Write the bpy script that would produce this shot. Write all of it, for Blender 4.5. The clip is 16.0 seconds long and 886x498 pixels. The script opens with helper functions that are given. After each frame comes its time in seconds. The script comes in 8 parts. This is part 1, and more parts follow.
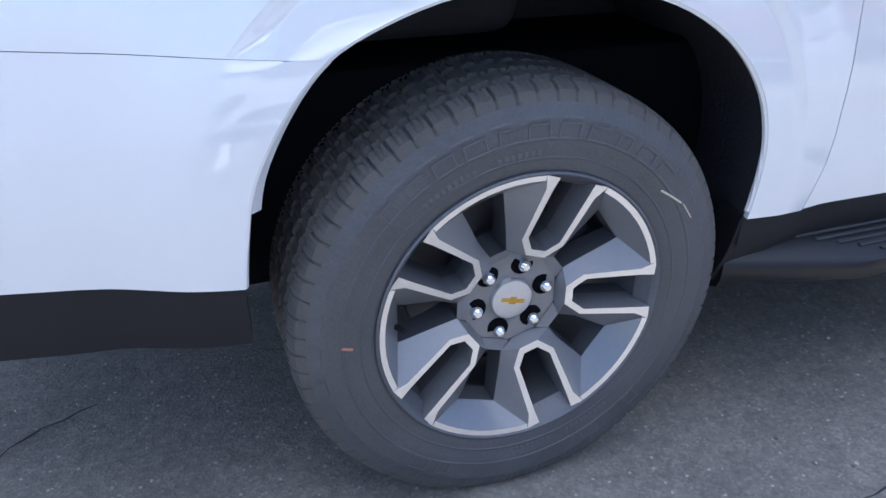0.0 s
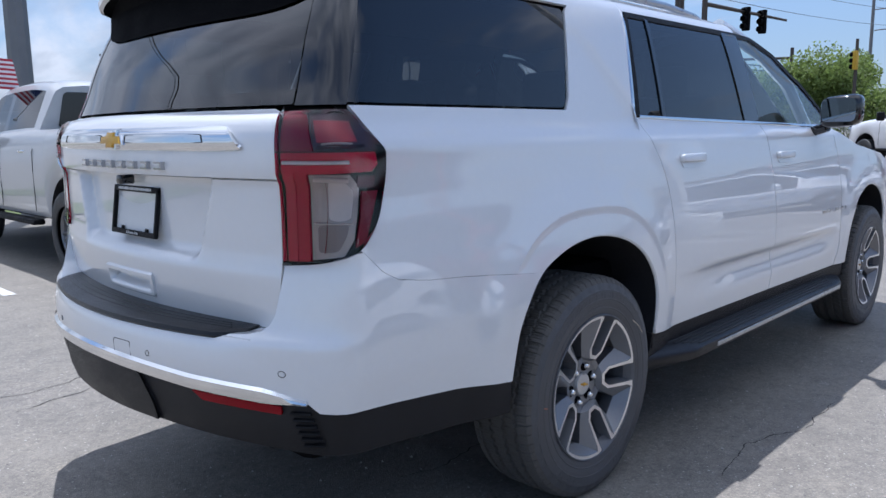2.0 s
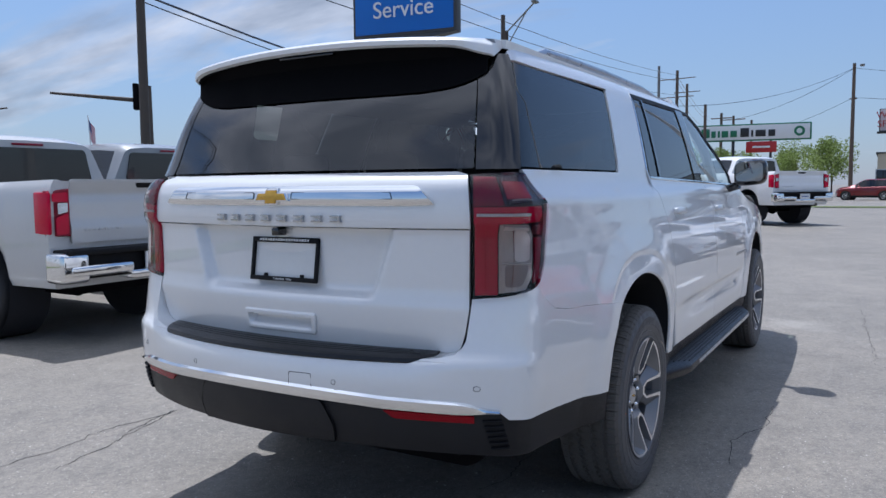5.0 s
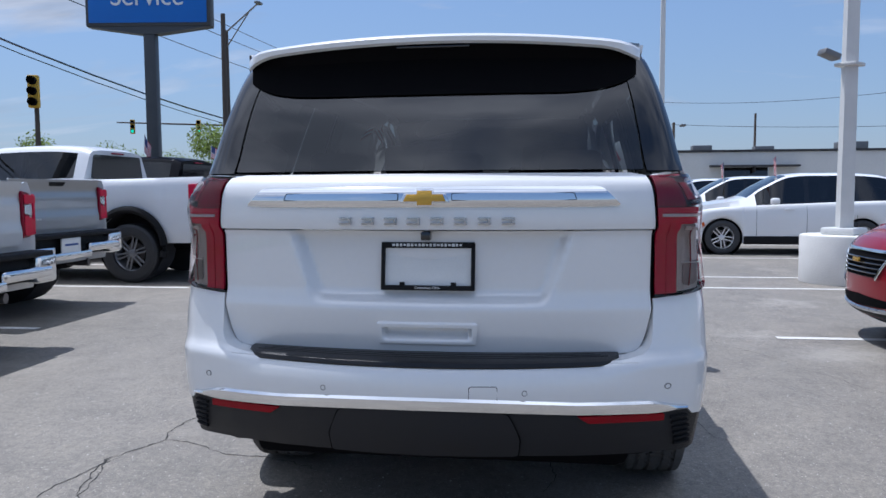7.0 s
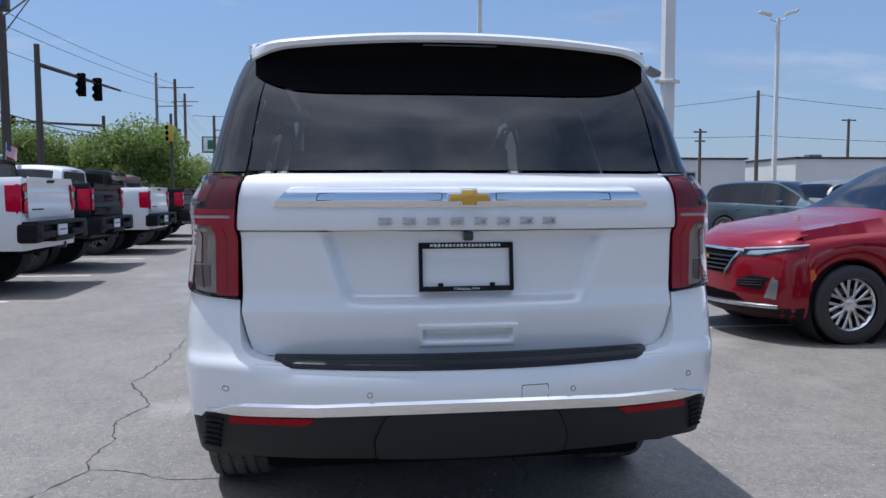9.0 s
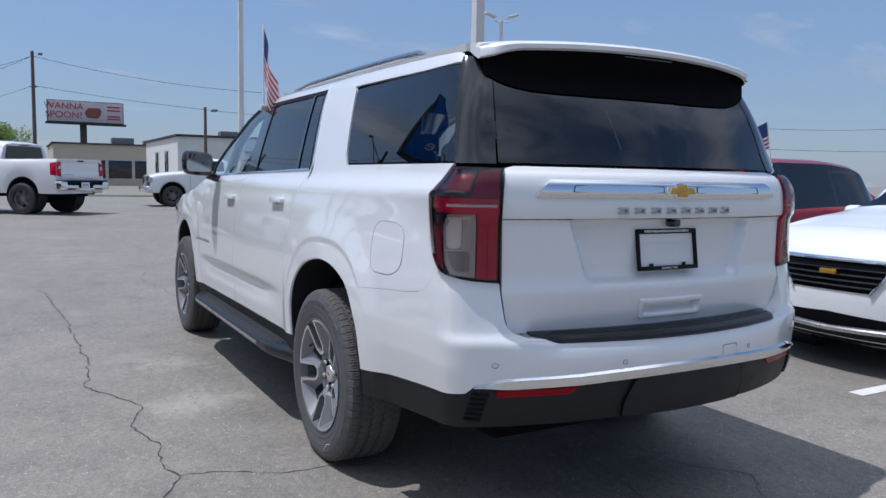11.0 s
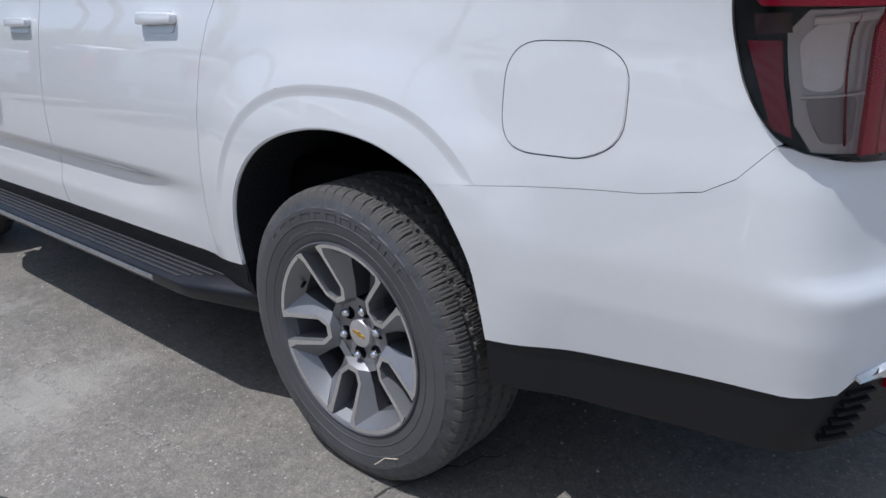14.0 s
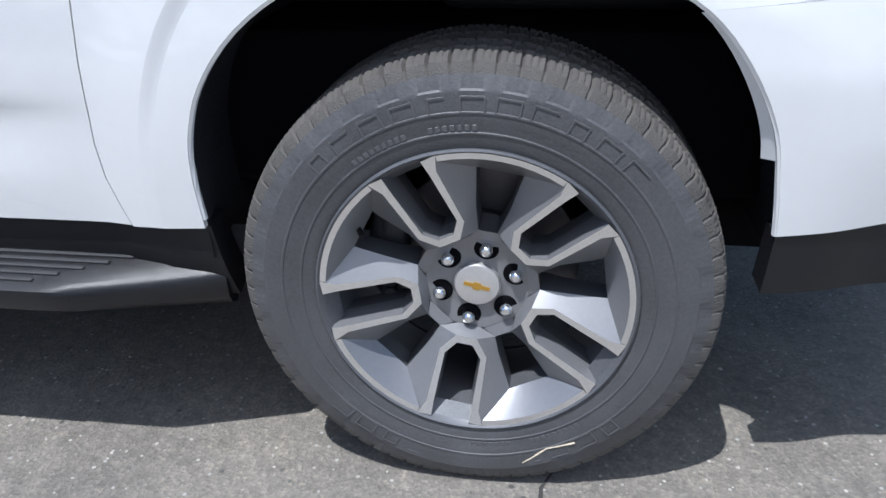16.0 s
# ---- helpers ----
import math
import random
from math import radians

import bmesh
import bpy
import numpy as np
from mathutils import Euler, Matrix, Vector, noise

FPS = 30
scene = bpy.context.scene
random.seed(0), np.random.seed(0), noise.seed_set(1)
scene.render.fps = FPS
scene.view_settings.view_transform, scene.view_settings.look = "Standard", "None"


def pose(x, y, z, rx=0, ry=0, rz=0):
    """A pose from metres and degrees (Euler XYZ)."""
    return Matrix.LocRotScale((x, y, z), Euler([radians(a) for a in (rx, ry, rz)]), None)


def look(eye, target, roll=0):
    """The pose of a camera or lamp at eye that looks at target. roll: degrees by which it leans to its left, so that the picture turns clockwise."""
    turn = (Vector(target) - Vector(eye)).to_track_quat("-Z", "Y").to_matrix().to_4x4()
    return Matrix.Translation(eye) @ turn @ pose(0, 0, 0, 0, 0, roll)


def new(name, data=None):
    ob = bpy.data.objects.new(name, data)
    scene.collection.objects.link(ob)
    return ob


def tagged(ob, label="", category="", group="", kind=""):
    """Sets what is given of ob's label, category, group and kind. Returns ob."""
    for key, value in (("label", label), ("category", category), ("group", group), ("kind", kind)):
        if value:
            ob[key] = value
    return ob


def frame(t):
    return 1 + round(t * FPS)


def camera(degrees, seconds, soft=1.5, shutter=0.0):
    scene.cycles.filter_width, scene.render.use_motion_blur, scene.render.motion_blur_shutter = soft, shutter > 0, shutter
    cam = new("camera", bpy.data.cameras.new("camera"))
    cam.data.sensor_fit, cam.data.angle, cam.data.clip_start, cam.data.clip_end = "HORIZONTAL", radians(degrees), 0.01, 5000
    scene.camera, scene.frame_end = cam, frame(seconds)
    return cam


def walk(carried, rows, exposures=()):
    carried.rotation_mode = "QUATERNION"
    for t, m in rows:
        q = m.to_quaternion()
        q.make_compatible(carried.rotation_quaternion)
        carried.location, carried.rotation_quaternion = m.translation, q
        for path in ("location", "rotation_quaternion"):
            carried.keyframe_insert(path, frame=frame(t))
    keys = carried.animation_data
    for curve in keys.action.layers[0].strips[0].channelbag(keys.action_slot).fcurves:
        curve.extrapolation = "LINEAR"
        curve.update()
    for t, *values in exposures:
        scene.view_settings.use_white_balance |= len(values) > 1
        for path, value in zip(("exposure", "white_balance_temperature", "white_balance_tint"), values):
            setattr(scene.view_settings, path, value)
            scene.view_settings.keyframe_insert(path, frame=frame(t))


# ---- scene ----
cam = camera(60.6, 16.0)
PATH = [
    (0.00, (-0.516, -2.020, 1.148), (0.081, -0.369, 0.190), 0.43),
    (0.50, (-0.970, -1.963, 1.187), (0.085, -0.486, 0.346), 0.52),
    (1.00, (-1.435, -2.158, 1.275), (-0.189, -0.731, 0.638), -0.20),
    (1.50, (-1.933, -2.317, 1.327), (-0.574, -0.922, 0.869), 0.00),
    (2.00, (-2.312, -2.472, 1.335), (-0.887, -1.101, 1.033), -0.59),
    (2.50, (-2.589, -2.612, 1.331), (-1.126, -1.266, 1.115), -0.49),
    (3.00, (-2.808, -2.650, 1.325), (-1.323, -1.323, 1.150), -0.41),
    (3.50, (-2.979, -2.600, 1.334), (-1.467, -1.302, 1.166), -0.23),
    (4.00, (-3.107, -2.458, 1.344), (-1.544, -1.221, 1.179), -0.26),
    (4.50, (-3.217, -2.232, 1.353), (-1.584, -1.090, 1.188), -0.37),
    (5.00, (-3.339, -1.927, 1.356), (-1.619, -0.921, 1.192), -0.47),
    (5.50, (-3.499, -1.550, 1.352), (-1.685, -0.724, 1.188), -0.46),
    (6.00, (-3.643, -1.132, 1.343), (-1.749, -0.508, 1.183), -0.39),
    (6.50, (-3.702, -0.726, 1.344), (-1.756, -0.295, 1.187), -0.26),
    (7.00, (-3.746, -0.396, 1.347), (-1.770, -0.128, 1.194), -0.29),
    (7.50, (-3.688, -0.175, 1.350), (-1.699, -0.036, 1.199), -0.27),
    (8.00, (-3.676, -0.054, 1.352), (-1.682, -0.031, 1.203), -0.29),
    (8.50, (-3.679, 0.036, 1.341), (-1.687, -0.072, 1.193), -0.29),
    (9.00, (-3.726, 0.402, 1.335), (-1.747, 0.148, 1.191), -0.10),
    (9.50, (-3.661, 0.823, 1.321), (-1.716, 0.385, 1.170), 0.30),
    (10.00, (-3.556, 1.306, 1.324), (-1.667, 0.666, 1.169), 0.78),
    (10.50, (-3.463, 1.806, 1.337), (-1.647, 0.979, 1.173), 1.11),
    (11.00, (-3.401, 2.252, 1.356), (-1.664, 1.278, 1.171), 1.00),
    (11.50, (-3.323, 2.579, 1.373), (-1.653, 1.497, 1.155), 0.62),
    (12.00, (-3.173, 2.720, 1.384), (-1.559, 1.567, 1.124), 0.20),
    (12.50, (-2.902, 2.609, 1.381), (-1.322, 1.423, 1.070), -0.09),
    (13.00, (-2.492, 2.406, 1.362), (-0.960, 1.181, 0.974), -0.40),
    (13.50, (-1.954, 2.305, 1.322), (-0.515, 1.013, 0.813), -1.11),
    (14.00, (-1.424, 2.171, 1.292), (-0.149, 0.781, 0.626), -2.41),
    (14.50, (-0.945, 2.129, 1.222), (0.046, 0.576, 0.444), -2.79),
    (15.00, (-0.556, 2.145, 1.138), (0.128, 0.458, 0.302), -2.55),
    (15.50, (-0.298, 2.073, 1.086), (0.163, 0.349, 0.182), -2.64),
    (16.00, (-0.116, 2.098, 1.079), (0.153, 0.349, 0.147), -1.41),
]
EXPOSURES = [(0.0, 1.29, 5470, 14), (0.5, 0.91, 5290, 14), (1.0, 0.59, 5350, 14), (1.5, 0.41, 5500, 14), (2.5, 0.27, 5710, 13), (5.5, 0.12, 5690, 13), (8.0, 0.09, 5650, 13), (10.0, 0.06, 5690, 13), (12.5, -0.15, 5840, 12), (13.5, -0.11, 5830, 12), (14.5, -0.12, 5830, 12), (15.0, 0.04, 5800, 12), (16.0, 0.52, 5710, 10)]
walk(cam, [(t, look(eye, target, roll)) for t, eye, target, roll in PATH], EXPOSURES)

# ---- world and sun ----
SUN = Vector((0.205, 0.325, 1.0)).normalized()
world = bpy.data.worlds.new("sky")
scene.world = world
world.use_nodes = True
wn, wl = world.node_tree.nodes, world.node_tree.links
background = wn["Background"]
background.inputs["Strength"].default_value = 0.122
sky = wn.new("ShaderNodeTexSky")
sky.sky_type, sky.sun_disc = "NISHITA", False
sky.sun_elevation = math.asin(SUN.z)
sky.sun_rotation = math.atan2(SUN.x, SUN.y)
sky.air_density, sky.dust_density, sky.ozone_density = 1.0, 0.15, 1.2
# drifting fair-weather cloud over the whole dome
w_co = wn.new("ShaderNodeTexCoord")
w_sep = wn.new("ShaderNodeSeparateXYZ")
wl.new(w_co.outputs["Generated"], w_sep.inputs[0])
w_up = wn.new("ShaderNodeMath")
w_up.operation, w_up.inputs[1].default_value = "ADD", 0.22
wl.new(w_sep.outputs["Z"], w_up.inputs[0])
w_div = wn.new("ShaderNodeVectorMath")
w_div.operation = "DIVIDE"
w_comb = wn.new("ShaderNodeCombineXYZ")
for w_axis in ("X", "Y", "Z"):
    wl.new(w_up.outputs[0], w_comb.inputs[w_axis])
wl.new(w_co.outputs["Generated"], w_div.inputs[0])
wl.new(w_comb.outputs[0], w_div.inputs[1])
w_map = wn.new("ShaderNodeMapping")
w_map.inputs["Scale"].default_value = (1.0, 0.38, 1.0)
w_map.inputs["Rotation"].default_value = (0, 0, radians(-38))
w_map.inputs["Location"].default_value = (0.35, 1.2, 0)
wl.new(w_div.outputs[0], w_map.inputs["Vector"])
w_noise = wn.new("ShaderNodeTexNoise")
w_noise.inputs["Scale"].default_value, w_noise.inputs["Detail"].default_value, w_noise.inputs["Roughness"].default_value = 1.7, 9, 0.58
w_noise.inputs["Distortion"].default_value = 0.35
wl.new(w_map.outputs[0], w_noise.inputs["Vector"])
w_ramp = wn.new("ShaderNodeValToRGB")
w_ramp.color_ramp.elements[0].position, w_ramp.color_ramp.elements[1].position = 0.545, 0.70
w_bank = wn.new("ShaderNodeMapRange")
w_bank.inputs["From Min"].default_value, w_bank.inputs["From Max"].default_value = 0.25, 0.95
w_bank.inputs["To Min"].default_value, w_bank.inputs["To Max"].default_value = -0.03, 0.20
wl.new(w_sep.outputs["Y"], w_bank.inputs["Value"])
w_more = wn.new("ShaderNodeMath")
w_more.operation = "ADD"
wl.new(w_noise.outputs["Fac"], w_more.inputs[0]), wl.new(w_bank.outputs[0], w_more.inputs[1])
# more cumulus towards the zenith
w_high, w_sum = wn.new("ShaderNodeMapRange"), wn.new("ShaderNodeMath")
w_high.inputs["From Min"].default_value, w_high.inputs["From Max"].default_value = 0.40, 0.85
w_high.inputs["To Min"].default_value, w_high.inputs["To Max"].default_value = 0.0, 0.20
w_sum.operation = "ADD"
wl.new(w_sep.outputs["Z"], w_high.inputs["Value"])
wl.new(w_more.outputs[0], w_sum.inputs[0]), wl.new(w_high.outputs[0], w_sum.inputs[1])
wl.new(w_sum.outputs[0], w_ramp.inputs["Fac"])
w_mix = wn.new("ShaderNodeMix")
w_mix.data_type = "RGBA"
# cloud bodies: grey bases, bright tops
w_puff, w_tone = wn.new("ShaderNodeTexNoise"), wn.new("ShaderNodeValToRGB")
w_puff.inputs["Scale"].default_value, w_puff.inputs["Detail"].default_value = 4.5, 6
wl.new(w_map.outputs[0], w_puff.inputs["Vector"])
w_tone.color_ramp.elements[0].position, w_tone.color_ramp.elements[0].color = 0.36, (2.7, 2.85, 3.1, 1)
w_tone.color_ramp.elements[1].position, w_tone.color_ramp.elements[1].color = 0.62, (5.6, 5.65, 5.8, 1)
w_glare, w_lit = wn.new("ShaderNodeMapRange"), wn.new("ShaderNodeVectorMath")
w_glare.inputs["From Min"].default_value, w_glare.inputs["From Max"].default_value = 0.35, 0.92
w_glare.inputs["To Min"].default_value, w_glare.inputs["To Max"].default_value = 1.0, 2.3
w_lit.operation = "MULTIPLY"
wl.new(w_sep.outputs["Z"], w_glare.inputs["Value"])
wl.new(w_puff.outputs["Fac"], w_tone.inputs["Fac"]), wl.new(w_tone.outputs["Color"], w_lit.inputs[0])
wl.new(w_glare.outputs[0], w_lit.inputs[1]), wl.new(w_lit.outputs[0], w_mix.inputs["B"])
w_fac = wn.new("ShaderNodeMath")
w_fac.operation, w_fac.inputs[1].default_value = "MULTIPLY", 0.8
wl.new(w_ramp.outputs["Color"], w_fac.inputs[0])
wl.new(w_fac.outputs[0], w_mix.inputs["Factor"])
w_haze, w_low = wn.new("ShaderNodeMix"), wn.new("ShaderNodeMapRange")
w_haze.data_type = "RGBA"
w_haze.inputs["B"].default_value = (1.50, 2.02, 2.95, 1)
w_low.inputs["From Min"].default_value, w_low.inputs["From Max"].default_value = 0.0, 0.45
w_low.inputs["To Min"].default_value, w_low.inputs["To Max"].default_value = 0.75, 0.0
wl.new(w_sep.outputs["Z"], w_low.inputs["Value"])
wl.new(w_low.outputs[0], w_haze.inputs["Factor"])
wl.new(sky.outputs[0], w_haze.inputs["A"])
wl.new(w_haze.outputs["Result"], w_mix.inputs["A"])
wl.new(w_mix.outputs["Result"], background.inputs["Color"])


sun = new("sun", bpy.data.lights.new("sun", "SUN"))
sun.data.energy, sun.data.angle, sun.data.color = 3.9, radians(0.55), (1.0, 0.96, 0.90)
sun.matrix_world = look((0, 0, 30), Vector((0, 0, 30)) - SUN)


# ---- materials ----
def material(name, base, rough=0.5, metal=0.0, vary=0.0, scale=3.0, bump=0.0, bump_scale=60.0, coat=0.0, spec=0.5, coords="Object"):
    """A principled surface whose colour and roughness wander at two scales, with fine relief."""
    m = bpy.data.materials.new(name)
    m.use_nodes = True
    n, l = m.node_tree.nodes, m.node_tree.links
    b = n["Principled BSDF"]
    b.inputs["Base Color"].default_value = (*base, 1)
    b.inputs["Roughness"].default_value, b.inputs["Metallic"].default_value = rough, metal
    b.inputs["Coat Weight"].default_value, b.inputs["Coat Roughness"].default_value = coat, 0.03
    b.inputs["Specular IOR Level"].default_value = spec
    co = n.new("ShaderNodeTexCoord")
    if vary:
        big, small = n.new("ShaderNodeTexNoise"), n.new("ShaderNodeTexNoise")
        big.inputs["Scale"].default_value, big.inputs["Detail"].default_value = scale, 6
        small.inputs["Scale"].default_value, small.inputs["Detail"].default_value = scale * 23, 4
        for t in (big, small):
            l.new(co.outputs[coords], t.inputs["Vector"])
        add = n.new("ShaderNodeMath")
        add.operation = "ADD"
        l.new(big.outputs["Fac"], add.inputs[0]), l.new(small.outputs["Fac"], add.inputs[1])
        span = n.new("ShaderNodeMapRange")
        span.inputs["From Min"].default_value, span.inputs["From Max"].default_value = 0.6, 1.4
        span.inputs["To Min"].default_value, span.inputs["To Max"].default_value = 1 - vary, 1 + vary
        l.new(add.outputs[0], span.inputs["Value"])
        mul = n.new("ShaderNodeVectorMath")
        mul.operation = "MULTIPLY"
        mul.inputs[0].default_value = base
        l.new(span.outputs[0], mul.inputs[1])
        l.new(mul.outputs[0], b.inputs["Base Color"])
        rr = n.new("ShaderNodeMath")
        rr.operation, rr.use_clamp = "MULTIPLY", True
        rr.inputs[1].default_value = rough
        l.new(span.outputs[0], rr.inputs[0]), l.new(rr.outputs[0], b.inputs["Roughness"])
    if bump:
        bn, bb = n.new("ShaderNodeTexNoise"), n.new("ShaderNodeBump")
        bn.inputs["Scale"].default_value, bn.inputs["Detail"].default_value = bump_scale, 3
        bb.inputs["Strength"].default_value, bb.inputs["Distance"].default_value = bump, 0.01
        l.new(co.outputs[coords], bn.inputs["Vector"]), l.new(bn.outputs["Fac"], bb.inputs["Height"])
        l.new(bb.outputs[0], b.inputs["Normal"])
    return m


def glass(name, tint, gloss=1.0, rough=0.0, ior=1.75):
    """A thin pane: tinted clear, with a mirror-like film by Fresnel."""
    m = bpy.data.materials.new(name)
    m.use_nodes = True
    n, l = m.node_tree.nodes, m.node_tree.links
    n.remove(n["Principled BSDF"])
    clear, shine, mix, fres = n.new("ShaderNodeBsdfTransparent"), n.new("ShaderNodeBsdfGlossy"), n.new("ShaderNodeMixShader"), n.new("ShaderNodeFresnel")
    clear.inputs["Color"].default_value = (*tint, 1)
    shine.inputs["Roughness"].default_value = rough
    shine.inputs["Color"].default_value = (gloss, gloss, gloss, 1)
    fres.inputs["IOR"].default_value = ior
    l.new(fres.outputs[0], mix.inputs["Fac"]), l.new(clear.outputs[0], mix.inputs[1]), l.new(shine.outputs[0], mix.inputs[2])
    l.new(mix.outputs[0], n["Material Output"].inputs["Surface"])
    return m


def brushed(name, base, rough):
    """Turned alloy with fine concentric machining."""
    m = material(name, base, rough, 1.0, 0.08, 8)
    n, l = m.node_tree.nodes, m.node_tree.links
    co, wave, bump = n.new("ShaderNodeTexCoord"), n.new("ShaderNodeTexWave"), n.new("ShaderNodeBump")
    wave.wave_type, wave.rings_direction = "RINGS", "Y"
    wave.inputs["Scale"].default_value, wave.inputs["Distortion"].default_value = 160, 0.5
    bump.inputs["Strength"].default_value, bump.inputs["Distance"].default_value = 0.05, 0.002
    l.new(co.outputs["Object"], wave.inputs["Vector"]), l.new(wave.outputs["Fac"], bump.inputs["Height"])
    l.new(bump.outputs[0], n["Principled BSDF"].inputs["Normal"])
    return m


def fluted(name, base, rough, metal, pitch):
    """Moulded lamp plastic with fine upright flutes and dimples."""
    m = material(name, base, rough, metal, 0.12, 16, 0.0, spec=0.3)
    n, l = m.node_tree.nodes, m.node_tree.links
    co, wave, dim, add, bump = n.new("ShaderNodeTexCoord"), n.new("ShaderNodeTexWave"), n.new("ShaderNodeTexNoise"), n.new("ShaderNodeMath"), n.new("ShaderNodeBump")
    wave.bands_direction = "Y"
    wave.inputs["Scale"].default_value, wave.inputs["Distortion"].default_value = pitch / 6.28, 0.3
    dim.inputs["Scale"].default_value = 55
    add.operation = "ADD"
    bump.inputs["Strength"].default_value, bump.inputs["Distance"].default_value = 0.22, 0.003
    l.new(co.outputs["Object"], wave.inputs["Vector"]), l.new(co.outputs["Object"], dim.inputs["Vector"])
    l.new(wave.outputs["Fac"], add.inputs[0]), l.new(dim.outputs["Fac"], add.inputs[1])
    l.new(add.outputs[0], bump.inputs["Height"]), l.new(bump.outputs[0], n["Principled BSDF"].inputs["Normal"])
    return m


M_WHITE = material("white_paint", (0.74, 0.74, 0.735), 0.35, 0, 0.015, 2.0, 0.010, 900, coat=1.0)
M_WHITE.node_tree.nodes["Principled BSDF"].inputs["Coat IOR"].default_value = 1.85
M_WHITE.node_tree.nodes["Principled BSDF"].inputs["Coat Roughness"].default_value = 0.012
M_CAP = brushed("brushed_cap", (0.62, 0.61, 0.60), 0.42)
M_CAP.node_tree.nodes["Principled BSDF"].inputs["Metallic"].default_value = 0.75
M_CALIPER = material("cast_caliper", (0.055, 0.055, 0.060), 0.55, 0.4, 0.3, 20, 0.3, 200)
M_CHALK = material("pale_crayon", (0.55, 0.47, 0.36), 0.9, 0, 0.3, 200)
M_CRAYON = material("orange_crayon", (0.34, 0.16, 0.11), 0.9, 0, 0.3, 200)
M_BLACK = material("black_plastic", (0.006, 0.006, 0.0072), 0.58, 0, 0.3, 6, 0.3, 900, spec=0.22)
M_LOWER = material("grained_black_plastic", (0.0085, 0.0085, 0.0108), 0.46, 0, 0.3, 6, 0.3, 900, spec=0.38)
M_PAD = material("satin_black_plastic", (0.0095, 0.0095, 0.011), 0.36, 0, 0.25, 6, 0.1, 900, spec=0.4)
M_TRIM = material("weathered_black_plastic", (0.042, 0.042, 0.044), 0.6, 0, 0.25, 8, 0.25, 600, spec=0.35)
M_GLOSS = material("gloss_black", (0.008, 0.008, 0.009), 0.08, 0, 0.1, 4, coat=0.6)
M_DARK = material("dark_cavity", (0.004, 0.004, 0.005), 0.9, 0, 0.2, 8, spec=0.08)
M_LINER = material("wheel_liner", (0.032, 0.032, 0.036), 0.85, 0, 0.25, 8, 0.5, 120, spec=0.15)
M_CHROME = material("chrome", (0.78, 0.79, 0.80), 0.07, 1.0, 0.03, 5)
M_SATIN = material("satin_silver", (0.50, 0.51, 0.53), 0.28, 1.0, 0.06, 12)
M_LETTER = material("badge_chrome", (0.46, 0.47, 0.49), 0.16, 1.0, 0.06, 30)
M_TINT = glass("tinted_glass", (0.125, 0.142, 0.145), 1.0, 0.0, 1.74)
M_CLEAR = glass("clear_glass", (0.72, 0.82, 0.78))
M_LENS = glass("lamp_lens", (0.94, 0.91, 0.92), 1.0, 0.0, 1.40)
M_RED = fluted("red_lens", (0.55, 0.001, 0.036), 0.20, 0.0, 900)
M_REDDARK = fluted("dark_red_lens", (0.24, 0.003, 0.022), 0.2, 0.0, 700)
M_REFLECT = fluted("lamp_reflector", (0.42, 0.385, 0.355), 0.22, 0.3, 120)
M_CREAM = fluted("lamp_cream", (0.66, 0.60, 0.54), 0.2, 0.1, 60)
M_SMOKEGREY = fluted("lamp_grey", (0.24, 0.21, 0.20), 0.2, 0.3, 100)
M_REFLECTOR = material("red_reflector", (0.25, 0.0012, 0.008), 0.20, 0, 0.1, 14, 0.1, 700, spec=0.18)
M_SMOKE = material("lamp_smoke", (0.050, 0.018, 0.025), 0.15, 0.2, 0.12, 5)
M_ROSE = fluted("lamp_rose", (0.30, 0.028, 0.045), 0.22, 0.1, 700)
M_TYRE = material("tyre_rubber", (0.074, 0.074, 0.077), 0.50, 0, 0.28, 9, 0.12, 260)
M_RUBBER = material("clean_black_rubber", (0.030, 0.030, 0.032), 0.55, 0, 0.3, 9, 0.12, 260)
M_TREAD = material("tread_rubber", (0.092, 0.085, 0.077), 0.80, 0, 0.3, 14, 0.4, 400)
M_EMBOSS = material("raised_rubber", (0.088, 0.088, 0.090), 0.48, 0, 0.2, 20)
M_ALLOY = brushed("machined_alloy", (0.80, 0.80, 0.81), 0.30)
M_GREY = material("grey_wheel_paint", (0.205, 0.205, 0.212), 0.36, 0.35, 0.06, 5, coat=0.5)
M_BARREL = material("wheel_barrel", (0.12, 0.122, 0.13), 0.45, 0.4, 0.2, 10)
M_STEEL = material("brake_steel", (0.16, 0.15, 0.15), 0.45, 0.9, 0.25, 20)
M_GOLD = material("gold_badge", (0.62, 0.36, 0.06), 0.25, 0.7, 0.1, 60, 0.2, 600)
M_LINE = material("white_marking", (0.62, 0.61, 0.58), 0.8, 0, 0.14, 5, 0.3, 200)
M_SEAT = material("seat_cloth", (0.020, 0.020, 0.022), 0.85, 0, 0.2, 20)
M_WHITEPL = material("white_plastic", (0.72, 0.72, 0.70), 0.5, 0, 0.05, 9)


# ---- mesh helpers ----
def part(name, bm, mat, parent=None, label="", angle=32, even=False):
    """Links a bmesh as one mesh object under a thing or a part."""
    me = bpy.data.meshes.new(name)
    bm.to_mesh(me)
    bm.free()
    for m in (mat if isinstance(mat, (list, tuple)) else (mat,)):
        me.materials.append(m)
    if angle:
        me.shade_smooth()
        me.set_sharp_from_angle(angle=radians(angle))
    ob = new(name, me)
    if parent is not None:
        ob.parent = parent
    if even:
        ob.modifiers.new("even_shading", "WEIGHTED_NORMAL").keep_sharp = True
    if label:
        ob["label"] = label
    return ob


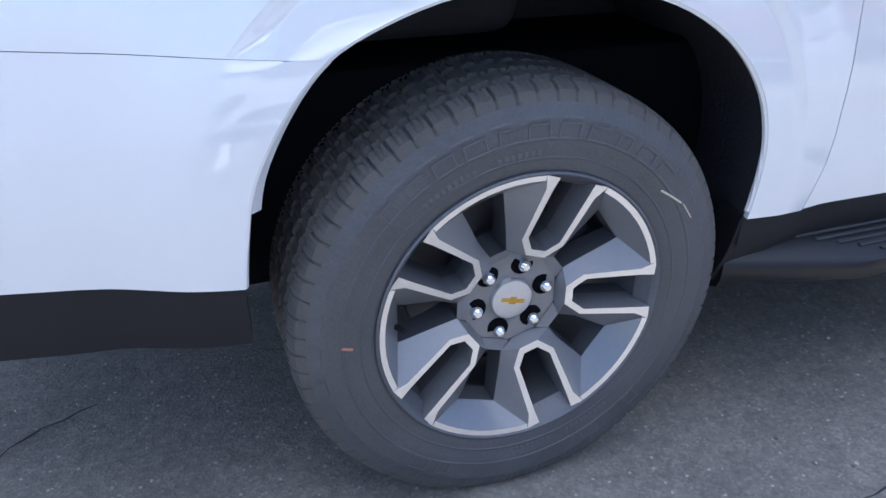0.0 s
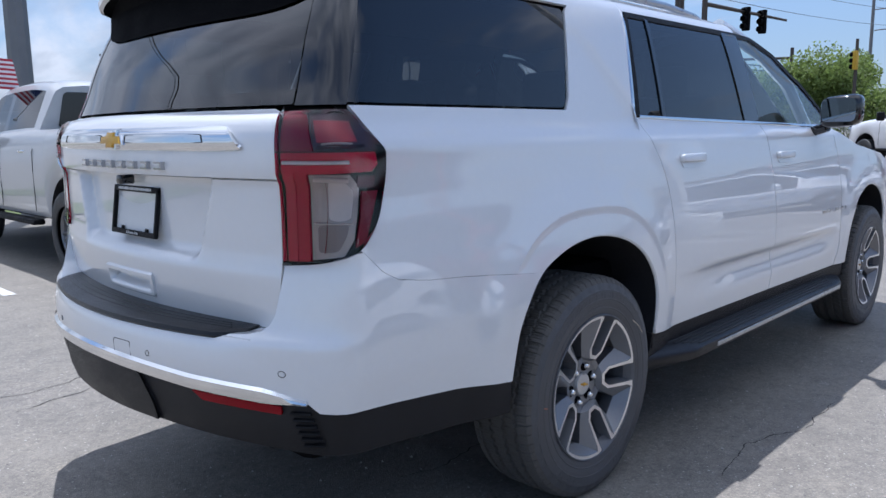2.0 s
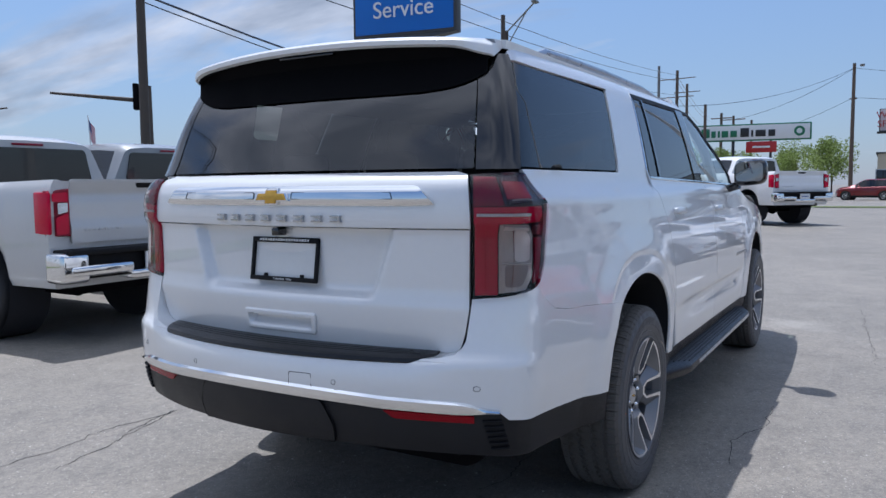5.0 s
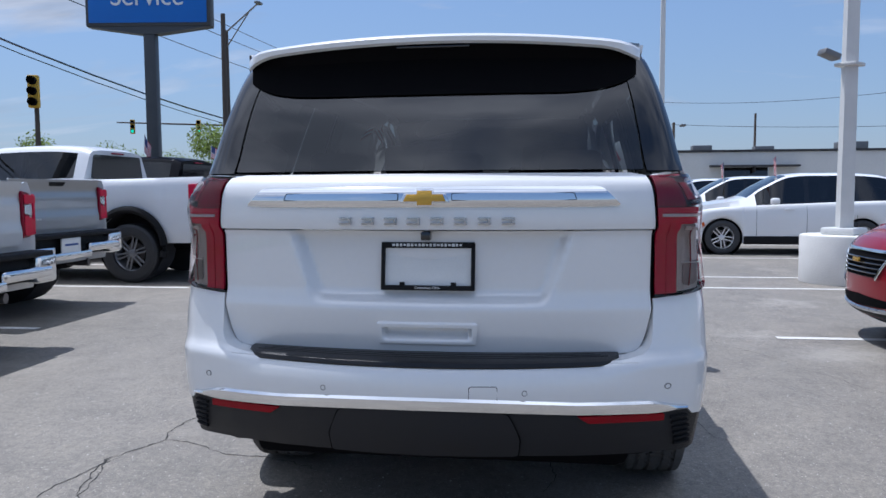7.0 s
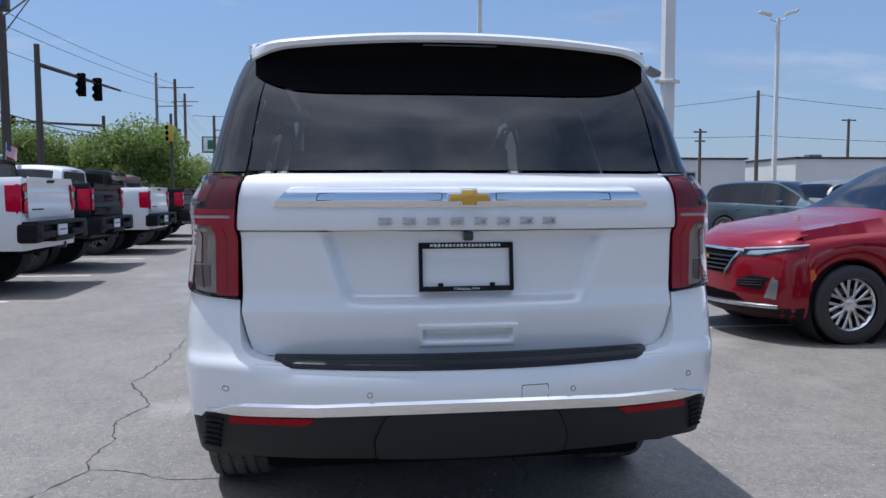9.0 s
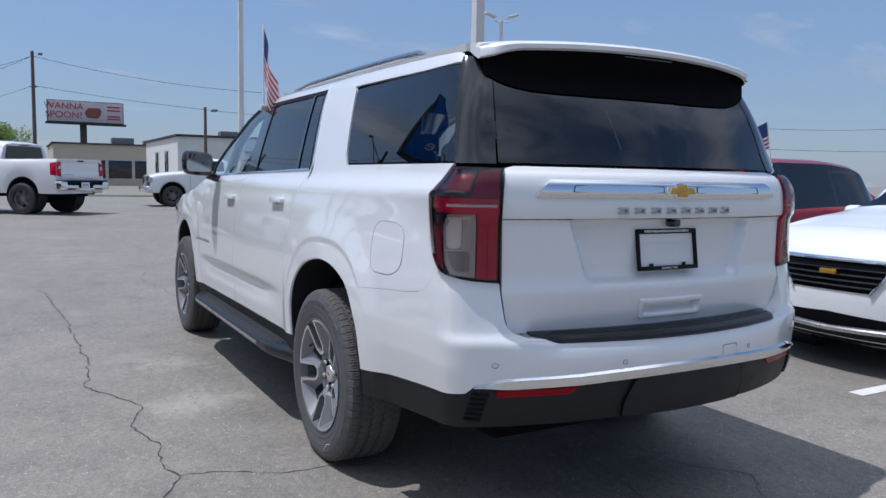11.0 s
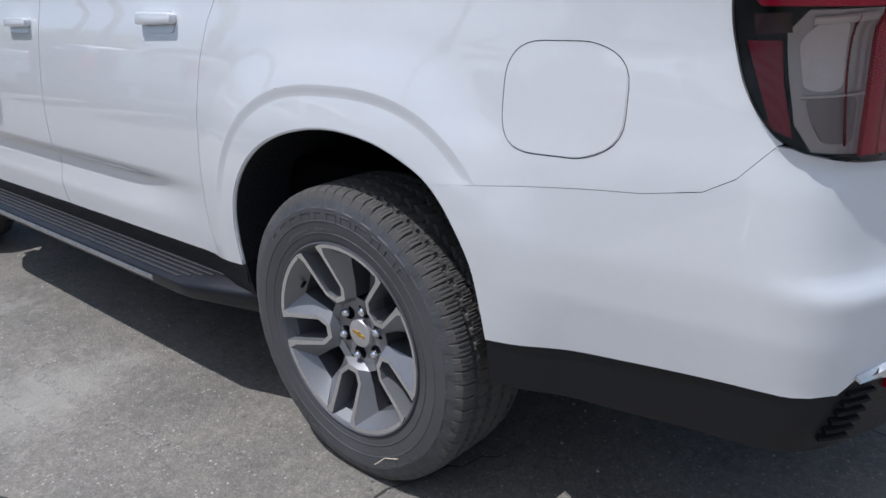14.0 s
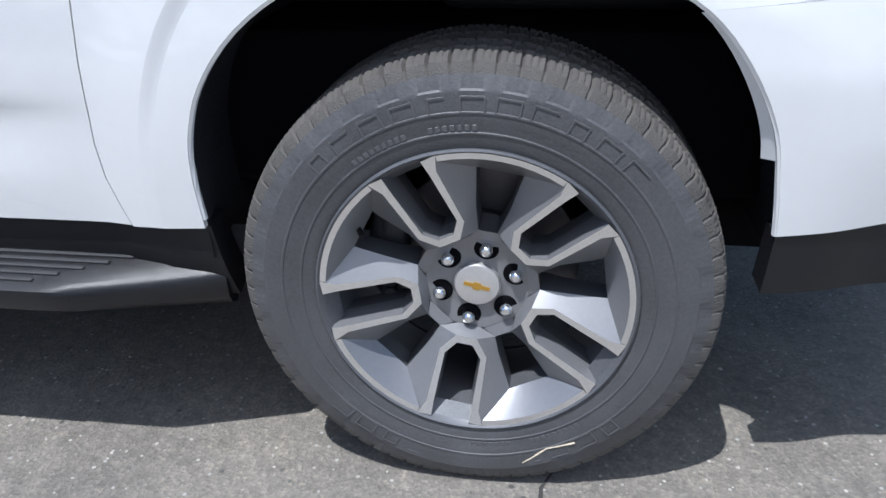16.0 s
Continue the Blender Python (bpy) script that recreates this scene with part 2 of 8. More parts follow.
def thing(name, label, category, group="", at=None):
    ob = new(name)
    if at is not None:
        ob.matrix_world = at
    return tagged(ob, label, category, group)


def curve_through(pairs, n=400):
    """A smooth one-variable curve through (position, value) pairs."""
    xs, ys = [np.array(c, float) for c in zip(*pairs)]
    d = np.diff(ys) / np.diff(xs)
    m = np.concatenate(([d[0]], np.where(d[1:] * d[:-1] > 0, 2 * d[1:] * d[:-1] / np.where(d[1:] + d[:-1] == 0, 1, d[1:] + d[:-1]), 0), [d[-1]]))
    t = np.linspace(xs[0], xs[-1], n)
    i = np.clip(np.searchsorted(xs, t) - 1, 0, len(xs) - 2)
    h = xs[i + 1] - xs[i]
    s = (t - xs[i]) / h
    v = (2 * s**3 - 3 * s**2 + 1) * ys[i] + (s**3 - 2 * s**2 + s) * h * m[i] + (-2 * s**3 + 3 * s**2) * ys[i + 1] + (s**3 - s**2) * h * m[i + 1]
    return lambda q: float(np.interp(q, t, v))


def step01(a, b, x):
    s = min(1.0, max(0.0, (x - a) / (b - a)))
    return s * s * (3 - 2 * s)


def rounded(points, r, n=5):
    """A polygon with its corners rounded; r is one radius or one per corner."""
    out = []
    k = len(points)
    for i, p in enumerate(points):
        rad = r[i] if isinstance(r, (list, tuple)) else r
        p, a, b = Vector(p), Vector(points[i - 1]), Vector(points[(i + 1) % k])
        if rad <= 0:
            out.append(tuple(p))
            continue
        da, db = (a - p), (b - p)
        cut = min(rad, da.length * 0.48, db.length * 0.48)
        s, e = p + da.normalized() * cut, p + db.normalized() * cut
        for j in range(n + 1):
            t = j / n
            out.append(tuple(s * (1 - t) ** 2 + p * 2 * t * (1 - t) + e * t * t))
    return out


def shrunk(poly, d):
    """A polygon moved inwards by d."""
    area = sum(poly[i - 1][0] * p[1] - p[0] * poly[i - 1][1] for i, p in enumerate(poly))
    sgn = 1 if area > 0 else -1
    out = []
    for i, p in enumerate(poly):
        a, b = Vector(poly[i - 1]), Vector(poly[(i + 1) % len(poly)])
        p = Vector(p)
        e1, e2 = (p - a).normalized(), (b - p).normalized()
        n1, n2 = Vector((-e1.y, e1.x)) * sgn, Vector((-e2.y, e2.x)) * sgn
        n = n1 + n2
        n = n / max(0.5, n.length_squared) * 2 if n.length > 1e-6 else n1
        out.append(tuple(p + n * d))
    return out


def panel(outlines, surf, du=0.05, dv=0.05, gap=0.0, hem=0.012):
    """A curved sheet: flat outlines cut into a grid, laid on surf(u, v), with its rim turned in by hem."""
    bm = bmesh.new()
    for o in outlines:
        if gap:
            o = shrunk(o, gap)
        one = bmesh.new()
        f = one.faces.new([one.verts.new((p[0], p[1], 0)) for p in o])
        us, vs = [p[0] for p in o], [p[1] for p in o]
        for k, lo, hi, st in ((0, min(us), max(us), du), (1, min(vs), max(vs), dv)):
            q = math.ceil((lo + 1e-4) / st) * st
            while q < hi - 1e-4:
                co, no = [0, 0, 0], [0, 0, 0]
                co[k], no[k] = q, 1
                bmesh.ops.bisect_plane(one, geom=one.verts[:] + one.edges[:] + one.faces[:], dist=1e-6, plane_co=co, plane_no=no)
                q += st
        me = bpy.data.meshes.new("tmp")
        one.to_mesh(me)
        one.free()
        bm.from_mesh(me)
        bpy.data.meshes.remove(me)
    bmesh.ops.remove_doubles(bm, verts=bm.verts[:], dist=0.0008)
    for v in bm.verts:
        v.co = surf(v.co.x, v.co.y)
    bmesh.ops.recalc_face_normals(bm, faces=bm.faces[:])
    bm.normal_update()
    core = Vector((1.4, 0.0, 0.5))
    if sum(f.normal.dot(f.calc_center_median() - core) * f.calc_area() for f in bm.faces) < 0:
        bmesh.ops.reverse_faces(bm, faces=bm.faces[:])
        bm.normal_update()
    if hem:
        rim = [e for e in bm.edges if e.is_boundary]
        norm = {v: v.normal.copy() for e in rim for v in e.verts}
        new_geo = bmesh.ops.extrude_edge_only(bm, edges=rim)["geom"]
        old = {tuple(round(c, 6) for c in v.co): n for v, n in norm.items()}
        for v in (g for g in new_geo if isinstance(g, bmesh.types.BMVert)):
            v.co -= old[tuple(round(c, 6) for c in v.co)] * hem
    return bm


def faced(bm, toward):
    """Turns the sheet's faces so that most look along toward."""
    bm.normal_update()
    if sum(f.normal.dot(toward) * f.calc_area() for f in bm.faces) < 0:
        bmesh.ops.reverse_faces(bm, faces=bm.faces[:])
    return bm


def box(size, at=(0, 0, 0), bevel=0.0, seg=2, rot=None):
    bm = bmesh.new()
    bmesh.ops.create_cube(bm, size=1)
    for v in bm.verts:
        v.co = Vector((v.co.x * size[0], v.co.y * size[1], v.co.z * size[2]))
    if bevel:
        bmesh.ops.bevel(bm, geom=bm.edges[:], offset=bevel, segments=seg, affect="EDGES", profile=0.5)
    m = Matrix.Translation(at)
    if rot is not None:
        m = m @ rot
    bmesh.ops.transform(bm, matrix=m, verts=bm.verts[:])
    return bm


def joined(*bms):
    """Several bmeshes as one; materials by order when (bm, index) is given."""
    out = bmesh.new()
    for b in bms:
        b, idx = b if isinstance(b, tuple) else (b, None)
        if idx is not None:
            for f in b.faces:
                f.material_index = idx
        me = bpy.data.meshes.new("tmp")
        b.to_mesh(me)
        b.free()
        out.from_mesh(me)
        bpy.data.meshes.remove(me)
    return out


def lathe(profile, n=64, axis="Y", closed=False, warp=None):
    """Turns (radius, along) pairs round an axis."""
    bm = bmesh.new()
    rings = []
    for i in range(n):
        a = 2 * math.pi * i / n
        ring = []
        for j, (r, h) in enumerate(profile):
            if warp:
                r, h = warp(i, j, r, h)
            c, s = r * math.cos(a), r * math.sin(a)
            ring.append(bm.verts.new((c, h, s) if axis == "Y" else (c, s, h)))
        rings.append(ring)
    m = len(profile)
    for i in range(n):
        a, b = rings[i], rings[(i + 1) % n]
        for j in range(m if closed else m - 1):
            k = (j + 1) % m
            if (Vector(a[j].co) - a[k].co).length > 1e-7:
                bm.faces.new((a[j], a[k], b[k], b[j]))
    bmesh.ops.remove_doubles(bm, verts=bm.verts[:], dist=1e-6)
    bmesh.ops.recalc_face_normals(bm, faces=bm.faces[:])
    return bm


def prism(poly, depth, place, bevel=0.0):
    """An outline given thickness: place(u, v, w) puts it in the world; w runs from 0 to depth."""
    bm = bmesh.new()
    lo = [bm.verts.new((u, v, 0)) for u, v in poly]
    hi = [bm.verts.new((u, v, depth)) for u, v in poly]
    k = len(poly)
    bm.faces.new(hi), bm.faces.new(lo[::-1])
    for i in range(k):
        bm.faces.new((lo[i], lo[(i + 1) % k], hi[(i + 1) % k], hi[i]))
    bmesh.ops.recalc_face_normals(bm, faces=bm.faces[:])
    if bevel:
        top = [e for e in bm.edges if all(v.co.z > depth - 1e-6 for v in e.verts)]
        bmesh.ops.bevel(bm, geom=top, offset=bevel, segments=2, affect="EDGES", profile=0.5)
    for v in bm.verts:
        v.co = place(*v.co)
    bmesh.ops.recalc_face_normals(bm, faces=bm.faces[:])
    return bm


def tube(points, r, sides=8, closed=False, taper=None):
    """A round bar along points."""
    bm = bmesh.new()
    pts = [Vector(p) for p in points]
    rings = []
    for i, p in enumerate(pts):
        a = pts[i - 1] if i or closed else p
        b = pts[(i + 1) % len(pts)] if i + 1 < len(pts) or closed else p
        d = (b - a).normalized()
        u = d.cross(Vector((0, 0, 1)))
        u = u.normalized() if u.length > 1e-3 else Vector((1, 0, 0))
        w = u.cross(d)
        rr = r if taper is None else r * (1 + (taper - 1) * i / max(1, len(pts) - 1))
        rings.append([bm.verts.new(p + rr * (math.cos(2 * math.pi * j / sides) * u + math.sin(2 * math.pi * j / sides) * w)) for j in range(sides)])
    span = len(rings) if closed else len(rings) - 1
    for i in range(span):
        a, b = rings[i], rings[(i + 1) % len(rings)]
        for j in range(sides):
            bm.faces.new((a[j], a[(j + 1) % sides], b[(j + 1) % sides], b[j]))
    if not closed:
        bm.faces.new(rings[0][::-1]), bm.faces.new(rings[-1])
    bmesh.ops.recalc_face_normals(bm, faces=bm.faces[:])
    return bm


def moved(bm, m):
    bmesh.ops.transform(bm, matrix=m, verts=bm.verts[:])
    return bm


def strip_on(surf, line, half, proud, n=40, centre=(1.4, 0.0)):
    """A raised moulding along line(t) = (u, v), t from 0 to 1, on a sheet; half: half height; proud: how far it stands out."""
    bm = bmesh.new()
    rows = []
    for i in range(n + 1):
        u, v = line(i / n)
        h = half(i / n) if callable(half) else half
        p0, p1 = Vector(surf(u, v - h)), Vector(surf(u, v + h))
        e = Vector(surf(u + 0.002, v)) - Vector(surf(u - 0.002, v))
        out = e.cross(p1 - p0).normalized()
        if out.dot(p0 - Vector((*centre, p0.z))) < 0:
            out = -out
        rows.append((p0, p1, out))
    ring = []
    for p0, p1, out in rows:
        mid = (p0 + p1) / 2
        ring.append([bm.verts.new(p) for p in (p0, p0 * 0.85 + p1 * 0.15 + out * proud * 0.8, mid + out * proud, p1 * 0.85 + p0 * 0.15 + out * proud * 0.8, p1)])
    for a, b in zip(ring, ring[1:]):
        for j in range(4):
            bm.faces.new((a[j], a[j + 1], b[j + 1], b[j]))
    bm.faces.new(ring[0]), bm.faces.new(ring[-1][::-1])
    bmesh.ops.recalc_face_normals(bm, faces=bm.faces[:])
    return bm


def text(words, size, place, mat, name="lettering", parent=None, depth=0.01, align="CENTER"):
    cu = bpy.data.curves.new(name, "FONT")
    cu.body, cu.size, cu.extrude, cu.align_x, cu.align_y = words, size, depth, align, "CENTER"
    tmp = bpy.data.objects.new("tmp", cu)
    scene.collection.objects.link(tmp)
    me = bpy.data.meshes.new_from_object(tmp.evaluated_get(bpy.context.evaluated_depsgraph_get()))
    bpy.data.objects.remove(tmp)
    me.materials.clear()
    me.materials.append(mat)
    ob = new(name, me)
    if parent is not None:
        ob.parent = parent
    ob.matrix_local = place
    return ob


# ---- ground ----
def asphalt():
    m = bpy.data.materials.new("asphalt")
    m.use_nodes = True
    n, l = m.node_tree.nodes, m.node_tree.links
    b = n["Principled BSDF"]
    co = n.new("ShaderNodeTexCoord")

    def noise_at(scale, detail, rough=0.6):
        t = n.new("ShaderNodeTexNoise")
        t.inputs["Scale"].default_value, t.inputs["Detail"].default_value, t.inputs["Roughness"].default_value = scale, detail, rough
        l.new(co.outputs["Object"], t.inputs["Vector"])
        return t.outputs["Fac"]

    def ramp(src, stops):
        r = n.new("ShaderNodeValToRGB")
        els = r.color_ramp.elements
        els[0].position, els[0].color = stops[0][0], (*stops[0][1], 1)
        els[1].position, els[1].color = stops[-1][0], (*stops[-1][1], 1)
        for p, c in stops[1:-1]:
            els.new(p).color = (*c, 1)
        l.new(src, r.inputs["Fac"])
        return r.outputs["Color"]

    def mixed(kind, fac, a, c):
        x = n.new("ShaderNodeMix")
        x.data_type, x.blend_type = "RGBA", kind
        if isinstance(fac, float):
            x.inputs["Factor"].default_value = fac
        else:
            l.new(fac, x.inputs["Factor"])
        l.new(a, x.inputs["A"])
        if isinstance(c, tuple):
            x.inputs["B"].default_value = (*c, 1)
        else:
            l.new(c, x.inputs["B"])
        return x.outputs["Result"]
    def cells(scale):
        v = n.new("ShaderNodeTexVoronoi")
        v.inputs["Scale"].default_value = scale
        l.new(co.outputs["Object"], v.inputs["Vector"])
        sep = n.new("ShaderNodeSeparateColor")
        l.new(v.outputs["Color"], sep.inputs[0])
        return v.outputs["Distance"], sep.outputs[0], sep.outputs[1]

    def above(src, limit, op="GREATER_THAN"):
        x = n.new("ShaderNodeMath")
        x.operation, x.inputs[1].default_value = op, limit
        l.new(src, x.inputs[0])
        return x.outputs[0]

    def times(p, q):
        x = n.new("ShaderNodeMath")
        x.operation = "MULTIPLY"
        l.new(p, x.inputs[0]), l.new(q, x.inputs[1])
        return x.outputs[0]
    broad = ramp(noise_at(0.35, 6), [(0.30, (0.176, 0.162, 0.139)), (0.55, (0.211, 0.192, 0.165)), (0.75, (0.254, 0.229, 0.194))])
    col = mixed("MULTIPLY", 1.0, broad, ramp(noise_at(24, 7, 0.75), [(0.30, (0.70, 0.70, 0.70)), (0.50, (1.0, 1.0, 1.0)), (0.70, (1.24, 1.23, 1.21))]))
    col = mixed("MULTIPLY", 1.0, col, ramp(noise_at(3.2, 7, 0.72), [(0.34, (0.82, 0.82, 0.83)), (0.50, (1.0, 1.0, 1.0)), (0.68, (1.13, 1.12, 1.09))]))
    # aggregate: every small stone its own tone, a few pale or warm ones bared by wear
    stone_d, stone_a, stone_b = cells(150)
    col = mixed("MULTIPLY", 1.0, col, ramp(stone_a, [(0.0, (0.80, 0.80, 0.81)), (0.55, (0.99, 0.99, 0.99)), (0.85, (1.10, 1.09, 1.08)), (1.0, (1.34, 1.32, 1.28))]))
    chip_d, chip_a, chip_b = cells(75)
    col = mixed("MIX", times(above(chip_d, 0.30, "LESS_THAN"), above(chip_a, 0.925)), col, ramp(chip_b, [(0.0, (0.46, 0.43, 0.37)), (1.0, (0.34, 0.33, 0.31))]))
    pit_d, pit_a, pit_b = cells(42)
    col = mixed("MIX", times(above(pit_d, 0.24, "LESS_THAN"), above(pit_a, 0.95)), col, ramp(pit_b, [(0.0, (0.085, 0.080, 0.072)), (1.0, (0.15, 0.14, 0.125))]))
    stain = ramp(noise_at(0.9, 5, 0.65), [(0.55, (0, 0, 0)), (0.70, (1, 1, 1))])
    col = mixed("MIX", mixed("MULTIPLY", 1.0, stain, (0.40, 0.40, 0.40)), col, (0.33, 0.30, 0.255))
    # dusty pale patches with ragged edges
    rag = noise_at(3.0, 6, 0.7)
    for cx, cy, cr in ((5.6, -3.2, 0.75), (3.5, -2.25, 0.5), (2.75, -2.8, 0.7), (1.2, 1.36, 0.55), (2.2, 1.30, 0.5), (4.6, -1.2, 0.6)):
        gap = n.new("ShaderNodeVectorMath")
        gap.operation, gap.inputs[1].default_value = "DISTANCE", (cx, cy, 0)
        l.new(co.outputs["Object"], gap.inputs[0])
        near = n.new("ShaderNodeMapRange")
        near.inputs["From Min"].default_value, near.inputs["From Max"].default_value = 0.0, cr
        near.inputs["To Min"].default_value, near.inputs["To Max"].default_value = 0.42, 0.0
        l.new(gap.outputs["Value"], near.inputs["Value"])
        sumn = n.new("ShaderNodeMath")
        sumn.operation = "ADD"
        l.new(near.outputs[0], sumn.inputs[0]), l.new(rag, sumn.inputs[1])
        mask = ramp(sumn.outputs[0], [(0.66, (0, 0, 0)), (0.90, (0.55, 0.55, 0.55))])
        col = mixed("MIX", mask, col, (0.36, 0.335, 0.295))
    l.new(col, b.inputs["Base Color"])
    b.inputs["Roughness"].default_value = 0.62
    b.inputs["Specular IOR Level"].default_value = 0.5
    b1, b2 = n.new("ShaderNodeBump"), n.new("ShaderNodeBump")
    b1.inputs["Strength"].default_value, b1.inputs["Distance"].default_value = 0.60, 0.006
    l.new(noise_at(62, 7, 0.75), b1.inputs["Height"])
    b2.inputs["Strength"].default_value, b2.inputs["Distance"].default_value = 0.40, 0.003
    l.new(stone_d, b2.inputs["Height"])
    l.new(b1.outputs[0], b2.inputs["Normal"]), l.new(b2.outputs[0], b.inputs["Normal"])
    return m


M_ASPHALT = asphalt()
gm = bmesh.new()
bmesh.ops.create_grid(gm, x_segments=60, y_segments=60, size=0.5)
for v in gm.verts:
    # finer near the lot, out to the horizon
    v.co.x, v.co.y = [math.copysign(abs(2 * c) ** 3 * 900, c) + o for c, o in ((v.co.x, 8), (v.co.y, 0))]
ground = tagged(part("ground", gm, M_ASPHALT), "grey weathered asphalt lot", "ground", kind="structure")


# ---- wheels ----
def tyre_mesh(R, half, r_in, fine=True):
    """A tyre on the Y axis, outer face towards +Y: sidewalls, shoulder lugs and grooved tread."""
    w = half
    side = [(r_in, w * 0.86), (r_in + 0.003, w * 0.935), (r_in + 0.010, w * 0.955), (r_in + 0.020, w * 0.966), (r_in + 0.026, w * 0.973), (r_in + 0.0272, w * 0.982), (r_in + 0.0295, w * 0.983), (r_in + 0.031, w * 0.974), (r_in + 0.045, w * 0.988), (r_in + 0.050, w * 0.994),
            (r_in + 0.058, w * 0.997), (r_in + 0.0592, w * 1.006), (r_in + 0.062, w * 1.006), (r_in + 0.0635, w * 0.998), (r_in + 0.075, w * 0.997), (R - 0.055, w * 0.985), (R - 0.050, w * 0.985), (R - 0.047, w * 0.965), (R - 0.026, w * 0.92)]
    shoulder = [(R - 0.010, w * 0.86), (R - 0.004, w * 0.78)]
    if not fine:
        prof = side + shoulder + [(R, w * 0.5), (R, 0)]
        prof += [(r, -h) for r, h in prof[::-1][1:]]
        return lathe(prof, 40)
    tread = []
    for c in (0.56, 0.20):
        tread += [(R - 0.001, w * (c + 0.07)), (R - 0.010, w * (c + 0.055)), (R - 0.010, w * (c - 0.055)), (R, w * (c - 0.07))]
    half_prof = side + shoulder + tread
    prof = half_prof + [(r, -h) for r, h in half_prof[::-1]]
    ns, k = len(side), len(prof)
    lug = set(range(ns, ns + 3)) | set(range(k - ns - 3, k - ns))
    facet = {ns - 2: 6, k - ns + 1: 6, ns - 1: 3, k - ns: 3}

    def warp(i, j, r, h):
        q, big = i % 10, i % 20
        out = 1 if h > 0 else -1
        if j in facet and facet[j] <= big <= 19 - facet[j]:
            h += out * 0.0015
        if j in lug:
            if q == 0:
                return r - 0.0058, h - out * 0.0015
            if q in (4, 7) and abs(h) < w * 0.82:
                return r - 0.0026, h
            return r, h
        if ns + 3 <= j < k - ns - 3:
            h += 0.0034 * (1 if (i + (5 if h > 0 else 0)) % 10 < 5 else -1)
            rib = int((h / w + 1) * 4)
            if (i + 3 * rib) % 10 == 0:
                return r - 0.0050, h
            if (i + 3 * rib) % 10 == 5:
                return r - 0.0022, h
        return r, h
    return lathe(prof, 720, warp=warp)


def squashed(bm, floor):
    """Flattens a tyre where it stands on the ground, with a slight bulge above."""
    for v in bm.verts:
        if v.co.z < -floor:
            v.co.z = -floor
        if v.co.z < -0.30:
            v.co.y *= 1 + 0.035 * step01(-0.30, -0.37, v.co.z) * (1 - step01(-0.385, -0.407, v.co.z) * 0.7)
    return bm


def worn(bm, R):
    """Gives the tread its own dusty rubber."""
    for f in bm.faces:
        c = f.calc_center_median()
        f.material_index = int(math.hypot(c.x, c.z) > R - 0.030)
    return bm


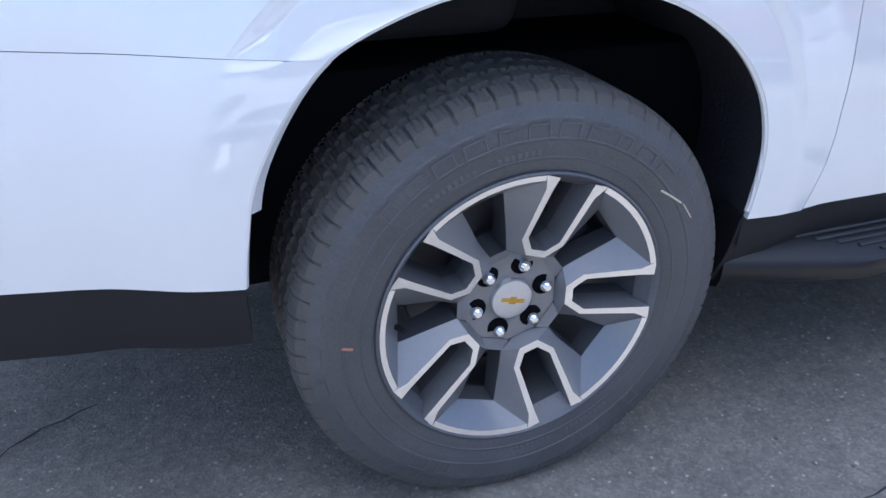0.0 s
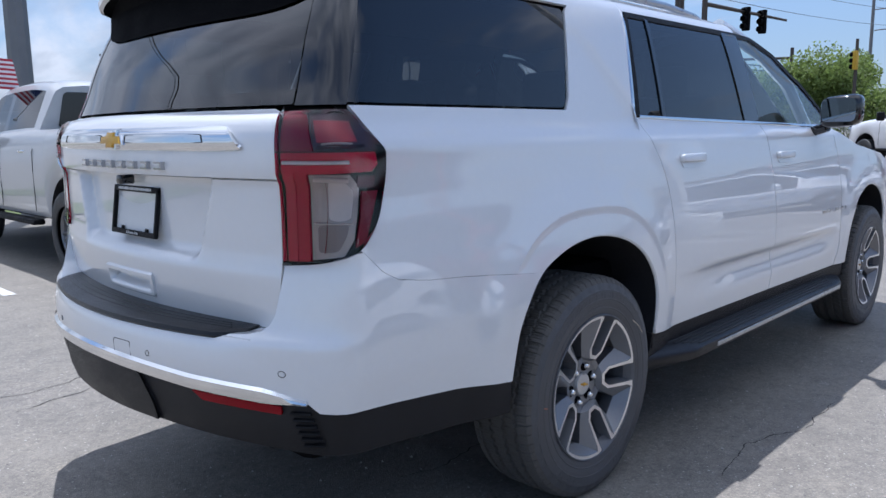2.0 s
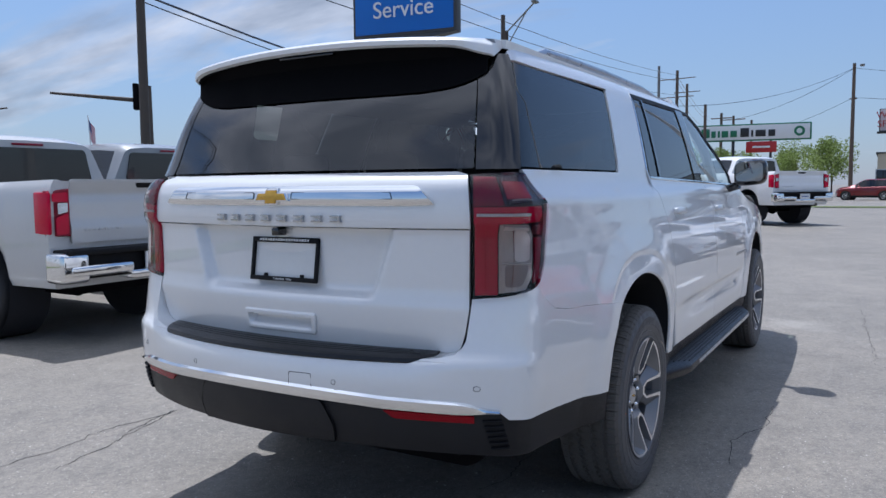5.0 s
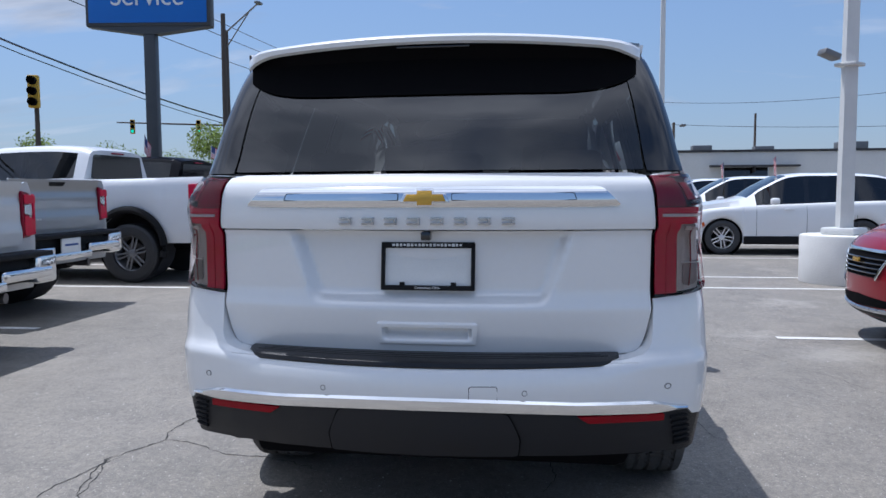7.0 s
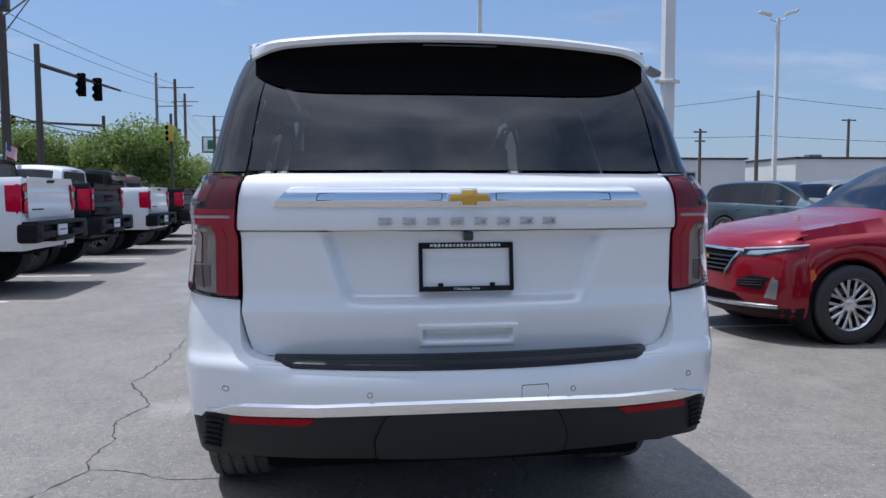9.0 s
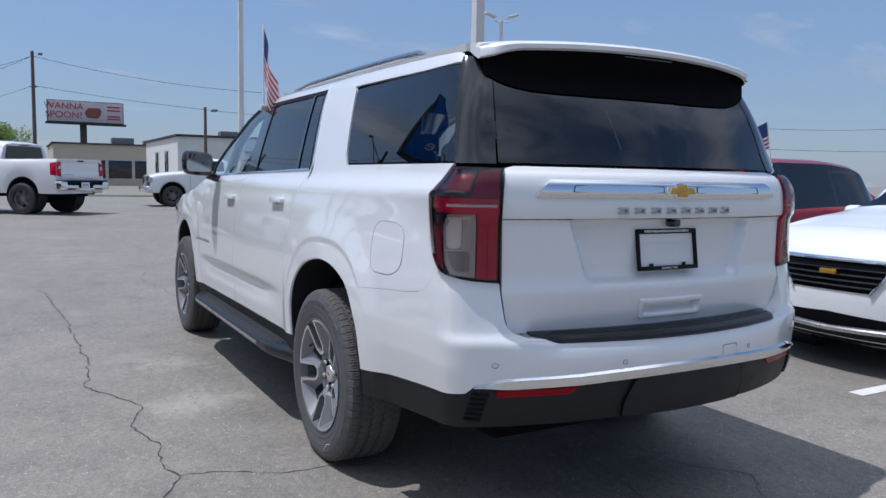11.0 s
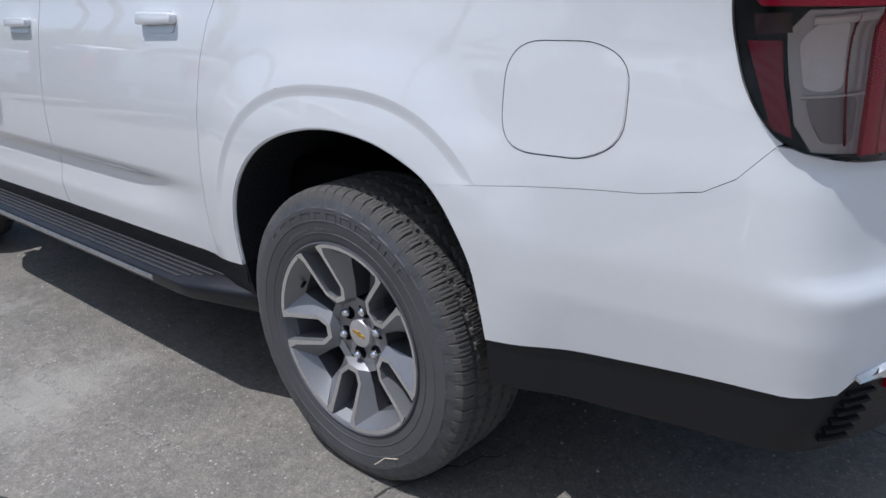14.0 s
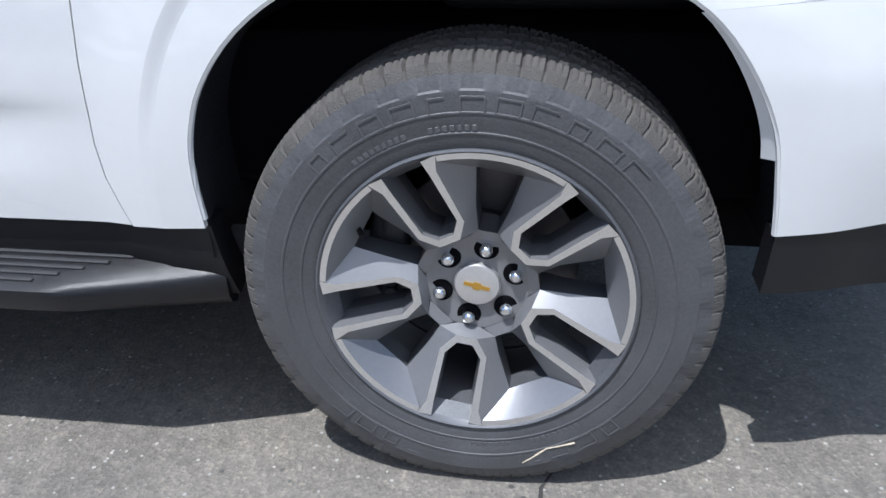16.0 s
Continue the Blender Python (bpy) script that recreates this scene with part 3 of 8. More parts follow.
def spoke_wheel(R, name, parent, at, spin=0.0, lugs=0.0):
    """An alloy wheel with tyre; outer face towards +Y in its own frame."""
    # barrel and lip
    barrel = lathe([(0.2597, 0.006), (0.2652, 0.013), (0.2685, 0.016), (0.2720, 0.014), (0.2720, 0.002), (0.254, -0.010), (0.244, -0.05), (0.236, -0.16), (0.252, -0.21)], 120)
    bm_face, bm_wall, bm_hub = bmesh.new(), bmesh.new(), bmesh.new()

    def dish(r):
        return 0.013 - 0.060 * max(0.0, 1 - r / 0.262) ** 0.9

    def turned(r, d, deg):
        c, k = math.cos(radians(deg)), math.sin(radians(deg))
        return (r * c - d * k, r * k + d * c)
    inner = [(0.266, -0.036), (0.137, -0.033), (0.113, -0.014), (0.113, 0.014), (0.137, 0.033), (0.266, 0.036)]
    outer = [(0.2665, -0.063), (0.240, -0.050), (0.130, -0.043), (0.099, -0.019), (0.099, 0.019), (0.130, 0.043), (0.240, 0.050), (0.2665, 0.063)]
    inner = [inner[0], (0.240, -0.0365)] + inner[1:5] + [(0.240, 0.0365), inner[5]]
    # rim of the large pocket on either side: foot of the broad facets
    foot = [turned(0.226, 0.040, -36), turned(0.210, 0.037, -36), turned(0.150, 0.028, -36), turned(0.108, 0.016, -36), turned(0.108, -0.016, 36), turned(0.150, -0.028, 36), turned(0.210, -0.037, 36), turned(0.226, -0.040, 36)]
    drop = [0.040, 0.036, 0.030, 0.018, 0.018, 0.030, 0.036, 0.040]
    def at3(p, low=0.0):
        q = math.hypot(*p)
        k = 1 - 0.028 * step01(0.09, 0.20, q)
        return (p[0] * k, dish(q * k) - low, p[1] * k)

    def quad(bm, *pts):
        bm.faces.new([bm.verts.new(at3(*q)) for q in pts])
    flat = [0.0] * 8
    deep_in = [(p[0] * (1 if i in (0, 7) else 1.03), p[1] * 0.86) for i, p in enumerate(inner)]
    for i in range(7):
        quad(bm_face, (inner[i], 0), (inner[i + 1], 0), (outer[i + 1], 0), (outer[i], 0))
        quad(bm_wall, (inner[i], 0), (inner[i + 1], 0), (deep_in[i + 1], 0.050), (deep_in[i], 0.050))
        quad(bm_hub, (deep_in[i], 0.050), (deep_in[i + 1], 0.050), (deep_in[i + 1], 0.085), (deep_in[i], 0.085))
        if i == 3:
            quad(bm_wall, (outer[i], 0.0), (outer[i + 1], 0.0), ((0.088, 0.020), 0.022), ((0.088, -0.020), 0.022))
            for q in (1, -1):
                j = 4 if q > 0 else 3
                bm_wall.faces.new([bm_wall.verts.new(at3(*w)) for w in ((outer[j], 0.0), (foot[j], drop[j]), ((0.088, q * 0.020), 0.022))])
        else:
            quad(bm_wall, (outer[i], 0.0), (outer[i + 1], 0.0), (foot[i + 1], drop[i + 1]), (foot[i], drop[i]))
            quad(bm_hub, (foot[i], drop[i]), (foot[i + 1], drop[i + 1]), (foot[i + 1], 0.085), (foot[i], 0.085))
    # machined arc of the rim over the pocket, and the facet below it
    t_a, t_b = math.atan2(outer[7][1], outer[7][0]), 2 * math.pi / 5 - math.atan2(outer[7][1], outer[7][0])
    n = 8
    for k in range(n):
        t0, t1 = [t_a + (t_b - t_a) * q / n for q in (k, k + 1)]
        f0, f1 = [Vector(turned(0.226, -0.040 + 0.080 * q / n, 36)) for q in (k, k + 1)]
        ring = lambda r, t, low: ((r * math.cos(t), r * math.sin(t)), low)
        quad(bm_face, ring(0.2625, t0, 0), ring(0.2625, t1, 0), ring(0.2735, t1, 0), ring(0.2735, t0, 0))
        quad(bm_wall, ring(0.2625, t0, 0.0), ring(0.2625, t1, 0.0), (tuple(f1), 0.040), (tuple(f0), 0.040))
        quad(bm_hub, (tuple(f0), 0.040), (tuple(f1), 0.040), (tuple(f1), 0.085), (tuple(f0), 0.085))
    # hub field below the pocket's inner end
    quad(bm_wall, (turned(0.108, -0.016, 36), 0.018), (turned(0.108, 0.016, 36), 0.018), (turned(0.088, 0.030, 36), 0.022), (turned(0.088, -0.030, 36), 0.022))
    # grey rim floor across the open end of the small window
    quad(bm_hub, ((0.2700, -0.060), 0.004), ((0.2700, 0.060), 0.004), ((0.250, 0.050), 0.030), ((0.250, -0.050), 0.030))
    hub = lathe([(0.0, -0.055), (0.041, -0.055), (0.046, -0.058), (0.060, -0.057), (0.092, -0.0515), (0.095, -0.056), (0.098, -0.085), (0.100, -0.13), (0.0, -0.13)], 60)
    for b in (bm_face, bm_wall, bm_hub):
        bmesh.ops.remove_doubles(b, verts=b.verts[:], dist=0.0004)
        for f in b.faces:
            f.normal_update()
            if f.normal.y < 0:
                f.normal_flip()
    wheel = part(name, barrel, M_BARREL, parent, "grey alloy wheel with machined silver spoke faces", 30)
    part("hub", hub, M_GREY, wheel, "", 60)
    one = joined((bm_face, 0), (bm_wall, 1), (bm_hub, 2))
    bmesh.ops.remove_doubles(one, verts=one.verts[:], dist=0.0012)
    spoke = part("spoke", one, (M_ALLOY, M_GREY, M_BARREL), wheel, "two-tone machined spoke", 18)
    for i in range(1, 5):
        other = new("spoke", spoke.data)
        other.parent, other.matrix_local = wheel, pose(0, 0, 0, 0, 72 * i, 0)
    wheel.matrix_local = at
    tyre = part("tyre", worn(squashed(tyre_mesh(R, 0.139, 0.2685), 0.407), R), (M_TYRE, M_TREAD), wheel, "black all-season tyre with raised sidewall lettering", 24)
    tyre.matrix_local = pose(0, -0.121, 0, 0, -spin, 0)
    cap = part("center_cap", lathe([(0.0, -0.0405), (0.030, -0.0415), (0.0385, -0.0435), (0.0410, -0.048), (0.042, -0.062)], 48), M_CAP, wheel, "brushed silver centre cap")
    badge = prism([(-0.022, -0.004), (-0.006, -0.005), (-0.006, -0.009), (0.006, -0.009), (0.006, -0.005), (0.022, -0.004), (0.022, 0.004), (0.006, 0.005), (0.006, 0.009), (-0.006, 0.009), (-0.006, 0.005), (-0.022, 0.004)], 0.002, lambda u, v, w: Vector((u * 1.05, w - 0.0416, v * 0.80)))
    mark = part("badge", badge, M_GOLD, wheel, "small gold badge")
    mark.matrix_local = pose(0, 0, 0, 0, -spin - 14, 0)
    # nut, and a flat near-black ring round it that paints a recess's shade
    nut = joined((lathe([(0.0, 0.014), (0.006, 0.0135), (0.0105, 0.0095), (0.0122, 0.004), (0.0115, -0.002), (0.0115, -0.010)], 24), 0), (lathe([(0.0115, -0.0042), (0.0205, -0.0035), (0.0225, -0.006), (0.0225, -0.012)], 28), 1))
    first = part("lug_nut", nut, (M_CHROME, M_DARK), wheel, "chrome lug nut in a flat dark ring painted as recess shade")
    first.location = (0.0699 * math.cos(radians(lugs)), -0.050, 0.0699 * math.sin(radians(lugs)))
    for i in range(1, 6):
        other = new("lug_nut", first.data)
        other.parent, other.location = wheel, (0.0699 * math.cos(i * math.pi / 3 + radians(lugs)), -0.050, 0.0699 * math.sin(i * math.pi / 3 + radians(lugs)))
    part("brake_disc", lathe([(0.0, -0.135), (0.095, -0.135), (0.100, -0.148), (0.176, -0.150), (0.178, -0.154), (0.178, -0.176), (0.10, -0.18), (0.0, -0.22)], 64), M_STEEL, wheel, "grey steel brake disc")
    cal = joined(box((0.075, 0.085, 0.19), (0.175, -0.150, 0.0), 0.018, 3), box((0.045, 0.03, 0.05), (0.165, -0.100, 0.052), 0.012, 2), box((0.045, 0.03, 0.05), (0.165, -0.100, -0.052), 0.012, 2), *[moved(lathe([(0.0, 0.012), (0.010, 0.012), (0.012, 0.0)], 12), Matrix.Translation((0.150, -0.098, z))) for z in (0.085, -0.085)])
    caliper = part("caliper", cal, M_CALIPER, wheel, "dark grey brake caliper")
    caliper.matrix_local = pose(0, 0, 0, 0, -spin - (150 if at.translation.y < 0 else 12), 0)
    va = radians(36)
    part("valve", tube([(0.238 * math.cos(va), -0.050, 0.238 * math.sin(va)), (0.215 * math.cos(va), -0.012, 0.215 * math.sin(va))], 0.0048, 10), M_BLACK, wheel)
    return wheel


def sidewall_marks(wheel, up):
    """Raised blocks where the sidewall carries its maker's lettering."""
    for start in (up - 45, up + 135):
        bits = []
        for i in range(11):
            wd, ht, st = (0.036 if i % 4 else 0.026), 0.024, 0.0030
            turn = pose(0, 0.0186, 0, 0, 90 - (start + i * 9.0), 0) @ Matrix.Translation((0, 0, 0.342))
            strokes = [box((wd, 0.0010, st), (0, 0, ht / 2), 0.0004, 1), box((wd, 0.0010, st), (0, 0, -ht / 2), 0.0004, 1), box((st, 0.0010, ht), (wd / 2, 0, 0), 0.0004, 1), box((st, 0.0010, ht), (-wd / 2, 0, 0), 0.0004, 1)]
            bits.append(moved(joined(*strokes[:3 + (i % 3 != 1)]), turn))
        tagged(part("sidewall_lettering", joined(*bits), M_EMBOSS, wheel, "raised dark grey sidewall lettering"), kind="stuff")
        fine = []
        for i in range(16):
            turn = pose(0, 0.0156, 0, 0, 90 - (start + 8 + i * 2.1 + (6 if i > 8 else 0)), 0) @ Matrix.Translation((0, 0, 0.306))
            fine.append(moved(box((0.007, 0.0014, 0.009), (0, 0, 0), 0.0005, 1), turn))
        tagged(part("sidewall_lettering", joined(*fine), M_EMBOSS, wheel, "small raised sidewall code"), kind="stuff")


def chalk_mark(side, points, mat, r=0.0022):
    """A crayon stroke on a rear tyre's sidewall: (radius, degrees) pairs as seen from that side."""
    line = [Vector((-side * q * math.cos(radians(a)), side * 1.0270, 0.407 + q * math.sin(radians(a)))) for q, a in points]
    part("crayon_mark", tube(line, r, 6), mat, suv, "crayon stroke on the tyre")


# ---- the large white SUV ----
suv = thing("suv", "large white full-size SUV parked on sunlit asphalt", "car")
W_PROFILE = curve_through([(0.36, 0.955), (0.44, 0.98), (0.52, 0.988), (0.60, 0.994), (0.70, 1.0), (0.80, 1.004), (0.92, 1.002), (1.06, 0.990), (1.18, 0.974), (1.265, 0.957),
                           (1.300, 0.951), (1.312, 0.946), (1.345, 0.923), (1.375, 0.907), (1.41, 0.898), (1.44, 0.891), (1.60, 0.850), (1.78, 0.795), (1.83, 0.772), (1.862, 0.742), (1.885, 0.70), (1.90, 0.64)], 900)
R_HATCH = curve_through([(0.60, 1.20), (0.76, 1.222), (0.80, 1.232), (0.88, 1.246), (0.945, 1.252), (0.975, 1.246), (1.02, 1.240), (1.19, 1.240), (1.212, 1.247), (1.216, 1.255), (1.24, 1.260), (1.32, 1.256), (1.37, 1.240), (1.395, 1.215),
                         (1.41, 1.178), (1.43, 1.166), (1.60, 1.085), (1.80, 0.965), (1.86, 0.92), (1.90, 0.88)], 900)
R_BUMP = curve_through([(0.40, 1.30), (0.47, 1.340), (0.54, 1.363), (0.60, 1.375), (0.645, 1.380), (0.70, 1.386), (0.75, 1.379), (0.778, 1.366), (0.792, 1.341), (0.83, 1.275), (0.88, 1.248), (0.95, 1.242), (1.02, 1.240), (1.2, 1.240)], 700)
R_WING = curve_through([(0.40, 1.121), (0.47, 1.161), (0.54, 1.185), (0.60, 1.195), (0.66, 1.200), (0.70, 1.202), (0.76, 1.202), (0.785, 1.196), (0.80, 1.181), (0.84, 1.167), (0.88, 1.158), (0.95, 1.143), (1.00, 1.134), (1.2, 1.131)], 500)
S0, SL = 0.50, 0.45
CX = -0.70
GRIP_CUT = True
AXLES = (0.0, 3.407)


def half_width(x, z):
    w = W_PROFILE(z)
    if x < 0.3:
        w -= (0.020 + 0.030 * max(0.0, min(1.0, (z - 0.79) / 0.23)) - 0.030 * step01(1.15, 1.35, z)) * (min(1.3, (0.3 - x) / 1.23)) ** 2
    if x < -0.5 and z < 1.02:
        w -= 0.026 * step01(-0.5, -1.02, x) * (1 - max(0.0, min(1.0, (z - 0.79) / 0.23)))
    if x < -0.45 and z < 0.69:
        w -= 0.07 * (0.69 - z) * step01(-0.45, -0.65, x)
    if x > 2.6:
        w -= 0.075 * ((x - 2.6) / 1.8) ** 2.2
    if z > 1.40 and x > 1.5:
        w -= 0.05 * step01(1.4, 1.8, z) * step01(1.5, 2.8, x)
    for xa in AXLES:
        if z < 1.2:
            q = ((abs(x - xa) / 0.565) ** 2.6 + (max(z - 0.405, 0.0) / 0.665) ** 2.6) ** (1 / 2.6)
            w += 0.018 * (1 - step01(0.94, 1.20, q))
            if xa == 0.0 and q < 1.0:
                fade = step01(0.60, 0.86, z) if x > 0 else step01(0.870, 0.925, z)
                w -= 0.0062 * fade * (step01(1.004, 0.958, q) if q > 0.958 else max(0.0, (q - 0.845) / 0.113))
    c = step01(0.56, 1.20, x) * (1 - step01(2.45, 2.80, x))
    w -= 0.022 * c * (1 - step01(0.704, 0.738, z)) * step01(0.575, 0.690, z)
    return w


def rear_x(y, z, bump):
    k = 0.28 - 0.11 * step01(0.77, 0.92, z) if bump else 0.17 - 0.06 * step01(1.40, 1.8, z)
    r = R_BUMP(z) if bump else R_HATCH(z)
    if bump:
        w = step01(0.60, 0.74, abs(y))
        kw = 0.28 - 0.11 * step01(0.70, 1.02, z)
        return (k * y * y - r) * (1 - w) + (kw * (y * y - 0.64) - R_WING(z)) * w
    if not bump:
        r -= 0.038 * step01(0.955, 1.005, z) * (1 - step01(1.2135, 1.2145, z)) * (1 - step01(0.445, 0.495, abs(y) + 0.34 * max(0, 1.21 - z)))
        r -= 0.050 * (1 - step01(0.125, 0.150, abs(y))) * step01(0.836, 0.846, z) * (1 - step01(0.886, 0.896, z)) if GRIP_CUT else 0.0
    return -r + k * y * y


def skin(side, bump=False, off=0.0):
    """The SUV's outer sheet: u runs from the tail's middle round the corner and forward, v is the height."""
    def surf(u, v):
        if u <= S0:
            return Vector((rear_x(u, v, bump) - off, side * u, v))
        if u >= S0 + SL:
            x = CX + u - S0 - SL
            return Vector((x, side * (half_width(x, v) + off), v))
        a = (u - S0) / SL * math.pi / 2
        dx, dy = -math.cos(a), math.sin(a)
        lo, hi, kk = 0.0, 1.2, 0.08
        for _ in range(26):
            t = (lo + hi) / 2
            x, y = CX + t * dx, S0 + t * dy
            g1, g2 = rear_x(y, v, bump) - x, y - half_width(x, v)
            h = max(0.0, min(1.0, 0.5 + 0.5 * (g1 - g2) / kk))
            g = g2 * (1 - h) + g1 * h + kk * h * (1 - h)
            lo, hi = (t, hi) if g < 0 else (lo, t)
        t = lo + off
        return Vector((CX + t * dx, side * (S0 + t * dy), v))
    return surf


def along(x):
    """The sheet coordinate of a place on the flank."""
    if x >= CX:
        return x - CX + S0 + SL
    return S0 + SL * math.atan2(0.945 + 0.02 * (x - CX) - S0, CX - x) / (math.pi / 2)


def flowing(points, sub=4):
    """Catmull-Rom curve through points."""
    p = [Vector(points[0])] + [Vector(q) for q in points] + [Vector(points[-1])]
    out = []
    for i in range(1, len(p) - 2):
        a, b, c, d = p[i - 1:i + 3]
        for k in range(sub):
            t = k / sub
            q = 0.5 * ((2 * b) + (c - a) * t + (2 * a - 5 * b + 4 * c - d) * t * t + (3 * b - a - 3 * c + d) * t ** 3)
            out.append(tuple(q))
    return out + [tuple(points[-1])]


def arch(xa):
    """The wheel opening's edge, from its front foot over the top to its rear foot."""
    return flowing([(xa + dx, z) for dx, z in ((0.462, 0.515), (0.466, 0.60), (0.458, 0.68), (0.425, 0.765), (0.355, 0.850), (0.255, 0.915), (0.13, 0.955), (0.0, 0.970), (-0.13, 0.957),
                                       (-0.235, 0.925), (-0.32, 0.880), (-0.385, 0.808), (-0.435, 0.715), (-0.455, 0.62), (-0.465, 0.542))])


REAR_ARCH = [(along(x), z) for x, z in arch(0)]
LAMP = rounded([(0.647, 0.983), (0.712, 0.995), (0.765, 1.020), (0.795, 1.10), (0.811, 1.22), (0.812, 1.292), (0.752, 1.404), (0.643, 1.398)], [0.004, 0.03, 0.03, 0.05, 0.05, 0.012, 0.012, 0.004])
DOOR_REAR = [(along(0.44), 1.392), (along(0.475), 1.31), (along(0.530), 1.22), (along(0.575), 1.10), (along(0.605), 0.95), (along(0.622), 0.80), (along(0.632), 0.66), (along(0.628), 0.60), (along(0.612), 0.545), (along(0.600), 0.508)]
for side in (-1, 1):
    body, bumper = skin(side), skin(side, True)
    # quarter panel: lower field, pillar behind the rear door, and the band over the quarter glass
    seam = [REAR_ARCH[40], (along(-0.60), 0.906), (along(-0.80), 0.920), (along(-0.905), 0.936), (0.797, 0.965), (0.768, 1.024)]
    lampside = [p for p in LAMP if p[0] > 0.764 and p[1] > 1.02]
    lampside.sort(key=lambda p: p[1])
    turns = [0.165 + (math.pi - 0.165 - 0.82) * i / 60 for i in range(61)]
    steps = [1.0, 0.994, 0.987, 0.980, 0.973, 0.966, 0.958]
    rings = [[(along(0.565 * k * math.copysign(abs(math.cos(a)) ** (1 / 1.3), math.cos(a))), 0.405 + 0.665 * k * math.sin(a) ** (1 / 1.3)) for a in turns] for k in steps]
    rings = [[(r[0][0], 0.511)] + r + [(along(-0.452 + 0.0125 * i / 6), 0.8925 - 0.0014 * i / 6)] for i, r in enumerate(rings)]
    crest, trough = rings[0], rings[-1]
    flare = bmesh.new()
    rows = [[flare.verts.new(body(*q)) for q in r] for r in rings]
    for r0, r1 in zip(rows, rows[1:]):
        for j in range(len(r0) - 1):
            flare.faces.new((r0[j], r0[j + 1], r1[j + 1], r1[j]))
    inner_sheet = panel([trough[::-1] + REAR_ARCH[:41]], body, 0.026, 0.017)
    part("arch_flare", faced(joined(faced(flare, Vector((0, side, 0))), faced(inner_sheet, Vector((0, side, 0)))), Vector((0, side, 0))), M_WHITE, suv, "", 40, True)
    low = crest + seam[1:] + lampside + [(0.752, 1.412), (along(-0.035), 1.412), (along(0.435), 1.412)] + DOOR_REAR
    pillar = [(along(-0.035), 1.412), (along(-0.005), 1.46), (along(0.088), 1.775), (along(0.115), 1.80), (along(0.52), 1.822), (along(0.515), 1.80), (along(0.435), 1.412)]
    band = [(0.775, 1.802), (0.79, 1.835), (0.87, 1.872), (along(1.62), 1.872), (along(1.62), 1.828), (along(0.52), 1.822), (along(0.115), 1.80), (along(-0.60), 1.797)]
    part("quarter_panel", faced(panel([low, pillar, band], body, 0.026, 0.017), Vector((0, side, 0))), M_WHITE, suv, "", 40, True)
    # doors and front wing
    rear_door = [(p[0], p[1]) for p in DOOR_REAR] + [(along(1.705), 0.502), (along(1.725), 0.60), (along(1.72), 0.9), (along(1.69), 1.2), (along(1.665), 1.372)]
    door = part("rear_door", faced(panel([rear_door], body, 0.05, 0.016, 0.0026), Vector((0, side, 0))), M_WHITE, suv, "", 40, True)
    front_cut = [(along(2.76), 0.492), (along(2.80), 0.60), (along(2.79), 0.95), (along(2.75), 1.2), (along(2.72), 1.345)]
    front_door = [(along(1.665), 1.372), (along(1.69), 1.2), (along(1.72), 0.9), (along(1.725), 0.60), (along(1.705), 0.502)] + front_cut
    door_f = part("front_door", faced(panel([front_door], body, 0.05, 0.016, 0.0026), Vector((0, side, 0))), M_WHITE, suv, "", 40, True)
    fa = [(along(x), z) for x, z in arch(3.407)]
    wing = front_cut[:1][::-1] + [(along(2.945), 0.49)] + fa[::-1] + [(along(3.90), 0.50), (along(4.02), 0.62), (along(4.06), 0.85), (along(4.02), 1.10), (along(3.80), 1.165), (along(3.2), 1.235), (along(2.72), 1.345)] + front_cut[::-1][1:-1]
    part("front_wing", faced(panel([wing], body, 0.05, 0.035, 0.002), Vector((0, side, 0))), M_WHITE, suv)
    for d, x, z in ((door, 0.80, 1.218), (door_f, 1.87, 1.204)):
        c = body(along(x), z)
        t = (body(along(x + 0.05), z) - body(along(x - 0.05), z)).normalized()
        up = (body(along(x), z + 0.02) - body(along(x), z - 0.02)).normalized()
        n = t.cross(up) * (-side)
        n = n if n.y * side > 0 else -n
        grip = prism(rounded([(-0.105, -0.016), (0.105, -0.020), (0.105, 0.020), (-0.105, 0.016)], 0.016), 0.018, lambda u, v, w: c + t * u + up * v + n * (w + 0.018 - 1.0 * u * u), 0.008)
        ends = [box((0.035, 0.03, 0.028), (0, 0, 0), 0.006, 2) for _ in range(2)]
        frame3 = Matrix((t, n, up)).transposed().to_4x4()
        ends = [moved(b, Matrix.Translation(c + t * q + n * 0.010) @ frame3) for b, q in zip(ends, (-0.085, 0.085))]
        cup = prism(rounded([(-0.095, -0.040), (0.095, -0.040), (0.095, 0.026), (-0.095, 0.026)], 0.026), 0.002, lambda u, v, w: c + t * u + up * v + n * (w + 0.0005))
        handle = part("door_handle", joined((grip, 0), (ends[0], 0), (ends[1], 0)), M_WHITE, d, "white door handle")
        part("handle_cup", cup, M_WHITE, d)
    # side glass
    inset = skin(side, False, -0.006)
    qg = rounded([(along(-0.030) , 1.420), (along(0.085), 1.782), (along(-0.60), 1.790), (0.790, 1.792), (0.770, 1.62), (0.748, 1.420)], [0.03, 0.03, 0, 0.01, 0, 0.006])
    part("quarter_glass", faced(panel([qg], inset, 0.06, 0.05, 0.0, 0.004), Vector((0, side, 0))), M_TINT, suv, "dark tinted quarter window")
    rg = rounded([(along(0.475), 1.400), (along(0.545), 1.800), (along(1.45), 1.812), (along(1.50), 1.384)], [0.02, 0.03, 0.01, 0.01])
    part("door_glass", faced(panel([rg], inset, 0.06, 0.05, 0.0, 0.004), Vector((0, side, 0))), M_TINT, door, "dark tinted rear door window")
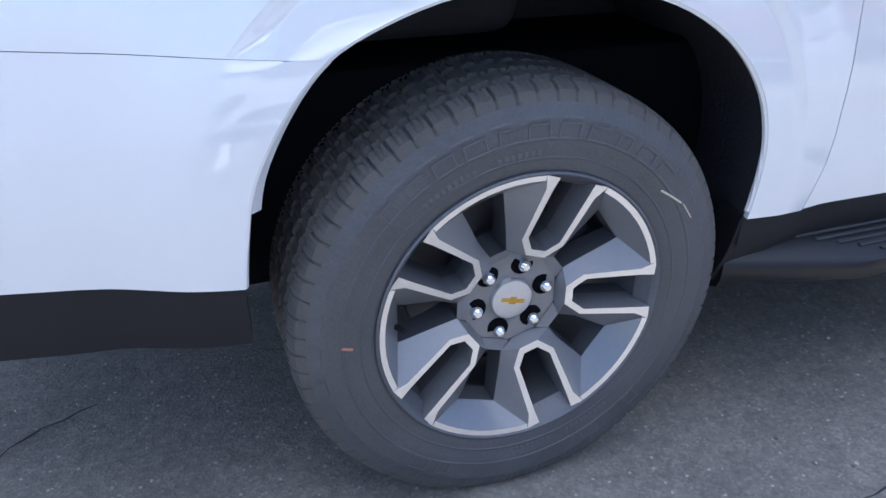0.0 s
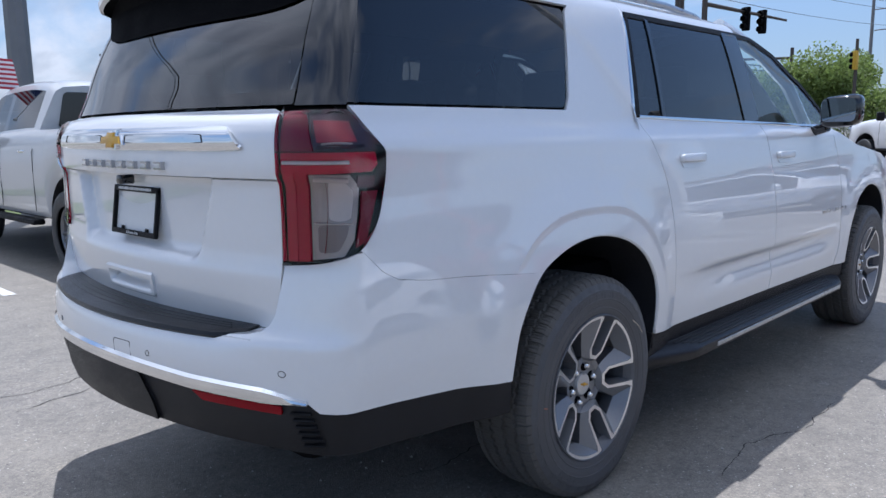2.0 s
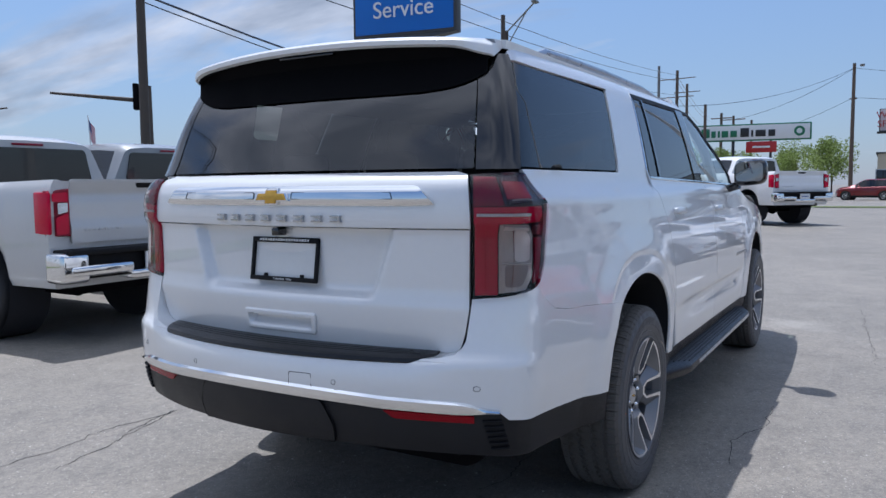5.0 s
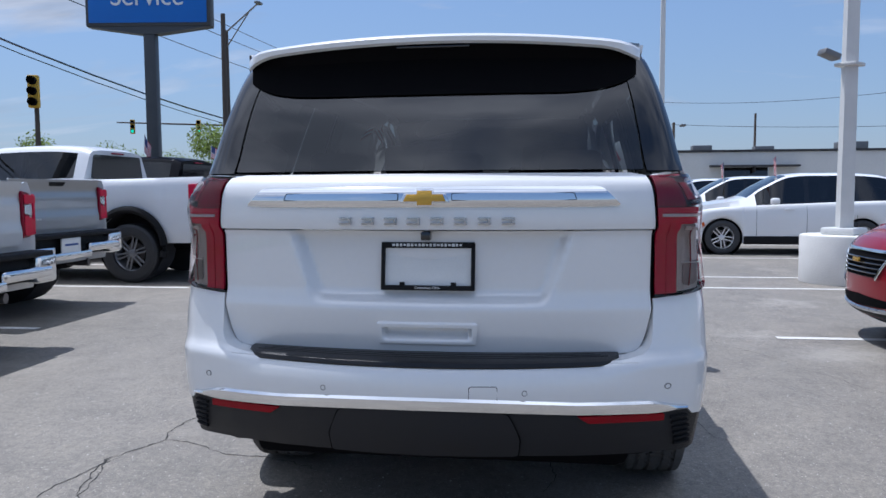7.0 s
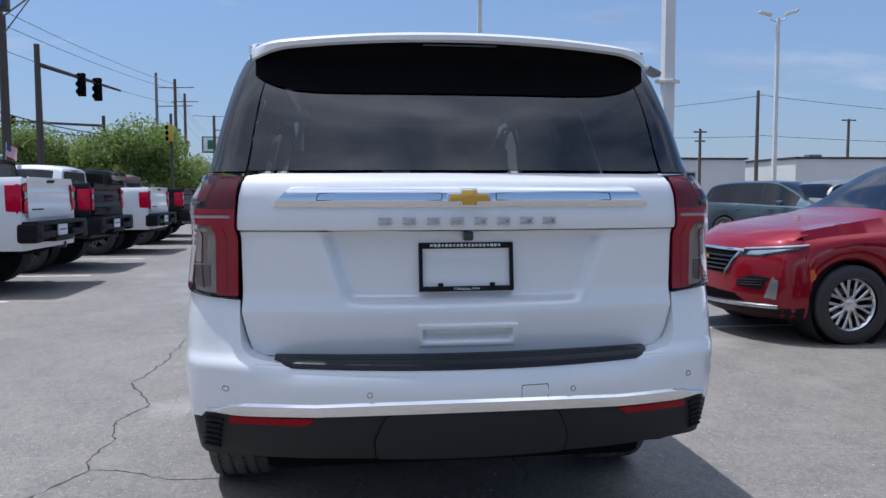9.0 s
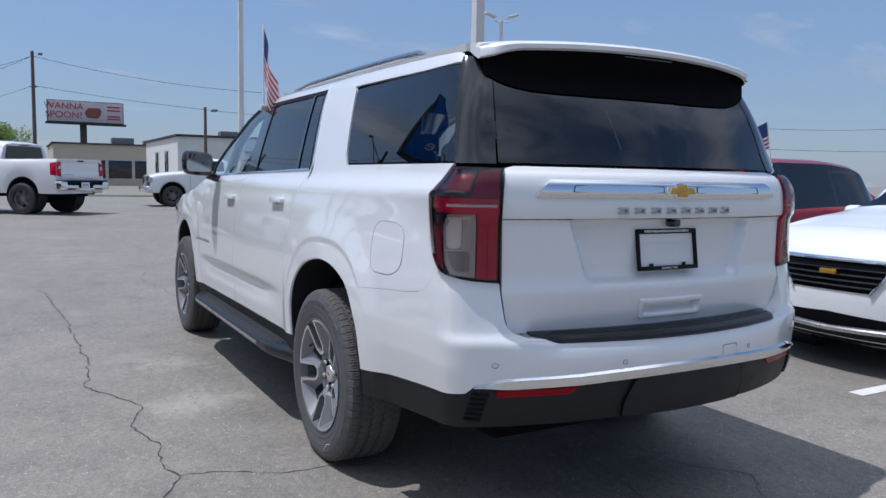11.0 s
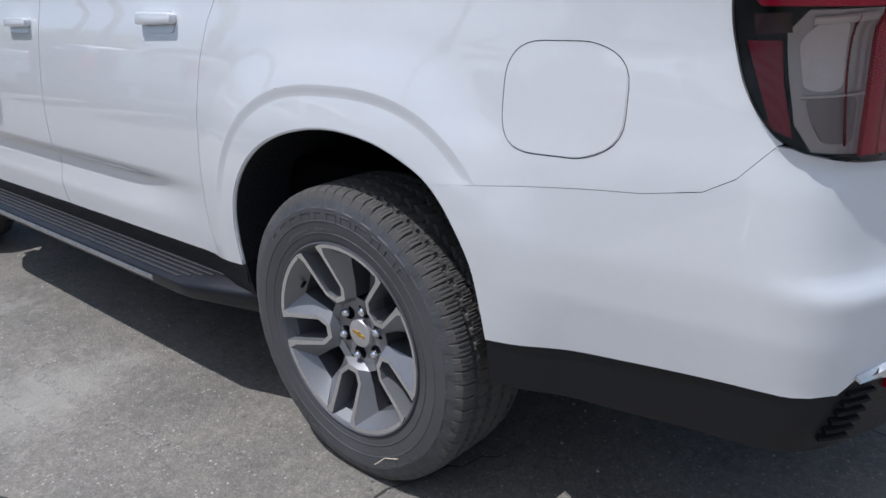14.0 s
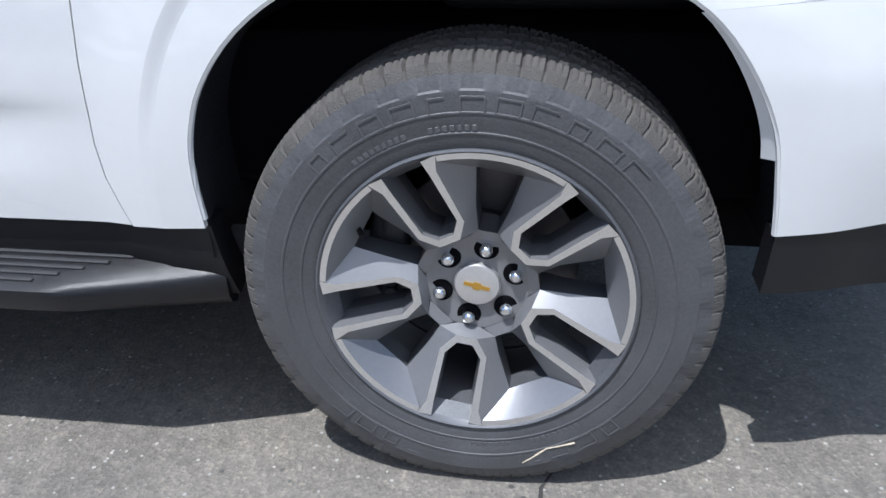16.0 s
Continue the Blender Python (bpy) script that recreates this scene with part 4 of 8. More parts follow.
    fg = rounded([(along(1.68), 1.380), (along(1.63), 1.808), (along(1.80), 1.802), (along(2.10), 1.735), (along(2.42), 1.590), (along(2.66), 1.425), (along(2.68), 1.362)], [0.01, 0.02, 0.05, 0.05, 0, 0.02, 0.01])
    part("door_glass", faced(panel([fg], inset, 0.06, 0.05, 0.0, 0.004), Vector((0, side, 0))), M_CLEAR, door_f, "lightly tinted front door window")
    # black pillar covers and window surround
    trim = skin(side, False, -0.002)
    for poly in ([(along(1.665), 1.372), (along(1.50), 1.380), (along(1.45), 1.815), (along(1.63), 1.815), (along(1.68), 1.378)],
                 [(along(0.66), 1.392), (along(0.69), 1.806), (along(0.715), 1.806), (along(0.69), 1.392)]):
        part("pillar_cover", faced(panel([poly], skin(side, False, 0.0), 0.06, 0.05, 0.0, 0.01), Vector((0, side, 0))), M_GLOSS, suv)
    top_rim = [(along(0.44), 1.392), (along(0.53), 1.822), (along(1.62), 1.828), (along(1.84), 1.822), (along(2.14), 1.752), (along(2.46), 1.606), (along(2.72), 1.42), (along(2.72), 1.345), (along(2.68), 1.352),
               (along(2.67), 1.425), (along(2.42), 1.592), (along(2.10), 1.736), (along(1.80), 1.804), (along(0.545), 1.800), (along(0.475), 1.398)]
    part("window_frame", faced(panel([top_rim], skin(side, False, -0.0005), 0.06, 0.06, 0.0, 0.015), Vector((0, side, 0))), M_BLACK, suv)
    belt = lambda t: (along(0.46 + t * 2.23), 1.392 - 0.040 * t)
    part("belt_trim", strip_on(body, belt, 0.008, 0.006, 40), M_CHROME, suv, "chrome strip along the window base")
    rise = lambda t: (along(0.420 + 0.090 * t), 1.388 + 0.425 * t)
    part("window_trim", strip_on(body, rise, lambda t: 0.052 - 0.014 * t, 0.006, 14), M_CHROME, suv, "chrome strip up the rear door window")
    lining = [(0.70, 1.760), (0.70, 1.868), (along(1.6), 1.868), (along(1.6), 1.775)]
    part("roof_lining", faced(panel([lining], skin(side, False, -0.035), 0.1, 0.03, 0.0, 0.0), Vector((0, -side, 0))), M_SEAT, suv)
    # dark D-pillar cover between quarter glass and rear glass
    dp = [(0.657, 1.412), (0.665, 1.60), (0.681, 1.825), (0.793, 1.825), (0.773, 1.62), (0.751, 1.412)]
    part("pillar_panel", faced(panel([dp], skin(side, False, 0.001), 0.03, 0.04, 0.0015), Vector((-1, side, 0))), M_GLOSS, suv, "gloss black rear pillar panel")
    # tail lamp
    lens = skin(side, False, 0.012)
    lamp = part("tail_lamp", faced(panel([LAMP], skin(side, False, -0.020), 0.03, 0.04, 0.002, 0.0), Vector((-1, side, 0))), M_DARK, suv, "dark housing of the tail lamp")
    part("lens", faced(panel([LAMP], lens, 0.02, 0.03, 0.002, 0.034), Vector((-1, side, 0))), M_LENS, lamp, "smoky clear tail lamp lens")
    inner = skin(side, False, -0.002)
    def inlay(name, outlines, depth, mat, label="", hem=0.008):
        part(name, faced(panel(outlines, skin(side, False, depth), 0.012, 0.02, 0.0, hem), Vector((-1, side, 0))), mat, lamp, label)

    inlay("red_lens", [[(0.654, 0.996), (0.693, 1.000), (0.693, 1.232), (0.654, 1.232)], [(0.652, 1.232), (0.693, 1.232), (0.786, 1.236), (0.796, 1.256), (0.792, 1.288), (0.652, 1.288)]], -0.004, M_RED, "red tail and brake light")
    part("light_tube", strip_on(skin(side, False, -0.003), lambda t: (0.6735, 1.006 + 0.220 * t), 0.014, 0.004, 14), M_RED, lamp)
    inlay("upper_reflector", [[(0.651, 1.2915), (0.703, 1.2915), (0.698, 1.335), (0.692, 1.386), (0.652, 1.390)]], -0.006, M_REDDARK, "dark red upper reflector")
    inlay("upper_bezel", [[(0.705, 1.292), (0.798, 1.291), (0.784, 1.335), (0.754, 1.390), (0.695, 1.388)]], -0.014, M_SMOKE, "smoky upper bezel")
    inlay("upper_lens", [[(0.709, 1.314), (0.764, 1.316), (0.752, 1.370), (0.702, 1.372)]], -0.010, M_ROSE, "rose upper lens window")
    part("upper_shelf", strip_on(skin(side, False, -0.008), lambda t: (0.710 + 0.062 * t, 1.300 + 0.003 * t), 0.006, 0.010, 8), M_GLOSS, lamp)
    part("shelf_glint", strip_on(skin(side, False, -0.004), lambda t: (0.716 + 0.040 * t, 1.309 + 0.003 * math.sin(3.0 * t)), 0.0028, 0.005, 10), M_REFLECT, lamp)
    inlay("reverse_lens", [[(0.696, 1.004), (0.742, 1.014), (0.756, 1.056), (0.762, 1.130), (0.765, 1.196), (0.752, 1.229), (0.696, 1.230)]], -0.010, M_REFLECT, "fluted silver reversing light reflector")
    inlay("reverse_bowl", [rounded([(0.722, 1.108), (0.752, 1.108), (0.757, 1.186), (0.742, 1.214), (0.722, 1.212)], 0.014)], -0.006, M_CREAM, "pale reversing light bowl", 0.004)
    inlay("reverse_foot", [rounded([(0.706, 1.024), (0.734, 1.026), (0.746, 1.066), (0.750, 1.098), (0.706, 1.098)], 0.010)], -0.007, M_SMOKEGREY, "smoky lower reflector", 0.004)
    part("lens_divider", strip_on(skin(side, False, -0.005), lambda t: (0.702 + 0.052 * t, 1.103 - 0.004 * t), 0.0025, 0.005, 6), M_CREAM, lamp)
    part("light_pipe", strip_on(skin(side, False, -0.005), lambda t: (0.716 + 0.005 * math.sin(2.6 * t), 1.024 + 0.196 * t), lambda t: 0.0026, 0.006, 12), M_ROSE, lamp, "rose vertical light pipe")
    part("reflector_cap", strip_on(skin(side, False, -0.004), lambda t: (0.703 + 0.046 * t, 1.219 - 0.006 * t), 0.006, 0.005, 8), M_CREAM, lamp, "bright upper reflector edge")
    inlay("side_reflector", [[(0.758, 1.036), (0.773, 1.050), (0.795, 1.184), (0.769, 1.184), (0.766, 1.116)]], -0.004, M_REDDARK, "red side reflector", 0.006)
    inlay("side_bezel", [[(0.762, 1.196), (0.788, 1.192), (0.792, 1.224), (0.764, 1.226)]], -0.008, M_SMOKE, "", 0.006)
    part("chrome_bar", strip_on(skin(side, False, 0.003), lambda t: (0.657 + 0.094 * t, 1.262), 0.0052, 0.005, 10), M_WHITEPL, lamp, "pale horizontal light bar")
    # bumper half, lower cladding, sills
    refl = rounded([(0.518, 0.590), (0.650, 0.583), (0.650, 0.607), (0.500, 0.616)], 0.003)
    part("reflector", faced(panel([refl], skin(side, True, 0.003), 0.03, 0.02, 0.0, 0.008), Vector((-1, side, 0))), M_REFLECTOR, suv, "red bumper reflector")
    for i in range(6):
        z = 0.590 - i * 0.019
        part("vent_slat", strip_on(skin(side, True, -0.006), lambda t, z=z, i=i: (0.664 + 0.003 * i + 0.030 * t, z + 0.004 * t), 0.0055, 0.012, 6), M_BLACK, suv)
    for y in (0.332, 0.654):
        p = skin(side, True, 0.0006)
        circ = [(y + (0.0080 if y < 0.5 else 0.0058) * math.cos(a * math.pi / 8), 0.700 + 0.0085 * math.sin(a * math.pi / 8)) for a in range(16)]
        ring = tube([p(*c) for c in circ], 0.0009, 5, True)
        part("parking_sensor", joined((ring, 1), (faced(panel([circ], p, 0.1, 0.1, 0.0015, 0.002), Vector((-1, side, 0))), 0)), (M_WHITE, M_BLACK), suv)
    sill = [(along(0.458), 0.515), (along(0.61), 0.506), (along(1.70), 0.498), (along(2.76), 0.488), (along(2.945), 0.488), (along(2.945), 0.36), (along(0.44), 0.36)]
    part("sill", faced(panel([sill], skin(side, False, -0.012), 0.1, 0.03, 0.0, 0.06), Vector((0, side, 0))), M_LOWER, suv, "matt black sill")
    # wheel housings
    for xa in AXLES:
        edge = arch(xa)
        foot = [(edge[0][0], 0.45)] + edge + [(edge[-1][0] - 0.004, 0.455)]
        bm = bmesh.new()
        rows = []
        for depth in (-0.012, -0.10, -0.48):
            row = []
            for x, z in foot:
                g = 1.0 if depth > -0.05 else 1.04
                row.append(bm.verts.new((xa + (x - xa) * g, side * (half_width(x, max(z, 0.5)) + depth), 0.40 + (z - 0.40) * g)))
            rows.append(row)
        for a, b in zip(rows, rows[1:]):
            for j in range(len(foot) - 1):
                bm.faces.new((a[j], a[j + 1], b[j + 1], b[j]))
        bm.faces.new(rows[-1])
        bmesh.ops.recalc_face_normals(bm, faces=bm.faces[:])
        part("wheel_housing", bm, M_LINER, suv, "dark wheel housing")
        lipline = [(along(x), z) for x, z in edge[1:]]
        lip = tube([skin(side, False, -0.0075)(u, z) for u, z in lipline], 0.006, 6)
        part("arch_lip", lip, M_WHITE, suv)
    # white return of the bumper behind the rear wheel
    fl = bmesh.new()
    pts = REAR_ARCH[40:51]
    pairs = []
    for i, (u, z) in enumerate(pts):
        d = 0.006 + 0.034 * i / (len(pts) - 1)
        q, inner_p = skin(side, False, -0.002)(u, z), skin(side, False, -0.010)(u, z)
        pairs.append((fl.verts.new(q), fl.verts.new(inner_p + Vector((0.010 + 0.012 * i / 10, -side * d * 0.4, -0.004)))))
    for a, b in zip(pairs, pairs[1:]):
        fl.faces.new((a[0], b[0], b[1], a[1]))
    part("arch_flange", fl, M_WHITE, suv, "", 60)
    # wing badge: plain dark bars
    for i in range(8):
        c = body(along(2.46 + i * 0.058), 0.852)
        part("badge_letter", box((0.038, 0.003, 0.022), c, 0.001, 1), M_SATIN, suv)
    # running board
    prof = [(0.955, 0.425), (0.960, 0.432), (1.045, 0.412), (1.062, 0.402), (1.066, 0.386), (1.060, 0.362), (1.030, 0.345), (0.960, 0.335), (0.935, 0.345)]
    bm = bmesh.new()
    rings = []
    for x, k in ((0.455, 0.30), (0.50, 0.42), (0.72, 0.98), (0.78, 1.0), (1.6, 1.0), (2.60, 1.0), (2.70, 0.95), (2.86, 0.45), (2.88, 0.3)):
        rings.append([bm.verts.new((x, side * (0.94 + (y - 0.94) * k), z)) for y, z in prof])
    for a, b in zip(rings, rings[1:]):
        for j in range(len(prof)):
            bm.faces.new((a[j], a[(j + 1) % len(prof)], b[(j + 1) % len(prof)], b[j]))
    bm.faces.new(rings[0]), bm.faces.new(rings[-1])
    bmesh.ops.recalc_face_normals(bm, faces=bm.faces[:])
    board = part("running_board", bm, M_PAD, suv, "black running board with ribbed top", 40)
    for k in range(5):
        y = 0.968 + k * 0.018
        zt = 0.431 - (y - 0.96) * 0.235
        part("tread_rib", box((2.02 - k * 0.06, 0.010, 0.006), (1.64 + k * 0.01, side * y, zt + 0.002), 0.002, 1), M_TRIM, board)
    part("side_trim", box((1.72, 0.004, 0.020), (1.79, side * 1.0655, 0.384), 0.0015, 1), M_SATIN, board, "satin silver edge trim")
    # door mirror
    mc = Vector((2.36, side * 1.098, 1.435))
    head = bmesh.new()
    bmesh.ops.create_cube(head, size=1)
    bmesh.ops.subdivide_edges(head, edges=head.edges[:], cuts=5, use_grid_fill=True)
    for v in head.verts:
        p = v.co * 2
        q = Vector((p.x, p.y, p.z))
        n4 = (abs(q.x) ** 5 + abs(q.y) ** 4.5 + abs(q.z) ** 4.5) ** (1 / 4.5)
        q = q / n4
        fwd = max(0.0, q.x)
        v.co = mc + Vector((q.x * 0.085 + 0.02, side * q.y * (0.108 - 0.03 * fwd), q.z * (0.088 - 0.020 * fwd) + 0.01 * q.y))
    mirror = part("door_mirror", head, M_GLOSS, suv, "gloss black door mirror", 40)
    mg = rounded([(-0.088, -0.064), (0.088, -0.064), (0.088, 0.066), (-0.088, 0.066)], 0.032)
    part("mirror_glass", prism(mg, 0.003, lambda u, v, w: Vector((mc.x - 0.0685 - w - 0.03 * v + 0.02 * u, mc.y + side * u, mc.z + v + 0.005))), material("mirror_face", (0.30, 0.31, 0.32), 0.03, 1.0), mirror, "mirror glass")
    part("mirror_arm", tube([mc + Vector((0.02, -side * 0.08, -0.085)), mc + Vector((0.05, -side * 0.17, -0.115)), mc + Vector((0.06, -side * 0.235, -0.085))], 0.030, 10), M_GLOSS, mirror)
    # roof rail
    rail = [(-0.42, 1.885), (-0.34, 1.908), (-0.1, 1.914), (0.4, 1.918), (1.1, 1.915), (1.42, 1.900), (1.50, 1.876)]
    part("roof_rail", tube([(x, side * (0.672 - 0.02 * step01(0.9, 1.5, x)), z) for x, z in rail], 0.017, 10), M_SATIN, suv, "silver roof rail")
    # wheels
    for xa in AXLES:
        spin = 8 if side > 0 else 36
        at = pose(xa, side * 1.009, 0.407, 0, 0, 0 if side > 0 else 180) @ pose(0, 0, 0, 0, spin, 0)
        wheel = spoke_wheel(0.412, "wheel", suv, at, spin, -9 if side > 0 else 24)
        sidewall_marks(wheel, 90 + spin)

chalk_mark(-1, [(0.318, 41), (0.326, 37), (0.337, 32)], M_CHALK)
chalk_mark(-1, [(0.340, 31), (0.345, 25)], M_CHALK, 0.0014)
chalk_mark(-1, [(0.312, 179), (0.330, 178)], M_CRAYON, 0.003)
chalk_mark(1, [(0.338, -57), (0.330, -66), (0.345, -72), (0.352, -75)], M_CHALK)
bp = [(0.0, 0.655), (0.0, 0.786), (0.55, 0.787), (0.590, 0.7935), (0.6165, 0.8055), (0.630, 0.825), (0.6362, 0.846), (0.6390, 0.87), (0.6462, 0.95), (0.648, 0.975)] + sorted([p for p in LAMP if p[1] < 1.025 and p[0] > 0.648], key=lambda p: p[0]) + \
     [(0.768, 1.0228), (0.797, 0.9637), (along(-0.905), 0.9348), (along(-0.80), 0.9188), (along(-0.60), 0.9048), REAR_ARCH[40]] + REAR_ARCH[41:] + [(along(-0.70), 0.566), (0.74, 0.588), (0.705, 0.596), (0.690, 0.622), (0.55, 0.632), (0.30, 0.648)]

def both(poly):
    return [poly, [(-u, v) for u, v in poly[::-1]]]


def tail_low(u, v, w=0.0):
    return skin(1 if u >= 0 else -1, True, w)(abs(u), v)


part("rear_bumper", faced(panel(both(bp), tail_low, 0.022, 0.013, 0.0, 0.012), Vector((-1, 0, 0))), M_WHITE, suv, "", 40, True)
# the bumper's return round the tailgate's lower corners
for side in (-1, 1):
    bm = bmesh.new()
    line = [(0.50, 0.787), (0.55, 0.787), (0.590, 0.7935), (0.6165, 0.8055), (0.630, 0.825), (0.6362, 0.846), (0.6390, 0.87), (0.6462, 0.95), (0.648, 0.975)]
    pairs = [[bm.verts.new(skin(side, True)(u, v)), bm.verts.new(skin(side, False, -0.012)(u + 0.002, v - 0.002))] for u, v in line]
    for a, b in zip(pairs, pairs[1:]):
        bm.faces.new((a[0], b[0], b[1], a[1]))
    part("bumper_return", bm, M_WHITE, suv)
va = [(0.0, 0.492), (0.0, 0.652), (0.30, 0.645), (0.55, 0.630), (0.690, 0.620), (0.705, 0.594), (0.74, 0.586), (along(-0.70), 0.564), REAR_ARCH[56], (along(-0.462), 0.432), (along(-0.75), 0.440), (0.76, 0.455), (0.70, 0.462), (0.45, 0.476)]
part("bumper_valance", faced(panel(both(va), lambda u, v: tail_low(u, v, -0.004), 0.03, 0.025, 0.0, 0.05), Vector((-1, 0, 0))), M_LOWER, suv, "matt black lower bumper")
part("bumper_strip", strip_on(tail_low, lambda t: (0.690 * (2 * t - 1), 0.661 - 0.037 * (2 * t - 1) ** 2), lambda t: 0.023 - 0.017 * step01(0.9, 1.0, abs(2 * t - 1)), 0.014, 80), M_CHROME, suv, "chrome strip across the bumper")

# fuel flap on the left flank
flap = rounded([(along(-0.496), 0.968), (along(-0.758), 0.968), (along(-0.764), 1.180), (along(-0.502), 1.180)], 0.080, 8)
flap_in = shrunk(flap, 0.0022)
p = skin(1, False, 0.001)
part("fuel_flap", joined((faced(panel([flap_in], p, 0.05, 0.04, 0.0, 0.004), Vector((0, 1, 0))), 0), (tube([skin(1, False, 0.0002)(*q) for q in flap], 0.0007, 5, True), 1)), (M_WHITE, M_DARK), suv, "white fuel filler flap")

# roof, spoiler, tailgate
def roof_z(x, y):
    edge = 1.872
    crown = 0.062 - 0.020 * step01(-0.2, -0.9, x) - 0.015 * step01(0.9, 1.8, x)
    fall = -0.012 * step01(1.2, 1.9, x)
    rib = 0.004 * sum(math.exp(-((abs(y) - c) / 0.03) ** 2) for c in (0.22, 0.44))
    return edge + crown * (1 - (abs(y) / 0.745) ** 2.4) + fall + rib * (1 - step01(-0.55, -0.7, x))


part("roof", faced(panel([[(-0.86, -0.745), (1.70, -0.735), (1.90, -0.50), (1.95, 0.0), (1.90, 0.50), (1.70, 0.735), (-0.86, 0.745)]], lambda u, v: Vector((u, v, roof_z(u, v))), 0.08, 0.03, 0.0, 0.03), Vector((0, 0, 1))), M_WHITE, suv)
sp = bmesh.new()
rings = []
N = 40
for i in range(N + 1):
    y = -0.725 + 1.45 * i / N
    e = abs(y) / 0.725
    back = -1.095 + 0.105 * e ** 2.2 + 0.05 * step01(0.93, 1.0, e)
    top = roof_z(-0.80, y) if abs(y) < 0.74 else 1.87
    tip = 1.892 - 0.030 * e ** 2 - 0.012 * step01(0.86, 1.0, e)
    thick = 0.026 + 0.010 * step01(0.80, 0.98, e)
    rings.append([sp.verts.new(q) for q in ((-0.80, y, top + 0.001), (-0.92, y, top * 0.55 + (tip + 0.010) * 0.45), (back + 0.035, y, tip + 0.006), (back + 0.010, y, tip + 0.000), (back, y, tip - 0.010), (back + 0.002, y, tip - thick), (back + 0.018, y, tip - thick - 0.006))])
for a, b in zip(rings, rings[1:]):
    for j in range(6):
        sp.faces.new((a[j], a[j + 1], b[j + 1], b[j]))
sp.faces.new(rings[0]), sp.faces.new(rings[-1][::-1])
bmesh.ops.recalc_face_normals(sp, faces=sp.faces[:])
gate = part("tailgate", faced(panel([rounded([(-0.648, 1.2155), (0.648, 1.2155), (0.643, 1.398), (0.62, 1.408), (-0.62, 1.408), (-0.643, 1.398)], 0.002)], lambda u, v: skin(1 if u >= 0 else -1)(abs(u), v), 0.04, 0.016, 0.002, 0.02), Vector((-1, 0, 0))), M_WHITE, suv, "white tailgate")
part("spoiler", sp, M_WHITE, gate, "white roof spoiler over the rear window", 40)
under = bmesh.new()
rows = []
for i in range(N + 1):
    y = -0.712 + 1.424 * i / N
    e = abs(y) / 0.725
    back = -1.095 + 0.105 * e ** 2.2 + 0.05 * step01(0.93, 1.0, e)
    tip = 1.892 - 0.030 * e ** 2 - 0.012 * step01(0.86, 1.0, e)
    thick = 0.026 + 0.010 * step01(0.80, 0.98, e)
    low = 1.690 + 0.075 * e ** 8
    rows.append([under.verts.new(q) for q in ((back + 0.012, y, tip - thick - 0.003), (back + 0.06, y, tip - thick + 0.004), (rear_x(y, 1.80, False) - 0.03, y, 1.822 - 0.01 * e), (rear_x(y, low, False) - 0.006, y, low))])
for a, b in zip(rows, rows[1:]):
    for j in range(3):
        under.faces.new((a[j], a[j + 1], b[j + 1], b[j]))
bmesh.ops.recalc_face_normals(under, faces=under.faces[:])
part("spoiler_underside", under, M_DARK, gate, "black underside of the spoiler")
part("brake_light", box((0.02, 0.26, 0.010), (-1.058, 0, 1.853), 0.003), M_GLOSS, gate, "high brake light strip")
lowgate = rounded([(-0.646, 1.2125), (-0.644, 0.95), (-0.636, 0.86), (-0.625, 0.796), (0.625, 0.796), (0.636, 0.86), (0.644, 0.95), (0.646, 1.2125)], [0.002, 0, 0.02, 0.05, 0.05, 0.02, 0, 0.002])
part("lower_panel", faced(panel([lowgate], lambda u, v: skin(1 if u >= 0 else -1)(abs(u), v), 0.013, 0.009, 0.0012, 0.02), Vector((-1, 0, 0))), M_WHITE, gate)
rear_g = rounded([(-0.657, 1.414), (0.657, 1.414), (0.666, 1.60), (0.682, 1.80), (-0.682, 1.80), (-0.666, 1.60)], [0.01, 0.01, 0, 0.01, 0.01, 0])
part("rear_window", faced(panel([rear_g], lambda u, v: skin(1 if u >= 0 else -1, False, -0.001)(abs(u), v), 0.06, 0.04, 0.003, 0.006), Vector((-1, 0, 0))), M_TINT, gate, "dark tinted rear window")
def tail(u, v, w=0.0):
    return skin(1 if u >= 0 else -1, False, w)(abs(u), v)


bar_o = rounded([(-0.580, 1.297), (-0.545, 1.361), (0.545, 1.361), (0.580, 1.297), (0.53, 1.293), (-0.53, 1.293)], [0.006, 0.012, 0.012, 0.006, 0, 0])
part("trim_bar", faced(panel([bar_o], lambda u, v: tail(u, v, 0.006 + 0.010 * min(1.0, max(0.0, 1 - abs(v - 1.327) / 0.034) / 0.42)), 0.05, 0.008, 0.0, 0.012), Vector((-1, 0, 0))), M_CHROME, gate, "wide chrome trim bar")
for sgn in (-1, 1):
    slot = rounded([(sgn * 0.09, 1.316), (sgn * 0.497, 1.316), (sgn * 0.488, 1.339), (sgn * 0.09, 1.339)], 0.004)
    part("trim_slot", faced(panel([slot], lambda u, v: tail(u, v, 0.0172), 0.05, 0.02, 0.0, 0.001), Vector((-1, 0, 0))), M_CHROME, gate)
    part("slot_groove", tube([tail(u, v, 0.0178) for u, v in slot], 0.0012, 5, True), M_DARK, gate)
bow_poly = [(-0.072, 1.312), (-0.025, 1.312), (-0.025, 1.300), (0.025, 1.300), (0.025, 1.312), (0.072, 1.312), (0.060, 1.336), (0.025, 1.336), (0.025, 1.348), (-0.025, 1.348), (-0.025, 1.336), (-0.060, 1.336)]
part("emblem", prism(bow_poly, 0.010, lambda u, v, w: tail(u, v, 0.018 + w), 0.003), M_GOLD, gate, "gold emblem shape")
